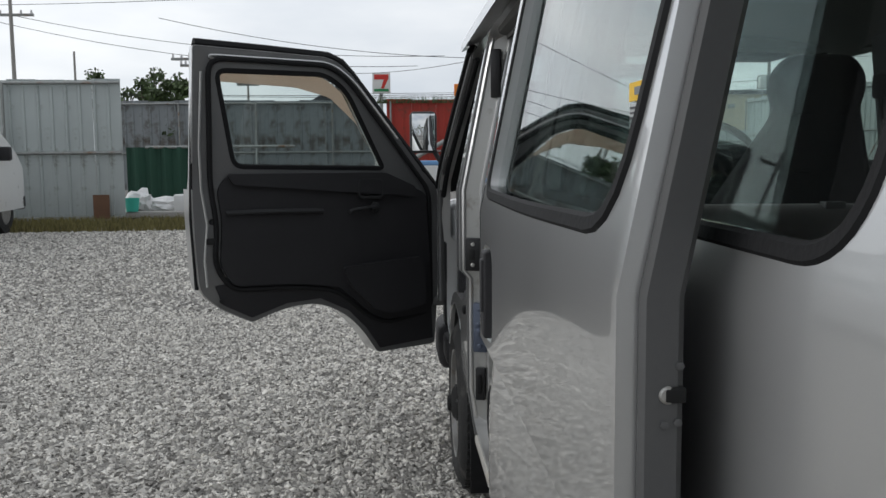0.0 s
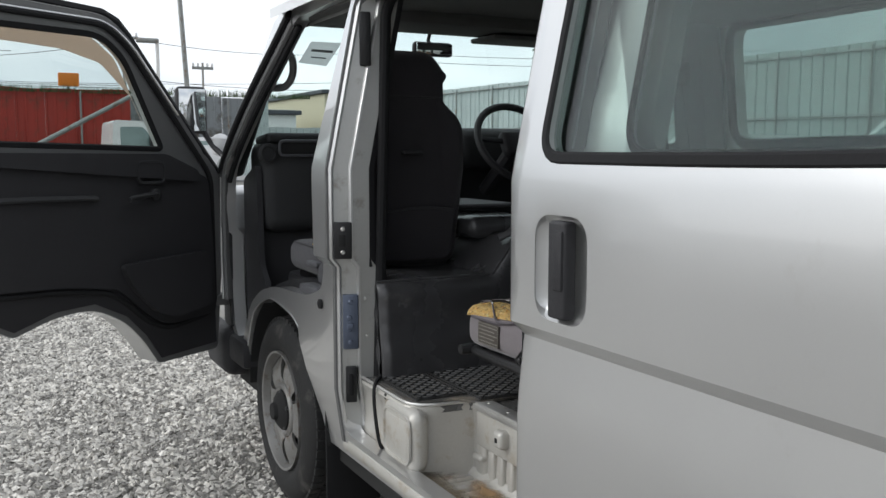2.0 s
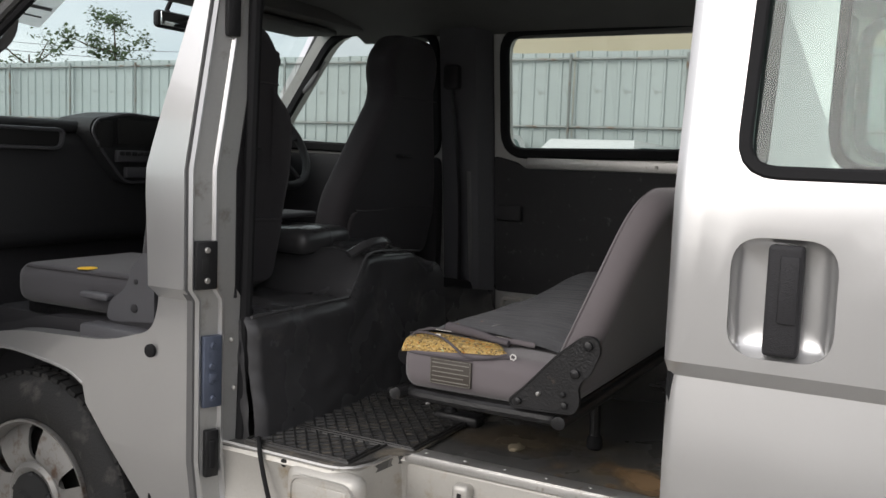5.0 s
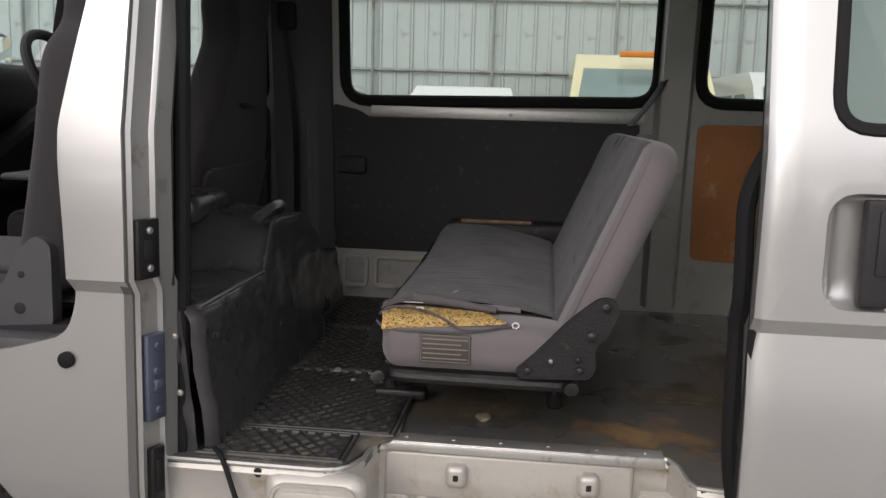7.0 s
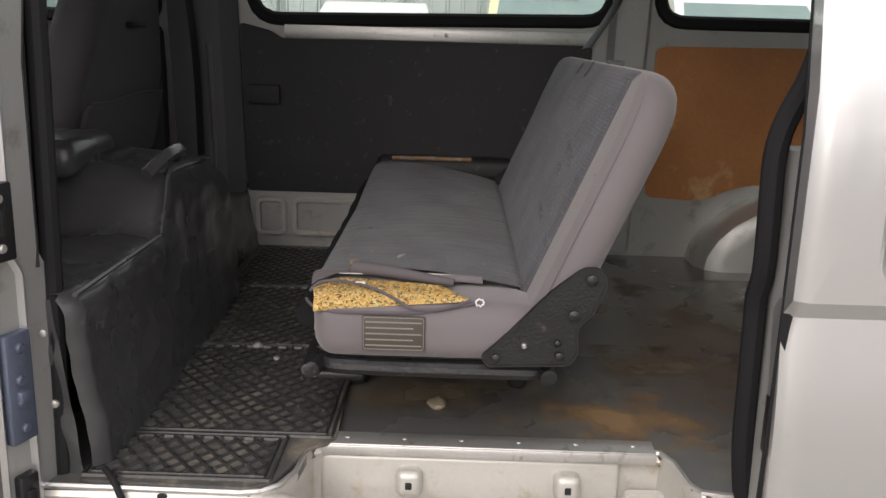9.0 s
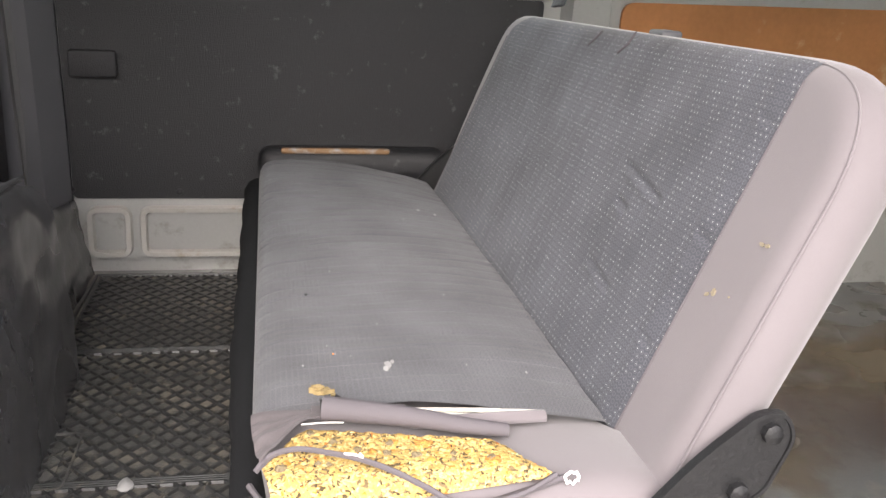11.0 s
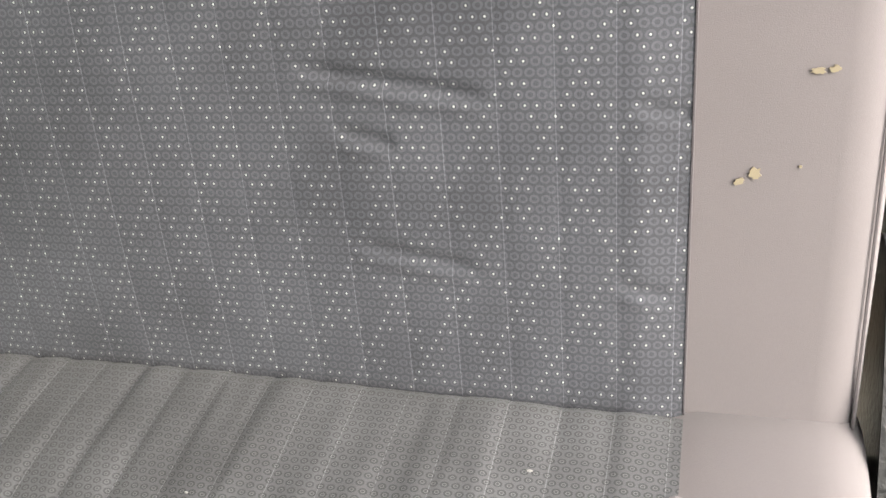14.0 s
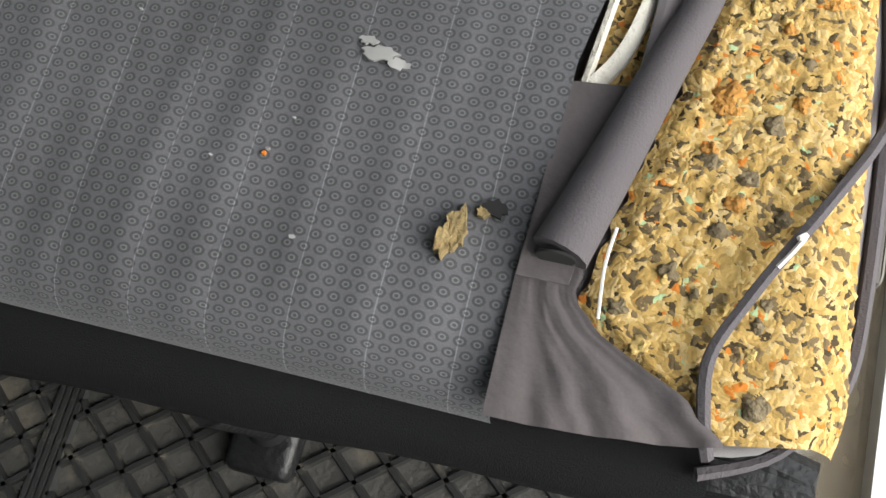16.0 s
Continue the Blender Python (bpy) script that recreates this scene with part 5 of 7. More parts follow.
part("latch_eye", moved(lathe([(0.012, 0), (0.012, -0.006), (0.006, -0.004)], (0, 0, 0), "y", 12), Matrix.Translation(swung(1.003, 0.033, 0.98)) @ Matrix.Rotation(radians(27.6), 4, "Z")), BLACKMETAL, front_door)
part("drain_plug", moved(lathe([(0.010, 0), (0.010, -0.005), (0.004, -0.006)], (0, 0, 0), "y", 12), Matrix.Translation(swung(0.975, 0.033, 0.682)) @ Matrix.Rotation(radians(27.6), 4, "Z")), BLACKMETAL, front_door)
for z in (1.035, 0.89, 0.635):
    part("door_hinge", block(-0.045, 0.02, 1.195, 1.255, z - 0.022, z + 0.022, 0.008), JAMB, van, "dark steel door hinge")
part("check_strap", block(-0.10, 0.03, 1.195, 1.215, 0.78, 0.81, 0.004), BLACKMETAL, van)

# ---- door mirror on a bent arm ----
mir = part("door_mirror", block(-0.128, -0.008, 1.388, 1.44, 1.262, 1.445, 0.022, 4), TRIM, van, "black door mirror on a bent arm")
part("mirror_face", block(-0.118, -0.018, 1.384, 1.390, 1.273, 1.434, 0.002), MIRROR, mir)
part("mirror_arm", tube(smooth_path([(-0.03, 1.42, 1.29), (0.01, 1.41, 1.22), (0.04, 1.34, 1.17), (0.04, 1.26, 1.13)]), 0.011, 8), TRIM, mir)
white = lathe([(0.001, -0.05), (0.028, -0.042), (0.038, -0.01), (0.036, 0.02), (0.02, 0.035), (0.001, 0.04)], (0.045, 1.42, 1.225), "z", 20)
part("under_mirror", white, WHITEPLASTIC, mir, "small white round mirror back")
# far mirror
mir2 = part("door_mirror", block(1.53, 1.66, 1.30, 1.35, 1.22, 1.41, 0.022, 4), TRIM, van, "black door mirror")
part("mirror_face", block(1.540, 1.650, 1.294, 1.302, 1.232, 1.398, 0.002), MIRROR, mir2)

# ---- windscreen, A pillars ----
ws = [(0.05, 1.10), (1.48, 1.10), (1.40, 1.65), (0.13, 1.65)]
part("windscreen", panel([rounded(ws, 0.06)], lambda u, z, s: (u, 1.265 - 0.75 * (z - 1.08) + 0.005 * s, z)), CLEAR, van, "sloping windscreen").visible_shadow = False
for x0, x1, nm in ((0.045, 0.13, "near_a_pillar"), (1.505, 1.42, "far_a_pillar")):
    part(nm, tube(smooth_path([(x0, 1.19, 1.12), (x0 + (x1 - x0) * 0.4, 1.00, 1.37), (x1, 0.80, 1.635)]), 0.036, 10, flat=0.8), DASH, van, "grey-lined windscreen pillar")
gh = smooth_path([(0.110, 0.82, 1.535), (0.142, 0.81, 1.515), (0.155, 0.835, 1.46), (0.145, 0.885, 1.42), (0.110, 0.935, 1.415)])
part("grab_handle", tube(gh, 0.013, 10), HANDLEGREY, van, "grey curved grab handle")
gh2 = [(1.555 - p.x, p.y, p.z) for p in gh]
part("grab_handle", tube(gh2, 0.011, 8), HANDLEGREY, van, "grey curved grab handle")
part("screen_header", block(0.12, 1.42, 0.56, 0.80, 1.615, 1.68, 0.02), HEADLINER, van)
rvm = part("rear_view_mirror", block(0.595, 0.755, 0.785, 0.815, 1.538, 1.590, 0.014, 3), TRIM, van, "black rear-view mirror")
part("mirror_face", block(0.603, 0.747, 0.781, 0.787, 1.545, 1.583, 0.001), MIRROR, rvm)
part("mirror_stem", tube([(0.675, 0.81, 1.575), (0.675, 0.835, 1.60), (0.675, 0.81, 1.64)], 0.007, 8), TRIM, rvm)
part("sun_visor", block(0.82, 1.22, 0.60, 0.78, 1.59, 1.608, 0.008), HEADLINER, van)

# ---- cab: dashboard, steering wheel, cover over the engine box ----
dash = part("dashboard", block(0.085, 1.44, 0.975, 1.17, 0.90, 1.235, 0.05, 4), DASH, van, "dark grey plastic dashboard")
part("dash_top", moved(block(0.10, 1.43, -0.075, 0.075, -0.018, 0.018, 0.016, 3), Matrix.Translation((0, 1.055, 1.238)) @ Matrix.Rotation(radians(-5), 4, "X")), DASH, dash)
part("kick_panel", block(0.10, 1.46, 1.05, 1.17, 0.47, 0.95, 0.02), TRIM, dash)
part("side_kick", panel([rounded([(0.95, 0.54), (1.13, 0.53), (1.165, 0.66), (1.17, 1.09), (1.0, 1.15), (0.98, 0.79), (0.90, 0.72)], 0.03)], lambda u, z, s: (0.066 + 0.02 * s, u, z)), TRIM, van, "black kick lining")
tray = part("dash_tray", strip(rounded([(0.142, 1.180), (0.398, 1.180), (0.408, 1.232), (0.142, 1.232)], 0.02), lambda u, z, s: (u, 0.963 + s, z), 0.010, 0.012), GREYPLASTIC, dash)
part("tray_back", block(0.145, 0.400, 0.964, 0.985, 1.184, 1.228, 0.004), DARKWELL, tray)
part("side_vent", lathe([(0.034, 0.03), (0.036, 0.0), (0.026, -0.004), (0.022, 0.006), (0.004, 0.004)], (0.102, 0.962, 1.188), "y", 20), DASH, dash, "round air vent")
console = [(0.600, 1.078), (0.725, 1.080), (0.80, 1.17), (0.785, 1.285), (0.60, 1.294), (0.485, 1.270), (0.468, 1.235), (0.515, 1.170)]
binnacle = part("centre_console", panel([rounded(console, 0.03)], lambda u, z, s: (u, 0.935 - 0.05 * (z - 1.1) + 0.15 * s, z)), DASH, dash, "grey centre console with radio slots")
for (x0, x1, z0, z1, mt) in ((0.500, 0.548, 1.185, 1.262, DARKWELL), (0.572, 0.725, 1.195, 1.272, DARKWELL), (0.565, 0.72, 1.145, 1.180, GREYPLASTIC), (0.60, 0.72, 1.098, 1.130, GREYPLASTIC), (0.735, 0.772, 1.19, 1.262, DARKWELL)):
    part("console_slot", block(x0, x1, 0.918, 0.935, z0, z1, 0.003), mt, binnacle)
part("console_edge", strip(rounded([(0.65 + (u - 0.65) * 0.96, 1.19 + (z - 1.19) * 0.95) for u, z in console], 0.03), lambda u, z, s: (u, 0.931 - 0.05 * (z - 1.1) + s, z), 0.009, 0.005), GREYPLASTIC, binnacle, "grey console edging")
for k in range(6):
    part("console_button", block(0.572 + k * 0.024, 0.589 + k * 0.024, 0.914, 0.92, 1.164, 1.176, 0.002), DASH, binnacle)
part("cluster_hood", block(0.82, 1.33, 0.86, 1.05, 1.12, 1.285, 0.05, 4), DASH, dash)
SW = Matrix.Translation((0.985, 0.70, 1.225)) @ Matrix.Rotation(radians(-34), 4, "X")
wheel_ring = [SW @ Vector((0.168 * math.cos(a * math.tau / 40), 0.0, 0.168 * math.sin(a * math.tau / 40))) for a in range(40)]
sw = part("steering_wheel", tube(wheel_ring, 0.014, 10, closed=True), TRIM, van, "black three-spoke steering wheel")
part("boss", moved(block(-0.07, 0.07, -0.02, 0.03, -0.055, 0.05, 0.02, 3), SW), TRIM, sw)
for ax, az in ((-0.165, 0.02), (0.165, 0.02), (-0.07, -0.15), (0.07, -0.15)):
    part("spoke", tube([SW @ Vector((ax * 0.3, 0.0, az * 0.3)), SW @ Vector((ax, 0.0, az))], 0.013, 8, flat=0.6), TRIM, sw)
part("column", tube([SW @ Vector((0, 0.02, 0)), SW @ Vector((0, 0.30, -0.02))], 0.03, 10), TRIM, sw)
part("cab_floor", block(0.12, 1.48, 0.20, 1.35, 0.46, 0.50), TRIM, van)
part("seat_box", block(0.14, 1.46, 0.16, 0.90, 0.50, 0.775, 0.02), TRIM, van, "black seat box")
part("arch_cover", panel([rounded([(0.19, 0.755), (0.19, 0.815), (0.44, 0.795), (0.62, 0.785), (0.82, 0.735), (0.86, 0.70), (0.62, 0.75), (0.4, 0.76)], 0.02)], lambda u, z, s: (0.075 + 0.06 * s, u, z)), TRIM, van)
part("kick_pad", block(0.03, 0.10, 0.23, 0.44, 0.765, 0.796, 0.008), GREYPLASTIC, van, "grey plastic seat-side pad")
part("far_door_lining", block(1.42, 1.47, 0.30, 1.20, 0.60, 1.195, 0.02), TRIM, van, "black far door lining")

# the vinyl cover: a bent sheet over the engine box behind the seats
def cover(s, t):
    """s across (x), t from the floor up the back face and over the top."""
    x = 0.114 + s * 0.831
    k = lambda a, b: min(1.0, max(0.0, (x - a) / (b - a)))
    top = 0.849 + 0.097 * k(0.47, 0.55) * (1 - k(0.78, 0.90) * 0.55)
    back = 0.012 + 0.006 * k(0.40, 0.52)
    wob = 0.008 * noise.noise((x * 6, t * 5, 1.0)) + 0.004 * noise.noise((x * 17, t * 13, 4.0))
    if t < 0.55:
        q = t / 0.55
        y = back - 0.030 * (1 - q) + wob
        z = 0.584 + q * (top - 0.594)
        if q > 0.93:
            y += 0.25 * (q - 0.93) * 0.5
        return (x, y + (0.02 if x < 0.125 else 0.0), z, x, z)
    q = (t - 0.55) / 0.45
    y = back + 0.012 + 0.30 * q
    z = top - 0.004 + wob * 1.2 + 0.02 * q * (1 if x > 0.5 else 0)
    return (x, y, z, x, y + z)


cov = grid(64, 48, cover)
cover_thing = thing("engine_cover", (0.5, 0.1, 0.575), "creased black vinyl cover over the engine box", "cover")
part("cover_sheet", cov, VINYL, cover_thing, sharp=1.2)
part("cover_side", grid(12, 24, lambda s, t: (0.115 + 0.006 * noise.noise((s * 5, t * 5, 2)), -0.030 * (1 - t) + 0.045 + s * 0.10, 0.578 + t * 0.258)), VINYL, cover_thing)
part("cover_far_side", grid(12, 24, lambda s, t: (0.945 + s * 0.50, 0.055 + 0.03 * t + 0.01 * noise.noise((s * 6, t * 5, 3)), 0.578 + t * 0.24 * (1 - 0.3 * s))), VINYL, cover_thing)
part("cover_seam", tube([(0.10 + k * 0.05, 0.004, 0.849) for k in range(8)], 0.004, 6), VINYL, cover_thing)
part("cover_seam", tube(smooth_path([(0.46, 0.006, 0.849), (0.50, 0.010, 0.895), (0.55, 0.014, 0.945), (0.66, 0.014, 0.947), (0.80, 0.014, 0.935)]), 0.004, 6), VINYL, cover_thing)
part("lid_knob", block(0.60, 0.72, 0.13, 0.19, 0.935, 0.965, 0.014, 3), TRIM, cover_thing, "black engine lid latch")
part("lid_pad", block(0.48, 0.70, 0.16, 0.42, 0.93, 1.00, 0.03, 3), VINYL, cover_thing)
part("tray_lid", block(0.50, 0.72, 0.30, 0.62, 1.015, 1.03, 0.008), GREYPLASTIC, van, "grey tray between the seats")


def pillow(outline, place, thick, r, seg=4):
    """A padded slab: an outline in (u, v) laid out by place(u, v, w), w from 0 to thick, with round edges."""
    bm = bmesh.new()
    f = bm.faces.new([bm.verts.new((u, v, 0)) for u, v in outline])
    ext = bmesh.ops.extrude_face_region(bm, geom=[f])
    bmesh.ops.translate(bm, vec=(0, 0, thick), verts=[v for v in ext["geom"] if isinstance(v, bmesh.types.BMVert)])
    edges = [e for e in bm.edges if abs(e.verts[0].co.z - e.verts[1].co.z) < 1e-6]
    bmesh.ops.bevel(bm, geom=edges, offset=r, segments=seg, profile=0.5, affect="EDGES")
    bmesh.ops.triangulate(bm, faces=[f for f in bm.faces if len(f.verts) > 6])
    for v in bm.verts:
        v.co = place(*v.co)
    return bm


def front_seat(x, y, label, worn, w, head, top, sh0, sh1, hx=0.0):
    """A high-backed cab seat facing the nose: w and head are half widths, sh0 and sh1 where the shoulders begin and end."""
    root = thing("front_seat", (x, y + 0.3, 0.78), label, "seat", "front seats")
    right = [(w, 0.0), (w + 0.006, sh0 * 0.75), (w - 0.006, sh0), (hx + head - 0.006, sh1 - 0.01), (hx + head - 0.012, sh1 + 0.025), (hx + head + 0.004, sh1 + 0.07), (hx + head, top - 0.06), (hx + head - 0.05, top)]
    left = [(hx - (hx + head - 0.05 - hx), top), (hx - head, top - 0.06), (hx - head - 0.004, sh1 + 0.07), (hx - head + 0.012, sh1 + 0.025), (hx - head + 0.006, sh1 - 0.01), (-w + 0.006, sh0), (-w - 0.006, sh0 * 0.75), (-w, 0.0)]
    shape = rounded([(-w, 0.0)] + right + left[:-1], [0.04, 0.04, 0.1, 0.06, 0.03, 0.02, 0.03, 0.05, 0.07, 0.07, 0.05, 0.03, 0.02, 0.03, 0.06, 0.1], 6)
    back_y = lambda v: y + 0.050 - 0.12 * v - 0.02 * math.sin(min(1, v / 0.6) * 3.1)
    back = part("backrest", pillow(shape, lambda u, v, t: (x + u, back_y(v) + t, 0.855 + v), 0.11, 0.036, 5), PLAIN_SEAT, root, "charcoal cloth high back")
    part("map_pocket", pillow(rounded([(-w + 0.03, 0.01), (w - 0.03, 0.01), (w - 0.03, 0.17), (-w + 0.03, 0.16)], 0.03), lambda u, v, t: (x + u, back_y(v) + 0.004 - t, 0.86 + v), 0.018, 0.007), PLAIN_SEAT, back)
    part("pocket_hem", tube([(x - w + 0.04 + k * (2 * w - 0.08) / 8, back_y(0.165) - 0.014, 1.026 - 0.004 * math.sin(k * 0.9)) for k in range(9)], 0.004, 6), PLAIN_SEAT, back)
    part("seam", tube([(x + hx - head + 0.02 + k * (2 * head - 0.04) / 6, back_y(sh1) + 0.001, 0.855 + sh1) for k in range(7)], 0.003, 6), PLAIN_SEAT, back)
    part("hook", block(x - 0.03, x + 0.03, back_y(0.335) - 0.026, back_y(0.335) + 0.004, 1.186, 1.198, 0.005, 3), TRIM, root, "black plastic bag hook")
    part("cushion", block(x - w, x + w, y + 0.09, y + 0.56, 0.80, 0.900, 0.035, 4), GREY_SEAT, root, "grey cloth seat cushion")
    part("cushion_piping", tube([(x - w + 0.01, y + 0.12 + k * 0.08, 0.893) for k in range(6)], 0.0035, 6), PLAIN_SEAT, root)
    side = [(0.06, 0.80), (0.21, 0.80), (0.20, 0.845), (0.15, 0.875), (0.125, 0.93), (0.09, 0.965), (0.06, 0.95)]
    rec = part("recliner", panel([rounded([(y + a, b) for a, b in side], 0.02)], lambda u, z, q: (x - w - 0.022 + 0.03 * q, u, z)), GREYPLASTIC, root, "grey plastic recliner cover")
    for a, b, r in ((0.115, 0.895, 0.006), (0.12, 0.835, 0.010)):
        part("recliner_bolt", lathe([(r, 0.0), (r, -0.003), (r * 0.6, -0.004)], (x - w - 0.021, y + a, b), "x", 12), TRIM, rec)
    part("lever", block(x - w - 0.030, x - w - 0.004, y + 0.20, y + 0.29, 0.842, 0.858, 0.006, 3), GREYPLASTIC, root)
    part("seat_rail", block(x - w + 0.04, x + w - 0.04, y + 0.08, y + 0.56, 0.772, 0.805, 0.005), BLACKMETAL, root)
    if worn:
        part("burn_hole", lathe([(0.001, 0.002), (0.022, 0.0015), (0.024, 0.0)], (x - w + 0.032, y + 0.335, 0.9005), "z", 12), YELLOW, root, "torn patch showing yellow foam")
    return root


front_seat(0.290, 0.200, "charcoal cloth passenger seat with a torn cushion edge", True, 0.188, 0.122, 0.628, 0.43, 0.495)
front_seat(1.125, 0.285, "charcoal cloth driver seat with a high back", False, 0.275, 0.150, 0.712, 0.235, 0.52, 0.055)

# ---- rubber floor mat ----
mat_thing = thing("floor_mat", (0.7, -0.1, 0.576), "dirty black rubber mat with diamond ribs", "mat")
m_out = rounded([(0.084, 0.012), (0.076, -0.225), (0.095, -0.254), (0.145, -0.272), (0.200, -0.284), (0.228, -0.325), (0.45, -0.316), (0.60, -0.32), (1.0, -0.33), (1.44, -0.33), (1.44, 0.12), (0.95, 0.04), (0.52, 0.026)], 0.015)
part("mat_base", panel([m_out], lambda u, v, s: (u, v, 0.5895 - 0.006 * s)), MAT, mat_thing)
ridge = bmesh.new()


def bar(a, b, w=0.0032, h=0.0042):
    global ridge
    va, vb = Vector(a), Vector(b)
    d = (vb - va)
    n = Vector((-d.y, d.x)).normalized() * w
    z0, z1 = 0.589, 0.589 + h
    p = [ridge.verts.new((q.x, q.y, z)) for q, z in ((va + n, z0), (vb + n, z0), (vb + n * 0.5, z1), (va + n * 0.5, z1), (va - n * 0.5, z1), (vb - n * 0.5, z1), (vb - n, z0), (va - n, z0))]
    ridge.faces.new((p[0], p[1], p[2], p[3]))
    ridge.faces.new((p[3], p[2], p[5], p[4]))
    ridge.faces.new((p[4], p[5], p[6], p[7]))
    ridge.faces.new((p[0], p[3], p[4], p[7]))
    ridge.faces.new((p[1], p[6], p[5], p[2]))


def clip_bar(x0, y0, x1, y1, lo, hi):
    """The part of a slanted bar inside a rectangle."""
    t0, t1 = 0.0, 1.0
    for p, d, a, b in ((x0, x1 - x0, lo[0], hi[0]), (y0, y1 - y0, lo[1], hi[1])):
        if abs(d) < 1e-9:
            if not a <= p <= b:
                return
            continue
        ta, tb = (a - p) / d, (b - p) / d
        t0, t1 = max(t0, min(ta, tb)), min(t1, max(ta, tb))
    if t1 - t0 > 0.01:
        bar((x0 + (x1 - x0) * t0, y0 + (y1 - y0) * t0), (x0 + (x1 - x0) * t1, y0 + (y1 - y0) * t1))


for lo, hi in (((0.105, -0.240), (0.222, 0.0)), ((0.245, -0.306), (0.62, 0.0)), ((0.635, -0.325), (1.03, 0.02)), ((1.045, -0.325), (1.425, 0.04))):
    for k in range(-60, 60):
        c = lo[0] + k * 0.037
        clip_bar(c, lo[1] - 0.3, c + 1.40, lo[1] + 0.85, lo, hi)
        clip_bar(c, lo[1] + 0.85, c + 1.40, lo[1] - 0.3, lo, hi)
    for e in (0.0, 0.010):
        bar((lo[0] - e, lo[1] - e), (hi[0] + e, lo[1] - e))
        bar((lo[0] - e, hi[1] + e), (hi[0] + e, hi[1] + e))
        bar((lo[0] - e, lo[1] - e), (lo[0] - e, hi[1] + e))
        bar((hi[0] + e, lo[1] - e), (hi[0] + e, hi[1] + e))
part("mat_ribs", ridge, MATRIB, mat_thing)

# ---- bench ----
bench = thing("bench_seat", (0.8, -0.45, 0.575), "worn grey patterned bench seat with torn end and foam showing", "bench seat")
X0, X1 = 0.203, 1.40
SEAM0, SEAM1, BACK_SEAM = 0.311, 1.30, 1.268


def smooth_step(k):
    k = min(1.0, max(0.0, k))
    return k * k * (3 - 2 * k)


def hump(x):
    """The far end of the cushion stands higher, unused."""
    k = min(1.0, max(0.0, (x - 0.85) / 0.42))
    return 0.034 * k * k * (3 - 2 * k) - 0.030 * max(0.0, (x - 1.28) / 0.12) ** 2


def fade(y):
    """The rise of the far end dies away towards the back."""
    return max(0.0, 1 - 1.05 * max(0.0, (-0.34 - y) / 0.27))


def tucked(bm):
    """Rounds the near front corner of the cushion in plan."""
    for v in bm.verts:
        a = min(1.0, max(0.0, (0.34 - v.co.x) / 0.12))
        v.co.y -= 0.016 * a * a * min(1.0, max(0.0, (v.co.y + 0.37) / 0.10))
    return bm


cush = block(X0, X1, -0.655, -0.281, 0.728, 0.820, 0.034, 5)
for y in (-0.40, -0.48, -0.55, -0.59, -0.605, -0.620):
    bmesh.ops.bisect_plane(cush, geom=cush.verts[:] + cush.edges[:] + cush.faces[:], plane_co=(0, y, 0), plane_no=(0, 1, 0))
for k in range(1, 24):
    bmesh.ops.bisect_plane(cush, geom=cush.verts[:] + cush.edges[:] + cush.faces[:], plane_co=(X0 + k * (X1 - X0) / 24, 0, 0), plane_no=(1, 0, 0))
for v in cush.verts:
    if v.co.z > 0.74:
        v.co.z += hump(v.co.x) * fade(v.co.y) * (v.co.z - 0.74) / 0.078 - (0.018 * max(0.0, (-v.co.y - 0.42) / 0.2) + 0.022 * smooth_step((-v.co.y - 0.595) / 0.03)) * (0.3 + 0.7 * smooth_step((v.co.x - 0.30) / 0.04)) * (v.co.z - 0.74) / 0.078
        v.co.x += 0.012 * max(0.0, (v.co.x - 1.2) / 0.2)
part("cushion_cover", tucked(cush), PLAIN, bench, "plain mauve-grey cloth sides", sharp=1.0)


def seat_top(s, t):
    q0 = (t * 0.50 - 0.125) / 0.375
    x = SEAM0 + s * (SEAM1 - SEAM0) + (1 - s) * (0.024 - 0.010 * max(0.0, q0) if q0 < 0.36 else 0.0204 * max(0.0, 1 - (q0 - 0.36) / 0.36))
    ch = (x / 0.0335) % 1.0 - 0.5
    crown = 0.006 * math.sin(math.pi * s) + 0.004 * noise.noise((x * 5, t * 4, 0.3)) + 0.0016 * noise.noise((x * 22, t * 3.3, 2.0)) + 0.0016 * noise.noise((x * 60, t * 5, 6.0)) - 0.0009 * math.exp(-(ch / 0.07) ** 2) - 0.0024 * smooth_step((x - 0.46) / 0.3) * max(0.0, 0.55 + noise.noise((x * 31, t * 2.5, 8.0))) * math.exp(-((ch + 0.05 * noise.noise((x * 9, t * 6, 3.0))) / 0.095) ** 2) + hump(x)
    L = t * 0.50
    if L < 0.075:
        return (x, -0.2775, 0.745 + L * 0.8 + 0.5 * hump(x), x, L)
    if L < 0.125:
        a = (L - 0.075) / 0.05 * math.pi / 2
        return (x, -0.2775 - 0.022 * (1 - math.cos(a)), 0.805 + (0.019 + crown) * math.sin(a) + 0.5 * hump(x) * (1 - math.sin(a)), x, L)
    q = (L - 0.125) / 0.375
    return (x, -0.2995 - q * 0.335, 0.826 + crown - hump(x) * (1 - fade(-0.2995 - q * 0.335)) + 0.010 * math.sin(q * math.pi) - 0.015 * q ** 3 - 0.014 * smooth_step((q - 0.89) / 0.05), x, L)


def on_seat(x, y, up=0.0):
    q = (-0.2995 - y) / 0.335
    p = seat_top((x - SEAM0) / (SEAM1 - SEAM0), (0.125 + 0.375 * q) / 0.5)
    return (x, y, p[2] + up)


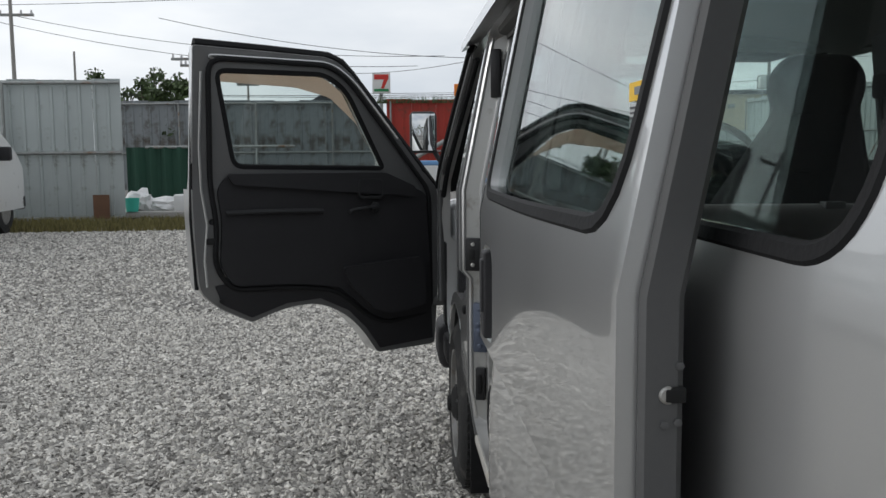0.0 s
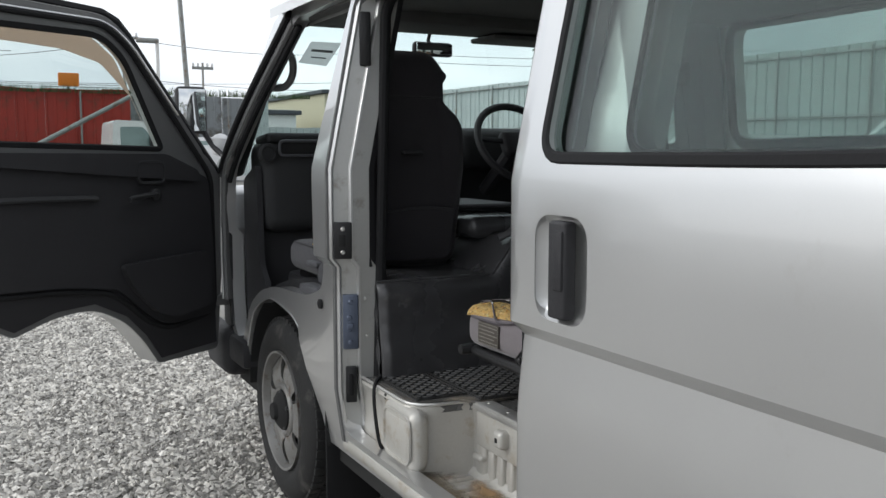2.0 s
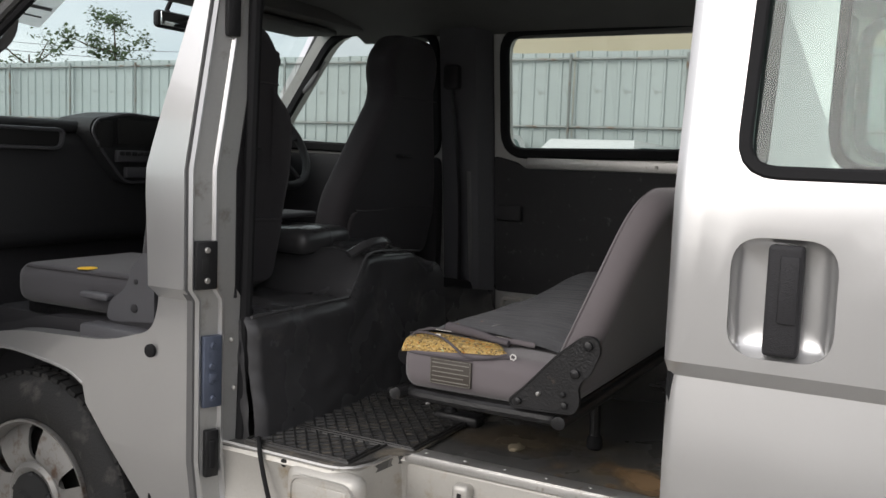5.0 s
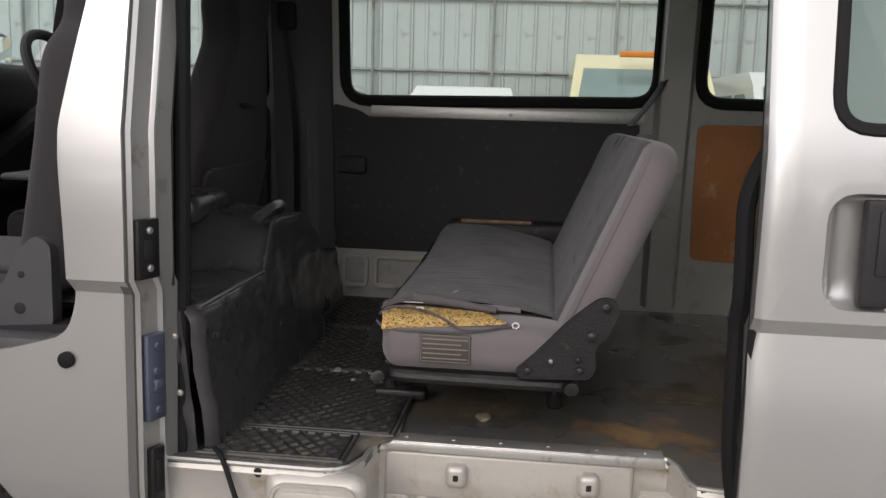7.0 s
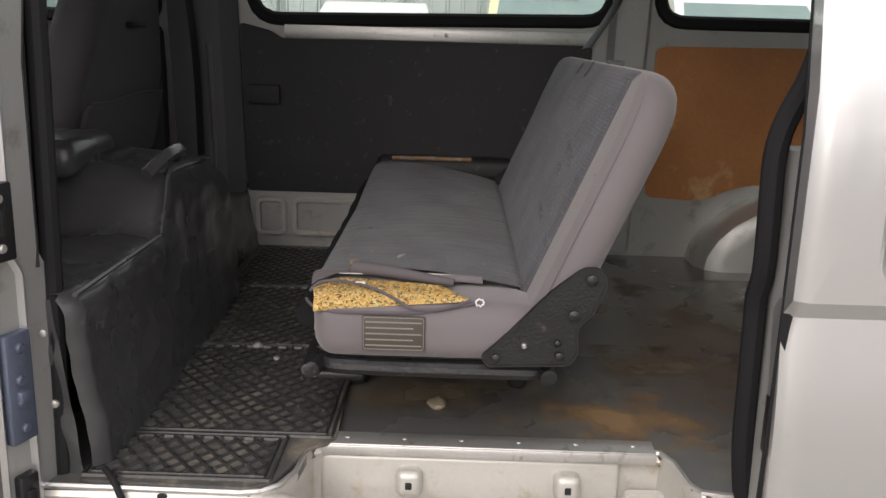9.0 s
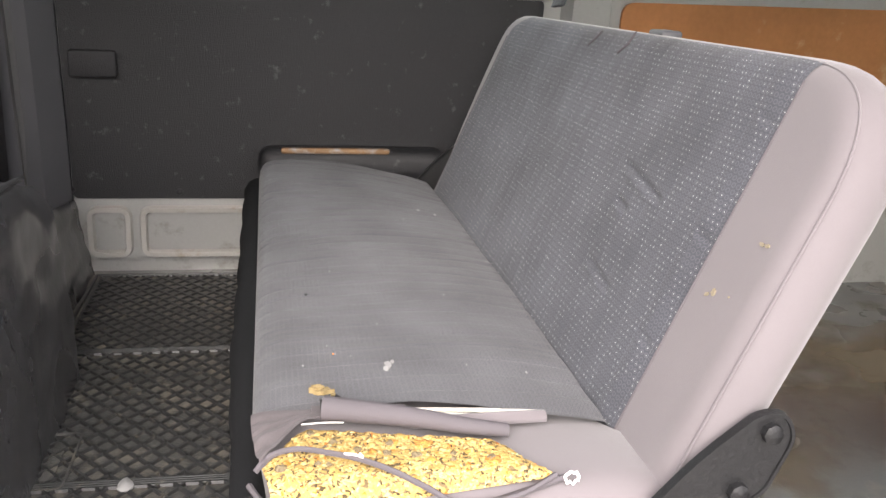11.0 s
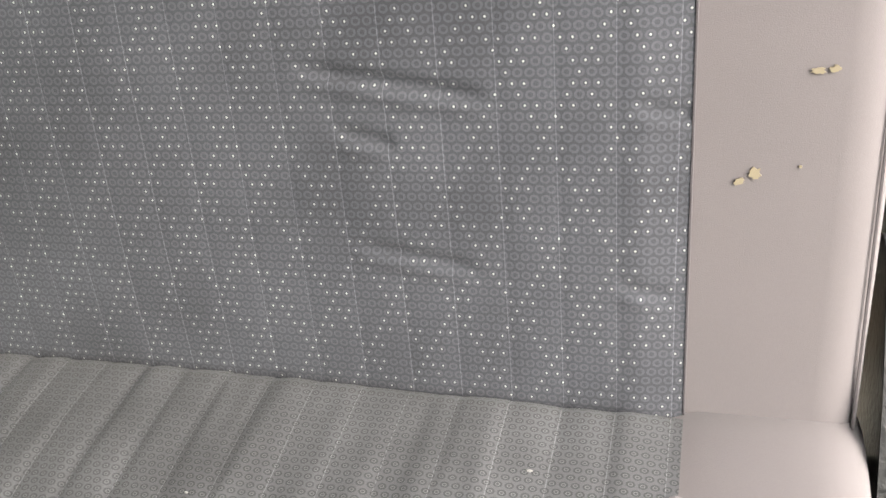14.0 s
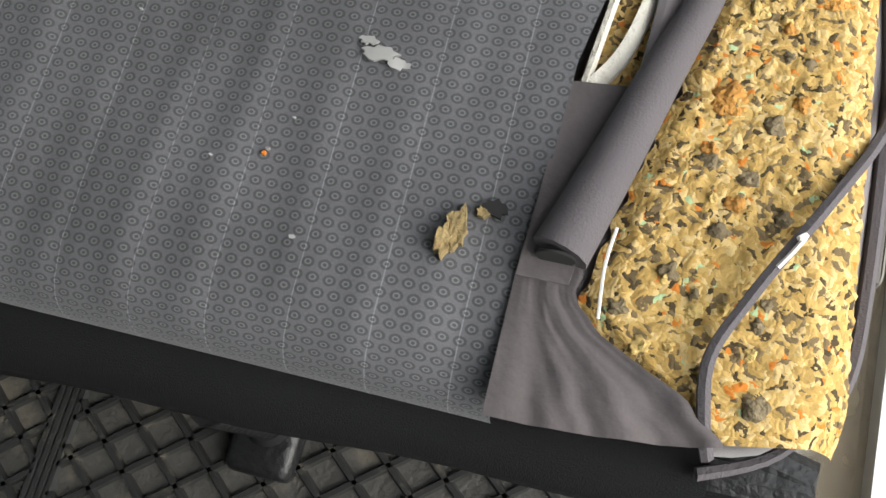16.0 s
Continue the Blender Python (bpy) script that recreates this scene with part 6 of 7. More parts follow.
part("cushion_fabric", grid(240, 50, seat_top), WORNCLOTH, bench, "grey woven cloth with worn rings and stitched channels", sharp=2)
front_roll = tube([(0.250 + k * 0.032, -0.2795 + 0.0012 * math.sin(k * 1.3), 0.782 - 0.0012 * k) for k in range(11)], 0.018, 14, taper=1.72)
front_roll = tube([(0.570 + k * 0.040, -0.2795 + 0.0015 * math.sin(k * 1.7), 0.770 + 0.5 * hump(0.57 + k * 0.04)) for k in range(21)], 0.031, 14, front_roll)
part("front_roll", front_roll, ROLLCLOTH, bench, "dark cloth front roll, blackened for the shadow on it")
BU, BB = Vector((0, -0.390, 0.9208)), Vector((0, -0.9208, -0.390))


def on_back(x, h, t):
    """A place on the back: h up its slope, t behind its face."""
    return Vector((x, -0.606, 0.800)) + h * BU + t * BB


b_shape = rounded([(0.208, -0.045), (1.275, -0.045), (1.325, 0.20), (1.330, 0.383), (0.204, 0.392)], [0.03, 0.03, 0.1, 0.15, 0.12], 10)
part("backrest_cover", pillow(b_shape, lambda u, v, t: on_back(u, v, t), 0.066, 0.030, 5), PLAIN, bench, "plain mauve-grey cloth sides")


def back_cloth(s, t):
    x = SEAM0 + s * (BACK_SEAM - SEAM0)
    top, r = 0.392 - 0.009 * (x - 0.204) / 1.126, 0.030
    top -= 0.15 - math.sqrt(0.0225 - max(0.0, x - 1.180) ** 2)
    L = -0.005 + t * (top - r + 0.030)
    a = max(0.0, L - (top - r)) / r
    h, turn = (min(L, top - r) + r * math.sin(a), r * (1 - math.cos(a)))
    ch = (x / 0.0335) % 1.0 - 0.5
    out = 0.006 * math.sin(math.pi * min(1, max(0, s))) * math.sin(math.pi * t) + 0.0055 + 0.0018 * noise.noise((x * 8, t * 5, 7.0)) - 0.0006 * math.exp(-(ch / 0.07) ** 2)
    for cx, ch_, ln, dp in ((0.482, 0.222, 0.058, 1.0), (0.322, 0.203, 0.020, 0.8), (0.475, 0.112, 0.04, 0.7), (0.500, 0.189, 0.018, 0.8), (0.33, 0.322, 0.014, 0.6), (0.335, 0.095, 0.016, 0.6)):
        dx, dh = abs(x - cx) / ln, (h - ch_ + 0.16 * (cx - x)) / 0.0040
        if dx < 1 and abs(dh) < 4:
            out -= 0.0048 * dp * (1 - dx ** 4) * (math.exp(-dh * dh) - 0.45 * math.exp(-(dh + 2.2) ** 2))
    p = on_back(x, h, -out * min(1.0, 0.2 + 30 * (x - SEAM0), 0.2 + 30 * (BACK_SEAM - x)) * math.cos(a) + turn)
    return (*p, x, L)


part("backrest_fabric", grid(260, 130, back_cloth), CLOTH, bench, "grey woven cloth with rings and pale dots", sharp=2)
pipe = rounded([(0.2125, -0.005), (0.2125, 0.3830), (1.17, 0.3755)], [0.0, 0.112, 0.0], 12)
part("piping", tube([on_back(u, v, 0.0085) for u, v in pipe], 0.0012, 6), PLAIN, bench, "piped edge seam")
for x, top in ((SEAM0, 0.362), (BACK_SEAM, 0.332)):
    part("seam", tube([on_back(x, h, -0.0012) for h in (0.0, 0.1, 0.2, 0.3, top)], 0.0009, 5), PIPING, bench)
part("release_handle", block(0.672, 0.716, -0.802, -0.774, 1.138, 1.1535, 0.004, 3), GREYPLASTIC, bench, "grey release handle on the back")
# hinge brackets
for xb, sgn in ((0.200, -1), (1.392, 1)):
    br = rounded([(-0.548, 0.731), (-0.668, 0.736), (-0.679, 0.756), (-0.674, 0.785), (-0.682, 0.802), (-0.695, 0.812), (-0.714, 0.858), (-0.704, 0.880), (-0.680, 0.880), (-0.633, 0.842), (-0.573, 0.775), (-0.540, 0.744)], [0.008, 0.015, 0.012, 0.015, 0.012, 0.015, 0.02, 0.012, 0.012, 0.05, 0.05, 0.01])
    brk = part("hinge_bracket", panel([br], lambda u, z, s: (xb + sgn * 0.006 * s, u, z)), BLACKMETAL, bench, "black steel hinge bracket with bolts")
    part("bracket_flange", strip(br, lambda u, z, s: (xb + s, u, z), 0.005, 0.008 if sgn < 0 else -0.008), BLACKMETAL, brk)
    for y, z, r in ((-0.560, 0.745, 0.0068), (-0.651, 0.750, 0.0068), (-0.691, 0.865, 0.0088), (-0.669, 0.812, 0.0088), (-0.648, 0.770, 0.005), (-0.600, 0.765, 0.004)):
        part("bolt", lathe([(r, 0), (r, sgn * 0.009), (r * 0.5, sgn * 0.011)], (xb + sgn * 0.004, y, z), "x", 8), STEEL if r < 0.005 else BLACKMETAL, brk)
# tube frame and legs
fr = smooth_path([(1.36, -0.29, 0.716), (0.29, -0.287, 0.716), (0.232, -0.306, 0.716), (0.216, -0.36, 0.7155), (0.214, -0.58, 0.7155), (0.228, -0.627, 0.714), (0.30, -0.642, 0.712), (1.36, -0.642, 0.712)])
part("frame_tube", tube(fr, 0.0125, 10), BLACKMETAL, bench, "black steel tube frame")
part("seat_pan", block(0.26, 1.36, -0.64, -0.285, 0.712, 0.730, 0.006), BLACKMETAL, bench)
for x in (0.487, 1.20):
    for y in (-0.262, -0.612):
        leg = part("leg", tube(smooth_path([(x, y, 0.705), (x, y - 0.003, 0.64), (x, y - 0.004, 0.592)]), 0.012, 10), BLACKMETAL, bench)
        part("foot", lathe([(0.001, 0.030), (0.013, 0.030), (0.017, 0.022), (0.018, 0.006), (0.014, 0.0), (0.001, 0.0)], (x, y - 0.004, 0.582), "z", 16), RUBBER, leg)
    part("floor_latch", block(x - 0.022, x + 0.022, -0.345, -0.232, 0.5815, 0.606, 0.007, 3), BLACKMETAL, bench, "black floor latch under the bench")
part("label_plate", block(0.1985, 0.2045, -0.457, -0.366, 0.748, 0.800, 0.002), LABELBROWN, bench, "dark brown printed care label")


# torn end: foam, rolled cover, cords, slit
def foam_edge(y):
    pts = ((-0.545, 0.245), (-0.505, 0.256), (-0.488, 0.271), (-0.475, 0.279), (-0.417, 0.292), (-0.351, 0.307), (-0.322, 0.311), (-0.312, 0.299), (-0.299, 0.276), (-0.284, 0.256), (-0.275, 0.248))
    for (a, xa), (b, xb) in zip(pts, pts[1:]):
        if a <= y <= b:
            return xa + (xb - xa) * (y - a) / (b - a)
    return pts[0][1] if y < -0.5 else pts[-1][1]


def torn_foam(s, t):
    rear = -0.490 - 0.034 * t + 0.004 * noise.noise((t * 9, 0, 2.0))
    y = rear + s * (-0.279 - rear)
    xi = foam_edge(y) + 0.004 * noise.noise((y * 120, 0, 3))
    rough = 0.0013 * noise.noise((y * 190, t * 26, 5)) + 0.0010 * noise.noise((y * 420, t * 60, 9)) + 0.001
    rim = min(1.0, 12 * s, 12 * (1 - s), 10 * t, 14 * (1 - t))
    k = 0.0015 + (0.003 + rough) * rim
    flat = max(0.001, xi - 0.236)
    turn = radians(34 + 46 * s)
    L = t * (flat + 0.027 * turn)
    if L < flat:
        return (xi - L, y, 0.822 + k)
    b = (L - flat) / 0.027
    return (0.236 - (0.026 + k) * math.sin(b), y, 0.796 + (0.026 + k) * math.cos(b))


part("torn_foam", tucked(grid(110, 60, torn_foam)), FOAM, bench, "exposed yellow crumb foam", sharp=2)
roll = smooth_path([(0.2805, -0.497, 0.830), (0.2865, -0.462, 0.833), (0.2975, -0.424, 0.836), (0.309, -0.382, 0.838), (0.3215, -0.340, 0.838)])
part("rolled_cover", tube(roll, 0.006, 12, taper=1.9), PIPING, bench, "torn cloth rolled into a tube")
part("roll_mouth", lathe([(0.0075, 0.0), (0.008, -0.001), (0.001, -0.004)], (0.3225, -0.3375, 0.838), "y", 12), DARKWELL, bench)
slit = [(0.3135, -0.534), (0.321, -0.478), (0.331, -0.412), (0.306, -0.412), (0.303, -0.46), (0.306, -0.505)]
part("slit_foam", panel([slit], lambda u, v, s: (u, v, 0.8255 + 0.001 * s)), FOAM, bench)
part("slit_felt", tube(smooth_path([(0.3135, -0.534, 0.829), (0.3205, -0.478, 0.830), (0.3275, -0.412, 0.830)]), 0.0022, 6), LINING, bench, "white felt edge of the torn cover")
part("slit_felt", tube(smooth_path([(0.3085, -0.500, 0.828), (0.3075, -0.465, 0.830), (0.314, -0.432, 0.830), (0.324, -0.414, 0.829)]), 0.0042, 6, flat=0.4), LINING, bench)
part("slit_fold", tube(smooth_path([(0.3115, -0.540, 0.826), (0.3040, -0.505, 0.830), (0.3010, -0.46, 0.831), (0.303, -0.415, 0.830)]), 0.006, 8, flat=0.6), PLAIN, bench)
part("lap_patch", panel([[(0.3325, -0.413), (0.306, -0.415), (0.316, -0.330), (0.336, -0.330)]], lambda u, v, s: (u, v, 0.8320 + 0.0015 * s)), TORN, bench)


def flap(s, t):
    """The torn corner of the cover, hanging in folds over the front edge."""
    y = -0.345 + t * 0.068
    edge = ((-0.345, 0.314), (-0.322, 0.311), (-0.307, 0.291), (-0.299, 0.274), (-0.281, 0.255), (-0.255, 0.236))
    xo = next(xa + (xb - xa) * (y - a) / (b - a) for (a, xa), (b, xb) in zip(edge, edge[1:]) if y <= b + 1e-6) + 0.0012 * math.sin(31 * t)
    x = 0.3365 + (xo - 0.3365) * s
    fold = (0.0042 * noise.noise((s * 6 + 0.9 * t, t * 1.2, 1.7)) + 0.0016 * noise.noise((s * 13 - t, t * 2, 5.0))) * min(1.0, 3 * s) * t + 0.0035 * s * (1 - t)
    drop = 0.030 * (1 - math.cos(min(1.57, max(0.0, (y + 0.292) / 0.031)))) if y > -0.292 else 0.0
    return (x, y, 0.8300 + fold - drop)


part("torn_flap", tucked(grid(40, 30, flap)), TORN, bench, "torn grey cloth corner in folds", sharp=2)
part("hem_cord", tucked(tube(smooth_path([(0.2185, -0.522, 0.822), (0.2065, -0.485, 0.812), (0.2050, -0.44, 0.810), (0.2130, -0.414, 0.821), (0.226, -0.388, 0.830), (0.2385, -0.364, 0.834), (0.252, -0.336, 0.834), (0.262, -0.311, 0.833), (0.260, -0.288, 0.829), (0.255, -0.274, 0.818)]), 0.0026, 6)), PIPING, bench, "loose grey piping cord")
part("hem_cord", tucked(tube(smooth_path([(0.220, -0.530, 0.818), (0.2065, -0.45, 0.805), (0.2045, -0.36, 0.803), (0.2085, -0.310, 0.802), (0.228, -0.279, 0.803), (0.256, -0.269, 0.805)]), 0.003, 6)), PIPING, bench)
ring_pts = [(0.2175, -0.535 + 0.006 * math.cos(a * math.tau / 14), 0.819 + 0.005 * math.sin(a * math.tau / 14) + 0.0015 * math.sin(3 * a)) for a in range(14)]
part("thread_ring", tube(ring_pts, 0.0014, 6, closed=True), THREAD, bench, "frayed white thread loop")
part("loose_thread", tube(smooth_path([(0.2445, -0.352, 0.8365), (0.2395, -0.360, 0.838), (0.2365, -0.366, 0.837), (0.2395, -0.3635, 0.839)]), 0.0010, 5), THREAD, bench)
part("loose_thread", tube(smooth_path([(0.303, -0.356, 0.833), (0.3045, -0.34, 0.833), (0.303, -0.320, 0.833)]), 0.0007, 5), THREAD, bench)


def blot(x, y, z, w, h, material, name, label="", seed=1, lift=0.0015, frame_of=None):
    """A thin ragged patch lying on a surface."""
    rnd = random.Random(seed)
    pts = []
    for k in range(18):
        a, r = k * math.tau / 18, rnd.uniform(0.6, 1.1)
        pts.append((w * r * math.cos(a), h * r * math.sin(a)))
    place = frame_of or (lambda u, v, s: (x + u, y + v, z + lift * (1 - s)))
    return part(name, panel([pts], place), material, bench, label)


def seat_blot(x, y, w, h, material, name, label="", seed=1, lift=0.0012):
    """A ragged patch lying on the cushion's top."""
    return blot(0, 0, 0, w, h, material, name, label, seed, frame_of=lambda u, v, q: on_seat(x + u, y + v, lift * (1 - q)))


seat_blot(0.411, -0.408, 0.0085, 0.0040, DUST, "pale_smear", "dried white smear on the cloth", 3)
seat_blot(0.402, -0.4055, 0.0050, 0.0028, DUST, "pale_smear", "", 5)
seat_blot(0.417, -0.4135, 0.0042, 0.0022, DUST, "pale_smear", "", 15)
seat_blot(0.3615, -0.342, 0.0050, 0.0105, TUFT, "foam_tuft", "frayed hole with foam poking out", 7, 0.004)
seat_blot(0.3655, -0.336, 0.0030, 0.0070, TUFT, "foam_tuft", "", 27, 0.006)
seat_blot(0.3500, -0.3535, 0.0068, 0.0042, DARKWELL, "burnt_edge", "", 8, 0.0015)
seat_blot(0.3535, -0.3505, 0.0028, 0.0026, TUFT, "foam_tuft", "", 28, 0.003)
for k, (x, y, w) in enumerate(((0.445, -0.359, 0.0012), (0.425, -0.326, 0.0016), (0.468, -0.352, 0.0010), (0.438, -0.374, 0.0008), (0.396, -0.546, 0.0018), (0.404, -0.486, 0.0012), (0.52, -0.41, 0.0009), (0.60, -0.50, 0.0012), (1.015, -0.536, 0.0040), (1.000, -0.561, 0.0035), (0.94, -0.50, 0.0015), (0.70, -0.37, 0.0011))):
    seat_blot(x, y, w, w * 0.55, DUST, "crumb", "", 40 + k, 0.0012)
seat_blot(0.446, -0.357, 0.0012, 0.0010, SIGNORANGE, "crumb", "", 9)
seat_blot(0.624, -0.337, 0.0030, 0.0016, DARKWELL, "burn_mark", "", 10)
# larger clumps among the crumbs
def clump(x, y, w, material, seed):
    bm = bmesh.new()
    bmesh.ops.create_icosphere(bm, subdivisions=3, radius=1.0)
    for v in bm.verts:
        k = 1 + 0.55 * noise.noise(v.co * 1.6 + Vector((seed, 0, 0))) + 0.25 * noise.noise(v.co * 4 + Vector((0, seed, 0)))
        v.co = Vector((x + v.co.x * w * k, y + v.co.y * w * k, 0.8262 + v.co.z * 0.0030 * k))
    part("foam_clump", bm, material, bench, sharp=2)


clump(0.270, -0.421, 0.0075, CLUMP_ORANGE, 1)
clump(0.238, -0.474, 0.0070, CLUMP_ORANGE, 2)
clump(0.252, -0.412, 0.0050, CLUMP_GREY, 3)
rnd = random.Random(77)
for k in range(34):
    y = rnd.uniform(-0.475, -0.30)
    x = rnd.uniform(0.240, max(0.245, foam_edge(y) - 0.012))
    clump(x, y, rnd.uniform(0.0022, 0.0046), (CLUMP_ORANGE, CLUMP_GREY, CLUMP_YELLOW)[(2, 1, 2, 1, 0)[k % 5]], 10 + k)
for sx, sh, sw_, shh, sd in ((0.250, 0.2235, 0.004, 0.002, 1), (0.242, 0.2245, 0.003, 0.002, 2), (0.278, 0.168, 0.0035, 0.004, 3), (0.286, 0.163, 0.003, 0.0025, 4), (0.255, 0.172, 0.001, 0.001, 6)):
    blot(0, 0, 0, sw_, shh, CREAMSPOT, "cream_stain", "", sd, frame_of=lambda u, v, s, sx=sx, sh=sh: on_back(sx + u, sh + v, -0.0012 + 0.001 * s))
for k in range(5):
    part("label_print", block(0.1970, 0.1988, -0.452 + (0.012 if k % 2 else 0), -0.371, 0.755 + k * 0.0088, 0.7568 + k * 0.0088), LABELPRINT, bench)
part("label_rule", strip(rounded([(-0.455, 0.750), (-0.368, 0.750), (-0.368, 0.798), (-0.455, 0.798)], 0.004), lambda u, z, s: (0.1982 + s, u, z), 0.0012, 0.0008), LABELPRINT, bench)
part("tear_mark", tube([on_back(0.798, 0.371, -0.0078), on_back(0.806, 0.361, -0.0085), on_back(0.822, 0.347, -0.0092)], 0.0012, 5), PIPING, bench)
part("tear_mark", tube([on_back(0.688, 0.378, -0.0072), on_back(0.692, 0.360, -0.0085), on_back(0.710, 0.346, -0.0092)], 0.0012, 5), PIPING, bench)
# small stones and dirt on the floor
for k, (x, y, r) in enumerate(((0.392, -0.476, 0.016), (0.62, -0.12, 0.010), (0.55, -0.17, 0.006))):
    bm = bmesh.new()
    bmesh.ops.create_icosphere(bm, subdivisions=2, radius=r)
    for v in bm.verts:
        v.co *= 1 + 0.4 * noise.noise(v.co * 90 + Vector((k, 0, 0)))
        v.co = Vector((x + v.co.x * 1.5, y + v.co.y, (0.594 if k else 0.584) + v.co.z * 0.5))
    solid("debris", bm, CREAMSPOT if k == 0 else DUST, "small pale lump of dirt on the floor", "debris", "floor dirt")
# raised maker's panel on the mat, without its lettering
part("mat_panel", strip(rounded([(0.62, -0.045), (0.76, -0.045), (0.76, 0.0), (0.62, 0.0)], 0.01), lambda u, v, s: (u, v, 0.5905 - s), 0.004, 0.003), MAT, mat_thing)
part("mat_panel_bars", block(0.64, 0.74, -0.03, -0.015, 0.589, 0.5925, 0.001), MAT, mat_thing)
# papers on the glass
tag = part("paper_tag", panel([[(0.208, 1.507), (0.238, 1.577), (0.352, 1.578), (0.314, 1.500)]], lambda u, z, s: (u, 1.250 - 0.75 * (z - 1.08) - 0.001 * s, z)), TAGPAPER, van, "white paper tag on the windscreen")
for k, (a, b) in enumerate(((0.245, 0.325), (0.250, 0.305))):
    z = 1.553 - k * 0.024
    part("print_bar", panel([[(a, z), (b, z - 0.002), (b, z - 0.010 + k * 0.004), (a, z - 0.008 + k * 0.004)]], lambda u, zz, s: (u, 1.248 - 0.75 * (zz - 1.08) - 0.001 * s, zz)), INK, tag)
part("window_sticker", block(DX + 0.0435, DX + 0.0445, -1.875, -1.800, 1.300, 1.316), YELLOW, slide_door, "yellow warning sticker inside the glass")
part("sticker_text", block(DX + 0.0435, DX + 0.0445, -1.868, -1.802, 1.272, 1.2985), PAPER, slide_door, "white printed notice inside the glass")
for k in range(5):
    part("print_bar", block(DX + 0.0425, DX + 0.0436, -1.848 if k < 4 else -1.83, -1.806, 1.2760 + k * 0.0044, 1.2777 + k * 0.0044), GREYPLASTIC, slide_door)
part("print_bar", block(DX + 0.0425, DX + 0.0436, -1.865, -1.852, 1.278, 1.292), GREYPLASTIC, slide_door)
part("print_bar", block(DX + 0.0425, DX + 0.0436, -1.855, -1.820, 1.305, 1.3115), INK, slide_door)
part("lid_handle", tube(smooth_path([(0.50, 0.04, 0.945), (0.56, 0.02, 0.972), (0.64, 0.02, 0.972), (0.70, 0.05, 0.948)]), 0.012, 8, flat=0.7), VINYL, cover_thing, "moulded black grip")
part("cover_hem", tube(smooth_path([(0.09, -0.036, 0.580), (0.30, -0.034, 0.580), (0.60, -0.026, 0.580), (0.93, -0.02, 0.580)]), 0.007, 6), VINYL, cover_thing)
for y, z in ((0.012, 0.80), (0.004, 0.70)):
    part("snap_button", lathe([(0.006, 0.0), (0.005, -0.003), (0.001, -0.004)], (0.084, y + 0.03, z), "x", 10), STEEL, cover_thing)
# ---- parked vehicles ----
def vehicle(name, label, at, turn, length, width, outline, windows, paint, screen, group="", tumble=0.13):
    """A parked vehicle, nose towards +y before the turn: a side outline, side windows and sloping screens."""
    root = thing(name, at, label, "vehicle", group)
    root.rotation_euler = (0, 0, radians(turn))
    bpy.context.view_layer.update()
    m = root.matrix_world.copy()
    w = width / 2
    bulge = lambda z: w - tumble * max(0.0, z - 0.85)

    def place(u, z, s):
        return ((-1 if s == 0 else 1) * bulge(z), u, z)

    body = part("body", moved(panel([rounded(outline, 0.07, 4)], place, (0.5, 0.85, 1.0, 1.2, 1.4, 1.6)), m), paint, root, sharp=0.5)
    for loop in windows:
        for sgn in (-1, 1):
            part("side_window", moved(panel([rounded(loop, 0.05)], lambda u, z, s: (sgn * (bulge(z) + 0.004 - 0.01 * s), u, z), (1.0, 1.2, 1.4)), m), DARKGLASS, body)
    for (y0, z0), (y1, z1) in screen:
        bm = bmesh.new()
        d = Vector((0, y1 - y0, z1 - z0)).normalized()
        n = Vector((0, d.z, -d.y)) * (0.008 if y0 > 0 else -0.008)
        pts = [(-bulge(z0) + 0.08, y0, z0), (bulge(z0) - 0.08, y0, z0), (bulge(z1) - 0.10, y1, z1), (-bulge(z1) + 0.10, y1, z1)]
        vs = [bm.verts.new(Vector(p) + n) for p in pts]
        vb = [bm.verts.new(Vector(p) - n) for p in pts]
        bm.faces.new(vs)
        bm.faces.new(vb[::-1])
        for k in range(4):
            bm.faces.new((vs[k], vs[(k + 1) % 4], vb[(k + 1) % 4], vb[k]))
        part("screen_glass", moved(bm, m), DARKGLASS, body)
    for y in (length / 2 - 0.75, -length / 2 + 0.75):
        for sgn in (-1, 1):
            x = sgn * (w - 0.10)
            wh = part("wheel", moved(lathe([(0.29, -0.09), (0.30, -0.05), (0.30, 0.05), (0.29, 0.09), (0.19, 0.10), (0.18, 0.08)], (x, y, 0.30), "x", 24), m), TYRE, root)
            part("rim", moved(lathe([(0.185, -0.085), (0.16, -0.10), (0.05, -0.09), (0.001, -0.095)] if sgn < 0 else [(0.185, 0.085), (0.16, 0.10), (0.05, 0.09), (0.001, 0.095)], (x, y, 0.30), "x", 20), m), RIM, wh)
    for sgn in (-1, 1):
        part("mirror", moved(block(sgn * (w + 0.08) - 0.09, sgn * (w + 0.08) + 0.09, length / 2 - 1.0, length / 2 - 0.9, 0.95, 1.13, 0.03), m), TRIM, root)
        part("headlight", moved(block(sgn * (w - 0.25) - 0.13, sgn * (w - 0.25) + 0.13, length / 2 - 0.06, length / 2 + 0.01, 0.62, 0.76, 0.02), m), WHITEPLASTIC, root)
    part("bumper", moved(block(-w, w, length / 2 - 0.12, length / 2 + 0.05, 0.28, 0.5, 0.04), m), TRIM, root)
    return root


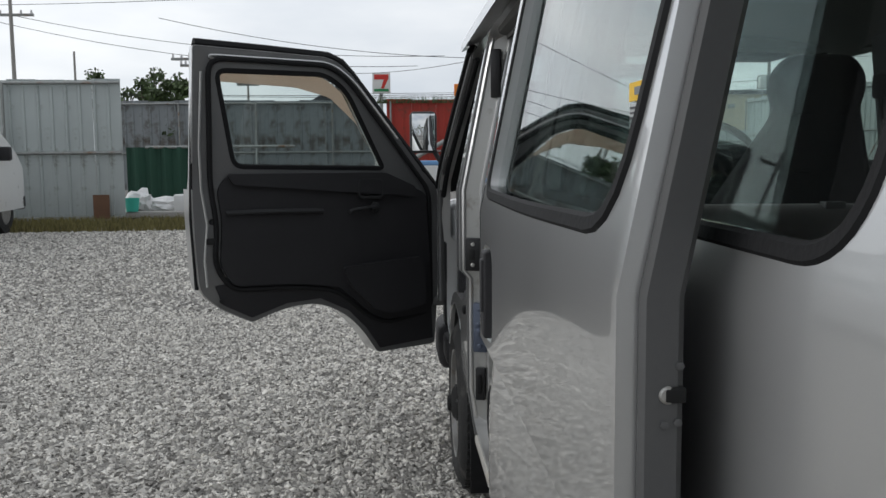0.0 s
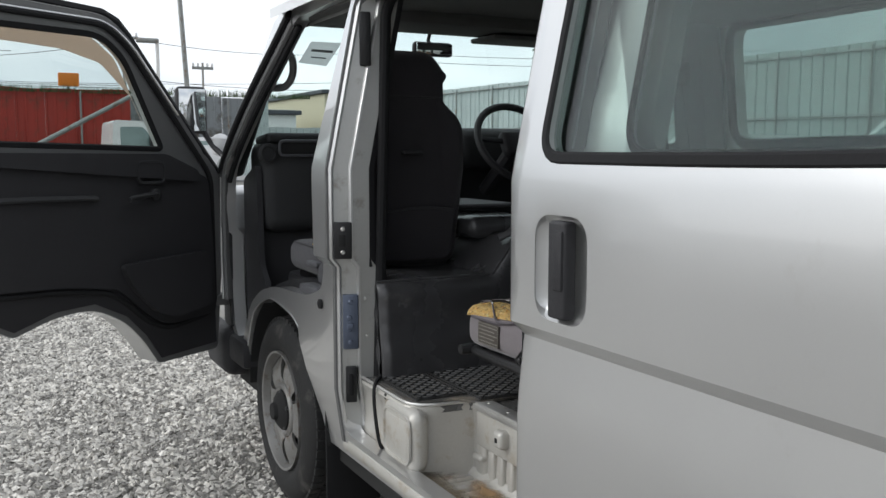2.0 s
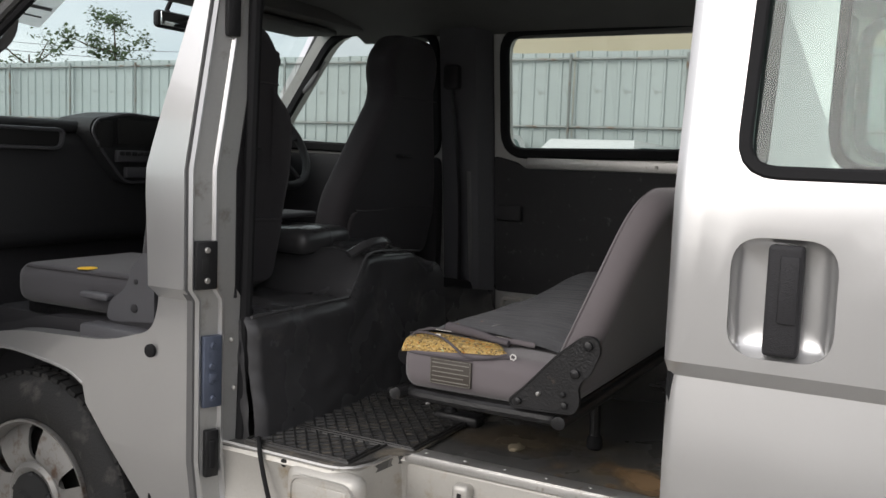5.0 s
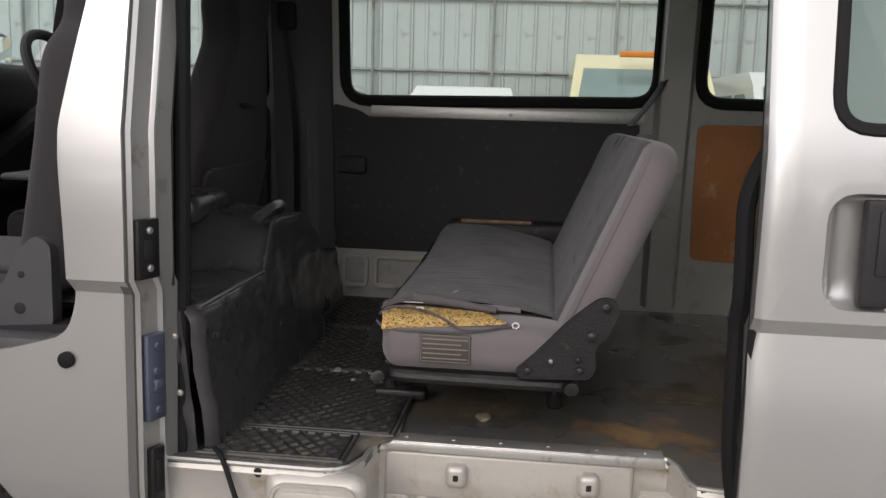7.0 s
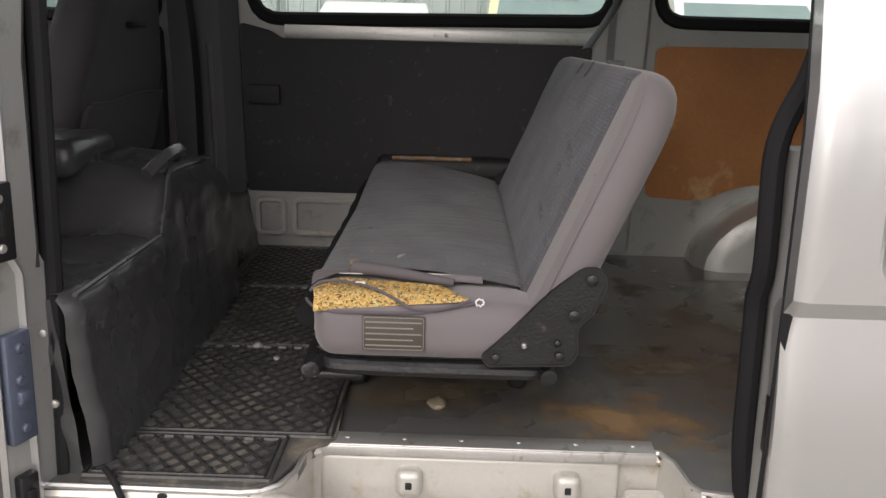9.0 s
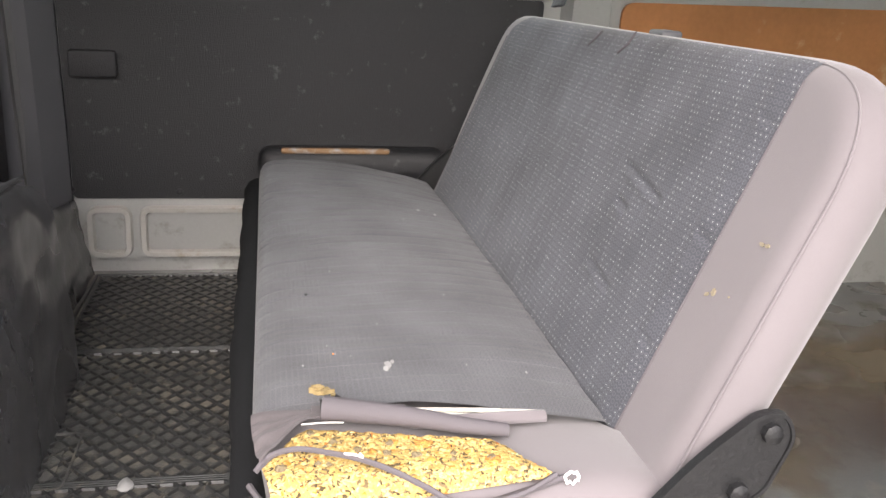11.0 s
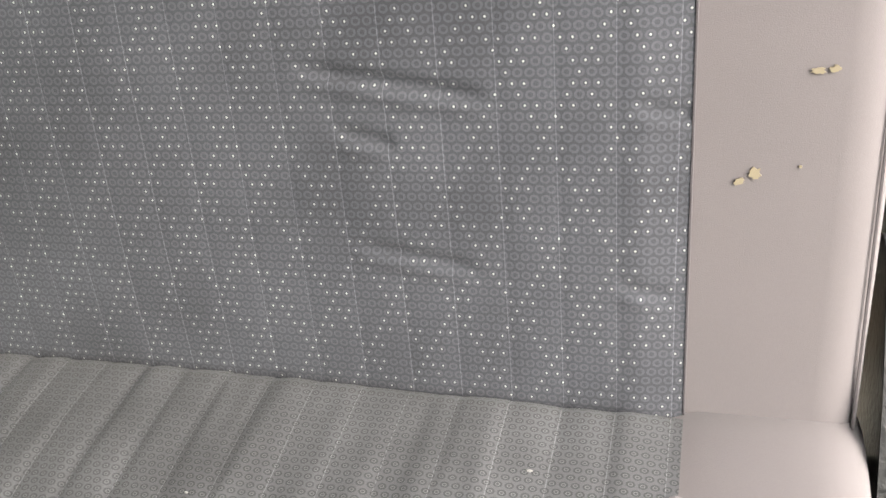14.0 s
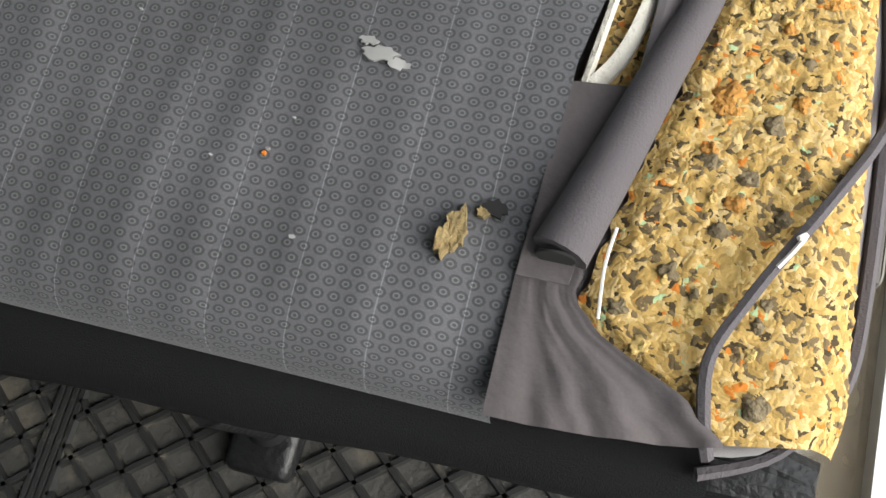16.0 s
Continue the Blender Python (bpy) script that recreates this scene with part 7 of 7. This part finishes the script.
def wagon(name, label, at, turn, paint, h=1.45, group=""):
    o = [(-2.1, 0.3), (-2.15, 0.95), (-1.95, h - 0.05), (0.1, h), (0.75, 0.98), (2.05, 0.82), (2.15, 0.3)]
    wnd = [[(-1.85, 0.98), (-1.75, h - 0.12), (-0.95, h - 0.09), (-0.95, 0.98)], [(-0.85, 0.98), (-0.85, h - 0.09), (-0.05, h - 0.09), (0.45, 0.98)]]
    return vehicle(name, label, at, turn, 4.3, 1.66, o, wnd, paint, [((0.74, 1.0), (0.14, h - 0.05)), ((-2.14, 1.0), (-1.97, h - 0.1))], group, 0.42)


def box_van(name, label, at, turn, paint, h=1.9, group=""):
    o = [(-2.1, 0.3), (-2.15, 0.95), (-2.05, h), (1.0, h), (1.35, h - 0.15), (1.95, 1.05), (2.1, 0.85), (2.12, 0.3)]
    wnd = [[(-1.95, 1.1), (-1.9, h - 0.25), (-0.75, h - 0.25), (-0.75, 1.1)], [(-0.65, 1.1), (-0.65, h - 0.25), (0.35, h - 0.25), (0.35, 1.1)], [(0.5, 1.05), (0.5, h - 0.25), (1.05, h - 0.25), (1.55, 1.05)]]
    return vehicle(name, label, at, turn, 4.25, 1.64, o, wnd, paint, [((1.93, 1.08), (1.38, h - 0.18)), ((-2.14, 1.1), (-2.08, h - 0.2))], group)


set_back(box_van("parked_van", "white delivery van parked beside the gate panels", (-5.95, 8.0, 0), 4, WHITECAR, 1.55), 1.22)
wagon("parked_wagon", "white estate car parked along the fence", (10.1, 0.50, GROUND_Z), 90, WHITECAR, 1.43, "cars along the fence")
box_van("minibus", "cream minibus with an orange roof plate, by the fence", (10.1, -1.55, GROUND_Z), 90, CREAM, 1.80, "cars along the fence")
box_van("parked_van", "small white van parked along the fence", (10.1, -3.47, GROUND_Z), 90, WHITECAR, 1.65, "cars along the fence")
wagon("parked_wagon", "silver-white car parked along the fence", (10.1, 5.2, GROUND_Z), 90, WHITECAR, 1.60, "cars along the fence")
wagon("parked_wagon", "white estate car parked along the fence", (10.1, 2.75, GROUND_Z), 90, WHITECAR, 1.46, "cars along the fence")
wagon("parked_wagon", "white car parked along the fence", (10.0, 9.0, GROUND_Z), 92, WHITECAR, 1.42, "cars along the fence")
wagon("parked_wagon", "pale car parked near the far fence", (9.8, 13.0, GROUND_Z), 90, WHITECAR, 1.38, "cars along the fence")
# small pick-up ahead of the van
o = [(-1.6, 0.3), (-1.6, 0.72), (0.05, 0.72), (0.10, 1.38), (0.62, 1.36), (1.15, 0.86), (1.62, 0.78), (1.65, 0.3)]
set_back(vehicle("pickup_truck", "small white pick-up truck parked by the far fence", (1.35, 14.2, 0), -90, 3.3, 1.5, o, [[(0.2, 0.86), (0.2, 1.27), (0.56, 1.27), (0.92, 0.86)]], WHITECAR, [((1.13, 0.9), (0.66, 1.3))]), 1.31)
set_back(wagon("parked_wagon", "white car parked beyond the open door", (4.0, 16.0, 0), -90, WHITECAR, 1.15), 1.31)
solid("roof_plate", block(8.55, 8.65, -1.75, -1.30, 1.80, 1.86, 0.01), SIGNORANGE, "orange plate on the minibus roof", "plate")
set_back(solid("blue_sheet", block(-0.2, 0.9, 14.0, 15.2, 0.72, 0.80, 0.03), mat("blue_tarpaulin", (0.12, 0.25, 0.45), 0.6), "folded blue tarpaulin on the pick-up bed", "tarpaulin"), 1.31)

# ---- poles, wires, lamp, sign ----
def utility_pole(x, y, h, arms, name="utility_pole", r=0.10):
    root = thing(name, (x, y, 0), "grey concrete utility pole with cross-arms", "pole", "utility poles")
    part("shaft", tube([(x, y, 0), (x, y, h)], r, 10, taper=0.7), CONCRETE, root)
    for z, w in arms:
        part("cross_arm", block(x - w, x + w, y - 0.05, y + 0.05, z - 0.05, z + 0.05), PIPE, root)
        for sx in (-0.9, -0.45, 0.45, 0.9):
            part("insulator", lathe([(0.04, 0), (0.05, 0.06), (0.03, 0.14)], (x + sx * w, y, z + 0.05), "z", 8), WHITEPLASTIC, root)
    return root


utility_pole(-15.3, 35, 6.9, [(6.3, 0.9)])
utility_pole(4.92, 35, 5.4, [(5.0, 0.55), (4.6, 0.5)], r=0.08)
utility_pole(-3.2, 45, 5.0, [(4.8, 0.7), (4.5, 0.5)], r=0.09)
utility_pole(-6.0, 35, 3.8, [(3.6, 0.45)], r=0.06)
utility_pole(-8.3, 35, 4.85, [(4.6, 0.75), (4.35, 0.4)], r=0.08)
utility_pole(-7.85, 34, 4.1, [], r=0.09)
p3 = utility_pole(17.9, 40, 5.9, [(5.6, 1.0)], r=0.10)
part("transformer", block(17.4, 17.8, 39.7, 40.2, 3.7, 4.3, 0.03), PIPE, p3)
part("transformer", block(18.0, 18.4, 39.7, 40.2, 3.7, 4.3, 0.03), PIPE, p3)
utility_pole(-12.9, 35, 4.9, [], r=0.06)
utility_pole(7.5, 33, 4.0, [(3.8, 0.4)], r=0.06)
solid("tall_pole", tube([(7.5, 35, 0), (6.93, 35, 10.0)], 0.11, 10, taper=0.8), PIPE, "tall bare steel pole", "pole")
lamp = thing("street_lamp", (6.2, 35, 0), "street lamp with a flat head", "lamp")
part("post", tube([(6.2, 35, 0), (6.2, 35, 4.9)], 0.07, 8), SIGNWHITE, lamp)
part("head", block(5.40, 6.26, 34.85, 35.15, 4.84, 5.02, 0.07, 3), PIPE, lamp)
cam_post = thing("loudspeaker_post", (10.9, 24, 0), "thin post with a white head", "post")
part("post", tube([(10.9, 24, 0), (10.9, 24, 2.8)], 0.03, 8), PIPE, cam_post)
part("head", block(10.8, 11.0, 23.9, 24.1, 2.6, 2.95, 0.04), SIGNWHITE, cam_post)
sign = thing("shop_sign", (-0.65, 45, 0), "white shop sign with red and green bands on a pole", "sign")
part("board", block(-1.12, -0.18, 44.9, 45.1, 3.87, 4.92, 0.02), SIGNWHITE, sign)
part("red_band", block(-1.02, -0.28, 44.88, 44.9, 4.57, 4.82), SIGNRED, sign)
part("orange_band", panel([[(-0.67, 4.12), (-0.52, 4.57), (-0.32, 4.57), (-0.52, 4.12)]], lambda u, z, s: (u, 44.885 - 0.01 * s, z)), SIGNRED, sign)
part("green_band", block(-1.02, -0.28, 44.88, 44.9, 3.97, 4.10), SIGNGREEN, sign)
part("post", tube([(-0.67, 45, 0), (-0.67, 45, 3.9)], 0.1, 8), PIPE, sign)
orange = thing("orange_sign", (2.42, 30.1, 0), "small orange sign board on a post", "sign")
part("board", block(2.10, 2.74, 30.0, 30.2, 2.80, 3.22, 0.03), SIGNORANGE, orange)
part("post", tube([(2.42, 30.25, 0), (2.42, 30.25, 2.9)], 0.04, 8), PIPE, orange)
rnd = random.Random(11)
for (ax, ay, az), (bx, by, bz), sag in (((-15.3, 35, 6.3), (2.0, 34, 4.6), 0.5), ((-16.5, 35, 6.2), (1.0, 36, 4.4), 0.6), ((-30, 34, 4.0), (4.92, 35, 3.2), 0.35), ((-30, 34, 3.9), (4.92, 35, 3.1), 0.3), ((-3.2, 45, 4.9), (4.92, 35, 4.9), 0.3), ((4.92, 35, 5.0), (17.9, 40, 5.6), 0.4), ((4.92, 35, 4.6), (-9, 33, 5.9), 0.4),
                                        ((-4, 45, 3.9), (17.9, 40, 4.1), 0.2), ((17.9, 40, 5.6), (40, 34, 6.3), 0.5), ((17.9, 40, 5.2), (40, 30, 5.6), 0.5), ((4.92, 35, 3.5), (17.9, 40, 3.7), 0.2), ((-30, 40, 7.6), (7.05, 35, 8.0), 0.6)):
    pts = [(ax + (bx - ax) * k / 12, ay + (by - ay) * k / 12, az + (bz - az) * k / 12 - sag * 4 * (k / 12) * (1 - k / 12)) for k in range(13)]
    solid("overhead_wire", tube(pts, 0.014, 4), WIRE, "thin black overhead wire", "wire", "overhead wires")

# ---- buildings ----
def building(name, label, x0, x1, y0, y1, h, wall, roof, wins=(), gable=False):
    root = thing(name, ((x0 + x1) / 2, (y0 + y1) / 2, 0), label, "building")
    part("wall", block(x0, x1, y0, y1, 0, h, 0.03), wall, root)
    if gable:
        part("roof", panel([[(x0 - 0.4, h), (x1 + 0.4, h), ((x0 + x1) / 2, h + gable)]], lambda u, z, s: (u, y0 - 0.3 + (y1 - y0 + 0.6) * s, z)), roof, root)
    else:
        part("roof", block(x0 - 0.15, x1 + 0.15, y0 - 0.15, y1 + 0.15, h, h + 0.14, 0.02), roof, root)
    for x, z, w, hh in wins:
        wd = part("window", block(x - w / 2, x + w / 2, y0 - 0.04, y0 + 0.02, z, z + hh, 0.01), ROOFGREY, root)
        part("pane", block(x - w / 2 + 0.06, x + w / 2 - 0.06, y0 - 0.05, y0 - 0.03, z + 0.06, z + hh - 0.06), DARKGLASS, wd)
    return root


hall = building("low_hall", "low beige hall with a dark roof edge", 11.5, 24, 30.5, 40, 2.85, BEIGE, DARKROOF)
for x in (12.3, 13.1):
    part("wall_lamp", block(x, x + 0.25, 30.3, 30.5, 2.35, 2.5, 0.03), ROOFGREY, hall)
building("low_house", "small house with a grey roof", 8.6, 10.0, 30, 34, 2.05, BEIGE, ROOFGREY)
building("far_house", "distant house with a dark tiled roof", -4.5, -1.5, 46, 52, 3.3, CONCRETE, DARKROOF, gable=1.05)
building("yellow_building", "pale yellow building behind the hoarding", 14.5, 24, -6, 6.4, 4.6, BEIGE, ROOFGREY)
building("white_shed", "white flat-roofed shed beyond the low fence", 7.2, 9.2, 27, 29, 1.9, SIGNWHITE, DARKROOF)

# ---- trees and scrub ----
def tree(name, label, x, y, h, spread, trunk_h, leaves, seed, dense=1.0):
    rnd = random.Random(seed)
    root = thing(name, (x, y, 0), label, "tree", "trees behind the fences")
    trunk = tube(smooth_path([(x, y, 0), (x + 0.1, y, trunk_h * 0.6), (x + rnd.uniform(-0.2, 0.2), y, h * 0.8)]), 0.14, 8, taper=0.25)
    tips = []
    for k in range(9):
        a, z0 = rnd.uniform(0, 6.28), rnd.uniform(trunk_h * 0.7, h * 0.75)
        e = Vector((x + spread * 0.75 * math.cos(a), y + spread * 0.75 * math.sin(a), min(h, z0 + rnd.uniform(0.3, 1.0) * h * 0.25)))
        trunk = tube(smooth_path([(x, y, z0), ((x + e.x) / 2, (y + e.y) / 2, (z0 + e.z) / 2 - 0.1), tuple(e)], 3), 0.05, 5, trunk, taper=0.3)
        tips.append(e)
    part("trunk", trunk, BARK, root)
    verts, faces = [], []
    centres = [(t, rnd.uniform(0.35, 0.7) * spread * 0.5) for t in tips] + [(Vector((x + rnd.uniform(-0.5, 0.5) * spread, y + rnd.uniform(-0.5, 0.5) * spread, rnd.uniform(trunk_h, h))), rnd.uniform(0.3, 0.6) * spread * 0.5) for _ in range(10)]
    for _ in range(leaves):
        c, r = rnd.choice(centres)
        d = Vector((rnd.gauss(0, 1), rnd.gauss(0, 1), rnd.gauss(0, 0.8)))
        p = c + d.normalized() * r * rnd.uniform(0.3, 1.1)
        s = rnd.uniform(0.05, 0.12)
        u = Vector((rnd.gauss(0, 1), rnd.gauss(0, 1), rnd.gauss(0, 1))).normalized()
        w = u.orthogonal().normalized()
        i = len(verts)
        verts += [tuple(p - u * s), tuple(p + w * s * 0.6), tuple(p + u * s), tuple(p - w * s * 0.6)]
        faces.append((i, i + 1, i + 2, i + 3))
    me = bpy.data.meshes.new("crown")
    me.from_pydata(verts, [], faces)
    me.materials.append(LEAF)
    crown = new("crown", me)
    crown.parent = root
    crown.matrix_parent_inverse = root.matrix_world.inverted()
    bpy.context.view_layer.update()
    crown.matrix_parent_inverse = root.matrix_world.inverted()
    return root


tree("garden_tree", "dark green tree behind the sheet fence", -9.6, 33, 4.0, 1.5, 1.6, 2600, 1)
tree("garden_tree", "dark green tree behind the sheet fence", -8.4, 32, 3.5, 1.2, 1.4, 2000, 2)
tree("garden_tree", "dark tree at the yard's edge", -16.5, 32, 6.0, 1.4, 2.0, 2200, 3)
tree("clipped_tree", "round dark green tree beyond the hoarding", 25, 36, 4.3, 1.6, 1.8, 3200, 4)
tree("bare_tree", "thin-leaved tree with bare limbs beyond the hoarding", 25, 33.2, 5.6, 1.9, 2.2, 500, 5)
tree("bare_tree", "thin-leaved tree with bare limbs beyond the hoarding", 25, 31.0, 4.8, 1.6, 2.0, 450, 6)
tree("leafy_tree", "tall leafy tree beyond the hoarding", 25, 27.8, 6.0, 2.4, 2.2, 3000, 7)
tree("creeper_bush", "dark bush grown through the gap in the fence", -5.3, 21.5, 2.6, 1.0, 0.6, 2400, 8)
tree("garden_tree", "distant tree beyond the far fence", -13, 40, 4.5, 2.0, 2.0, 1500, 9)


for k, (x, h, sp) in enumerate(((-15, 6.5, 2.6), (-10, 7.2, 2.9), (-5.5, 6.2, 2.5), (-1, 7.0, 2.8), (4, 6.6, 2.6), (9, 7.2, 2.9))):
    tree("yard_tree", "dark leafy tree along the back of the yard", x, -27 - (k % 2), h, sp, 1.6, 2600, 30 + k)
for k, (x, y, h, sp) in enumerate(((-27, -13, 4.6, 2.4), (-29, -8.5, 5.2, 2.6), (-27.5, -3.5, 4.2, 2.3), (-30, 1.0, 5.0, 2.7), (-28, 6.0, 4.4, 2.4), (-30, 11.0, 5.4, 2.7), (-28.5, 16.0, 4.6, 2.4))):
    tree("yard_tree", "dark leafy tree along the open side of the yard", x, y, h, sp, 1.4, 2200, 50 + k)
for k, x in enumerate((-9, -5.8, -2.4, 1.2)):
    wagon("parked_wagon", "white car parked at the back of the yard", (x, -19.5, 0), 2 * k - 3, WHITECAR, 1.40 + 0.05 * (k % 2), "cars at the back of the yard")


for ob in [o for o in scene.objects if o.parent is None and o.name.split(".")[0] in ("utility_pole", "tall_pole", "street_lamp", "loudspeaker_post", "shop_sign", "orange_sign", "overhead_wire", "low_hall", "low_house", "far_house", "white_shed")]:
    set_back(ob, 1.5, 1.03)
for ob in [o for o in scene.objects if o.parent is None and o.name.split(".")[0] in ("garden_tree", "creeper_bush", "clipped_tree", "bare_tree", "leafy_tree")]:
    set_back(ob, 1.4, 1.04)


def scrub(name, label, area, n, hgt, material, seed):
    """Blades and sprigs in one mesh."""
    rng = random.Random(seed)
    verts, faces = [], []
    x0, x1, y0, y1, z0 = area
    for _ in range(n):
        x, y = rng.uniform(x0, x1), rng.uniform(y0, y1)
        a, h = rng.uniform(0, 6.28), rng.uniform(0.4, 1.0) * hgt
        dx, dy = 0.012 * math.cos(a), 0.012 * math.sin(a)
        lx, ly = rng.uniform(-0.4, 0.4) * h, rng.uniform(-0.4, 0.4) * h
        i = len(verts)
        verts += [(x - dx, y - dy, z0), (x + dx, y + dy, z0), (x + lx, y + ly, z0 + h)]
        faces.append((i, i + 1, i + 2))
    me = bpy.data.meshes.new(name)
    me.from_pydata(verts, [], faces)
    me.materials.append(material)
    return tagged(new(name, me), label, "grass", kind="stuff")


scrub("grass_strip", "strip of dry yellow-green grass along the gravel", (-11.8, -2.6, 12.1, 14.4, GROUND_Z), 11000, 0.17, GRASS, 1)
scrub("fence_creeper", "creeper along the top of the far fence", (-2.1, 10.4, 29.6, 29.9, 3.08), 1600, 0.34, LEAF, 2)

# ---- rubbish beside the gate panels ----
part_bed = thing("rubbish_platform", (-3.9, 12.3, 0), "grey boards under the rubbish", "boards")
part("board", block(-4.6, -2.9, 11.9, 12.8, 0.02, 0.12, 0.02), CONCRETE, part_bed)


def heap(x, y, z, rx, ry, rz, seed):
    bm = bmesh.new()
    bmesh.ops.create_icosphere(bm, subdivisions=3, radius=1.0)
    for v in bm.verts:
        k = 1 + 0.45 * noise.noise(v.co * 2.2 + Vector((seed, 0, 0))) + 0.15 * noise.noise(v.co * 6 + Vector((0, seed, 0)))
        v.co = Vector((x + v.co.x * rx * k, y + v.co.y * ry * k, max(z, z + v.co.z * rz * k + rz * 0.5)))
    return bm


solid("crumpled_sheet", heap(-4.30, 12.3, 0.12, 0.24, 0.2, 0.22, 1), WHITEBAG, "crumpled white plastic sheeting on boards", "sheeting", "rubbish")
solid("crumpled_sheet", heap(-3.90, 12.35, 0.12, 0.28, 0.2, 0.14, 5), WHITEBAG, "crumpled white plastic sheeting on boards", "sheeting", "rubbish")
bucket = lathe([(0.09, 0.12), (0.115, 0.33), (0.125, 0.335), (0.11, 0.33), (0.085, 0.13)], (-4.33, 11.95, 0.0), "z", 20)
solid("bucket", bucket, TEAL, "teal plastic bucket in front of white sheeting", "bucket")
solid("white_canister", block(-3.70, -3.45, 12.0, 12.2, 0.10, 0.38, 0.03), WHITEPLASTIC, "white plastic canister on boards", "canister")
net = thing("net_screen", (-3.6, 13.5, 0), "dark green net hung below a rail", "net")
part("net_cloth", grid(30, 8, lambda s, t: (-4.83 + s * 1.56, 13.5 + 0.04 * math.sin(s * 40), -0.01 + t * 1.16)), NET, net)
part("net_rail", tube([(-4.5, 13.5, 1.15), (-1.9, 13.5, 1.15)], 0.025, 8), PIPE, net)
solid("leaning_pipe", tube([(-0.3, 17.5, 0.4), (3.2, 18.9, 2.3)], 0.05, 8), PIPE, "rusty steel pipe leaning on the fence", "pipe")
solid("rust_sheet", block(-4.72, -4.48, 11.28, 11.3, 0.05, 0.42), mat("rusty_plate", (0.16, 0.085, 0.05), 0.8, vary=0.3, scale=6), "rusty steel plate against the gate", "plate")
for ob in [o for o in scene.objects if o.parent is None and o.name.split(".")[0] in ("rubbish_platform", "crumpled_sheet", "bucket", "white_canister", "net_screen", "rust_sheet")]:
    set_back(ob, 1.22)
set_back(bpy.data.objects["leaning_pipe"], 1.47)
# ---- loose gravel on the yard near the van ----
def gravel(n, area, size, seed):
    rng = np.random.default_rng(seed)
    base = np.array([(1, 0, 0), (-1, 0, 0), (0, 1, 0), (0, -1, 0), (0, 0, 1), (0, 0, -1)], float)
    tri = np.array([(0, 2, 4), (2, 1, 4), (1, 3, 4), (3, 0, 4), (2, 0, 5), (1, 2, 5), (3, 1, 5), (0, 3, 5)])
    x0, x1, y0, y1 = area
    px, py = rng.uniform(x0, x1, n), rng.uniform(y0, y1, n)
    keep = ~((px > 0.35) & (px < 1.3) & (py > -2.6) & (py < 1.2))
    px, py = px[keep], py[keep]
    n = len(px)
    sc = rng.uniform(*size, (n, 1, 1)) * rng.uniform(0.55, 1.25, (n, 1, 3)) * np.array([1, 1, 0.7])
    v = base[None] * sc * rng.uniform(0.75, 1.25, (n, 6, 1)) + rng.normal(0, 0.28, (n, 6, 3)) * sc
    a = rng.uniform(0, 6.3, n)
    tilt = rng.normal(0, 0.5, n)
    ca, sa, ct, st = np.cos(a)[:, None], np.sin(a)[:, None], np.cos(tilt)[:, None], np.sin(tilt)[:, None]
    y, z = v[..., 1] * ct - v[..., 2] * st, v[..., 1] * st + v[..., 2] * ct
    x = v[..., 0]
    v = np.stack([x * ca - y * sa + px[:, None], x * sa + y * ca + py[:, None], z + sc[:, :, 2] * 0.25 + GROUND_Z], -1).reshape(-1, 3)
    f = (tri[None] + 6 * np.arange(n)[:, None, None]).reshape(-1, 3)
    me = bpy.data.meshes.new("gravel")
    me.from_pydata(v.tolist(), [], f.tolist())
    me.materials.append(STONE)
    return tagged(new("gravel", me), "loose angular grey gravel stones", "gravel", kind="stuff")


gravel(100000, (-3.2, 0.35, -1.3, 4.4), (0.006, 0.017), 1)
gravel(60000, (-6.5, 1.5, 4.4, 12.2), (0.010, 0.024), 2)
gravel(16000, (-5.0, 3.5, -7.0, -1.3), (0.013, 0.028), 3)
gravel(8000, (1.2, 5.5, -1.3, 4.4), (0.012, 0.026), 4)
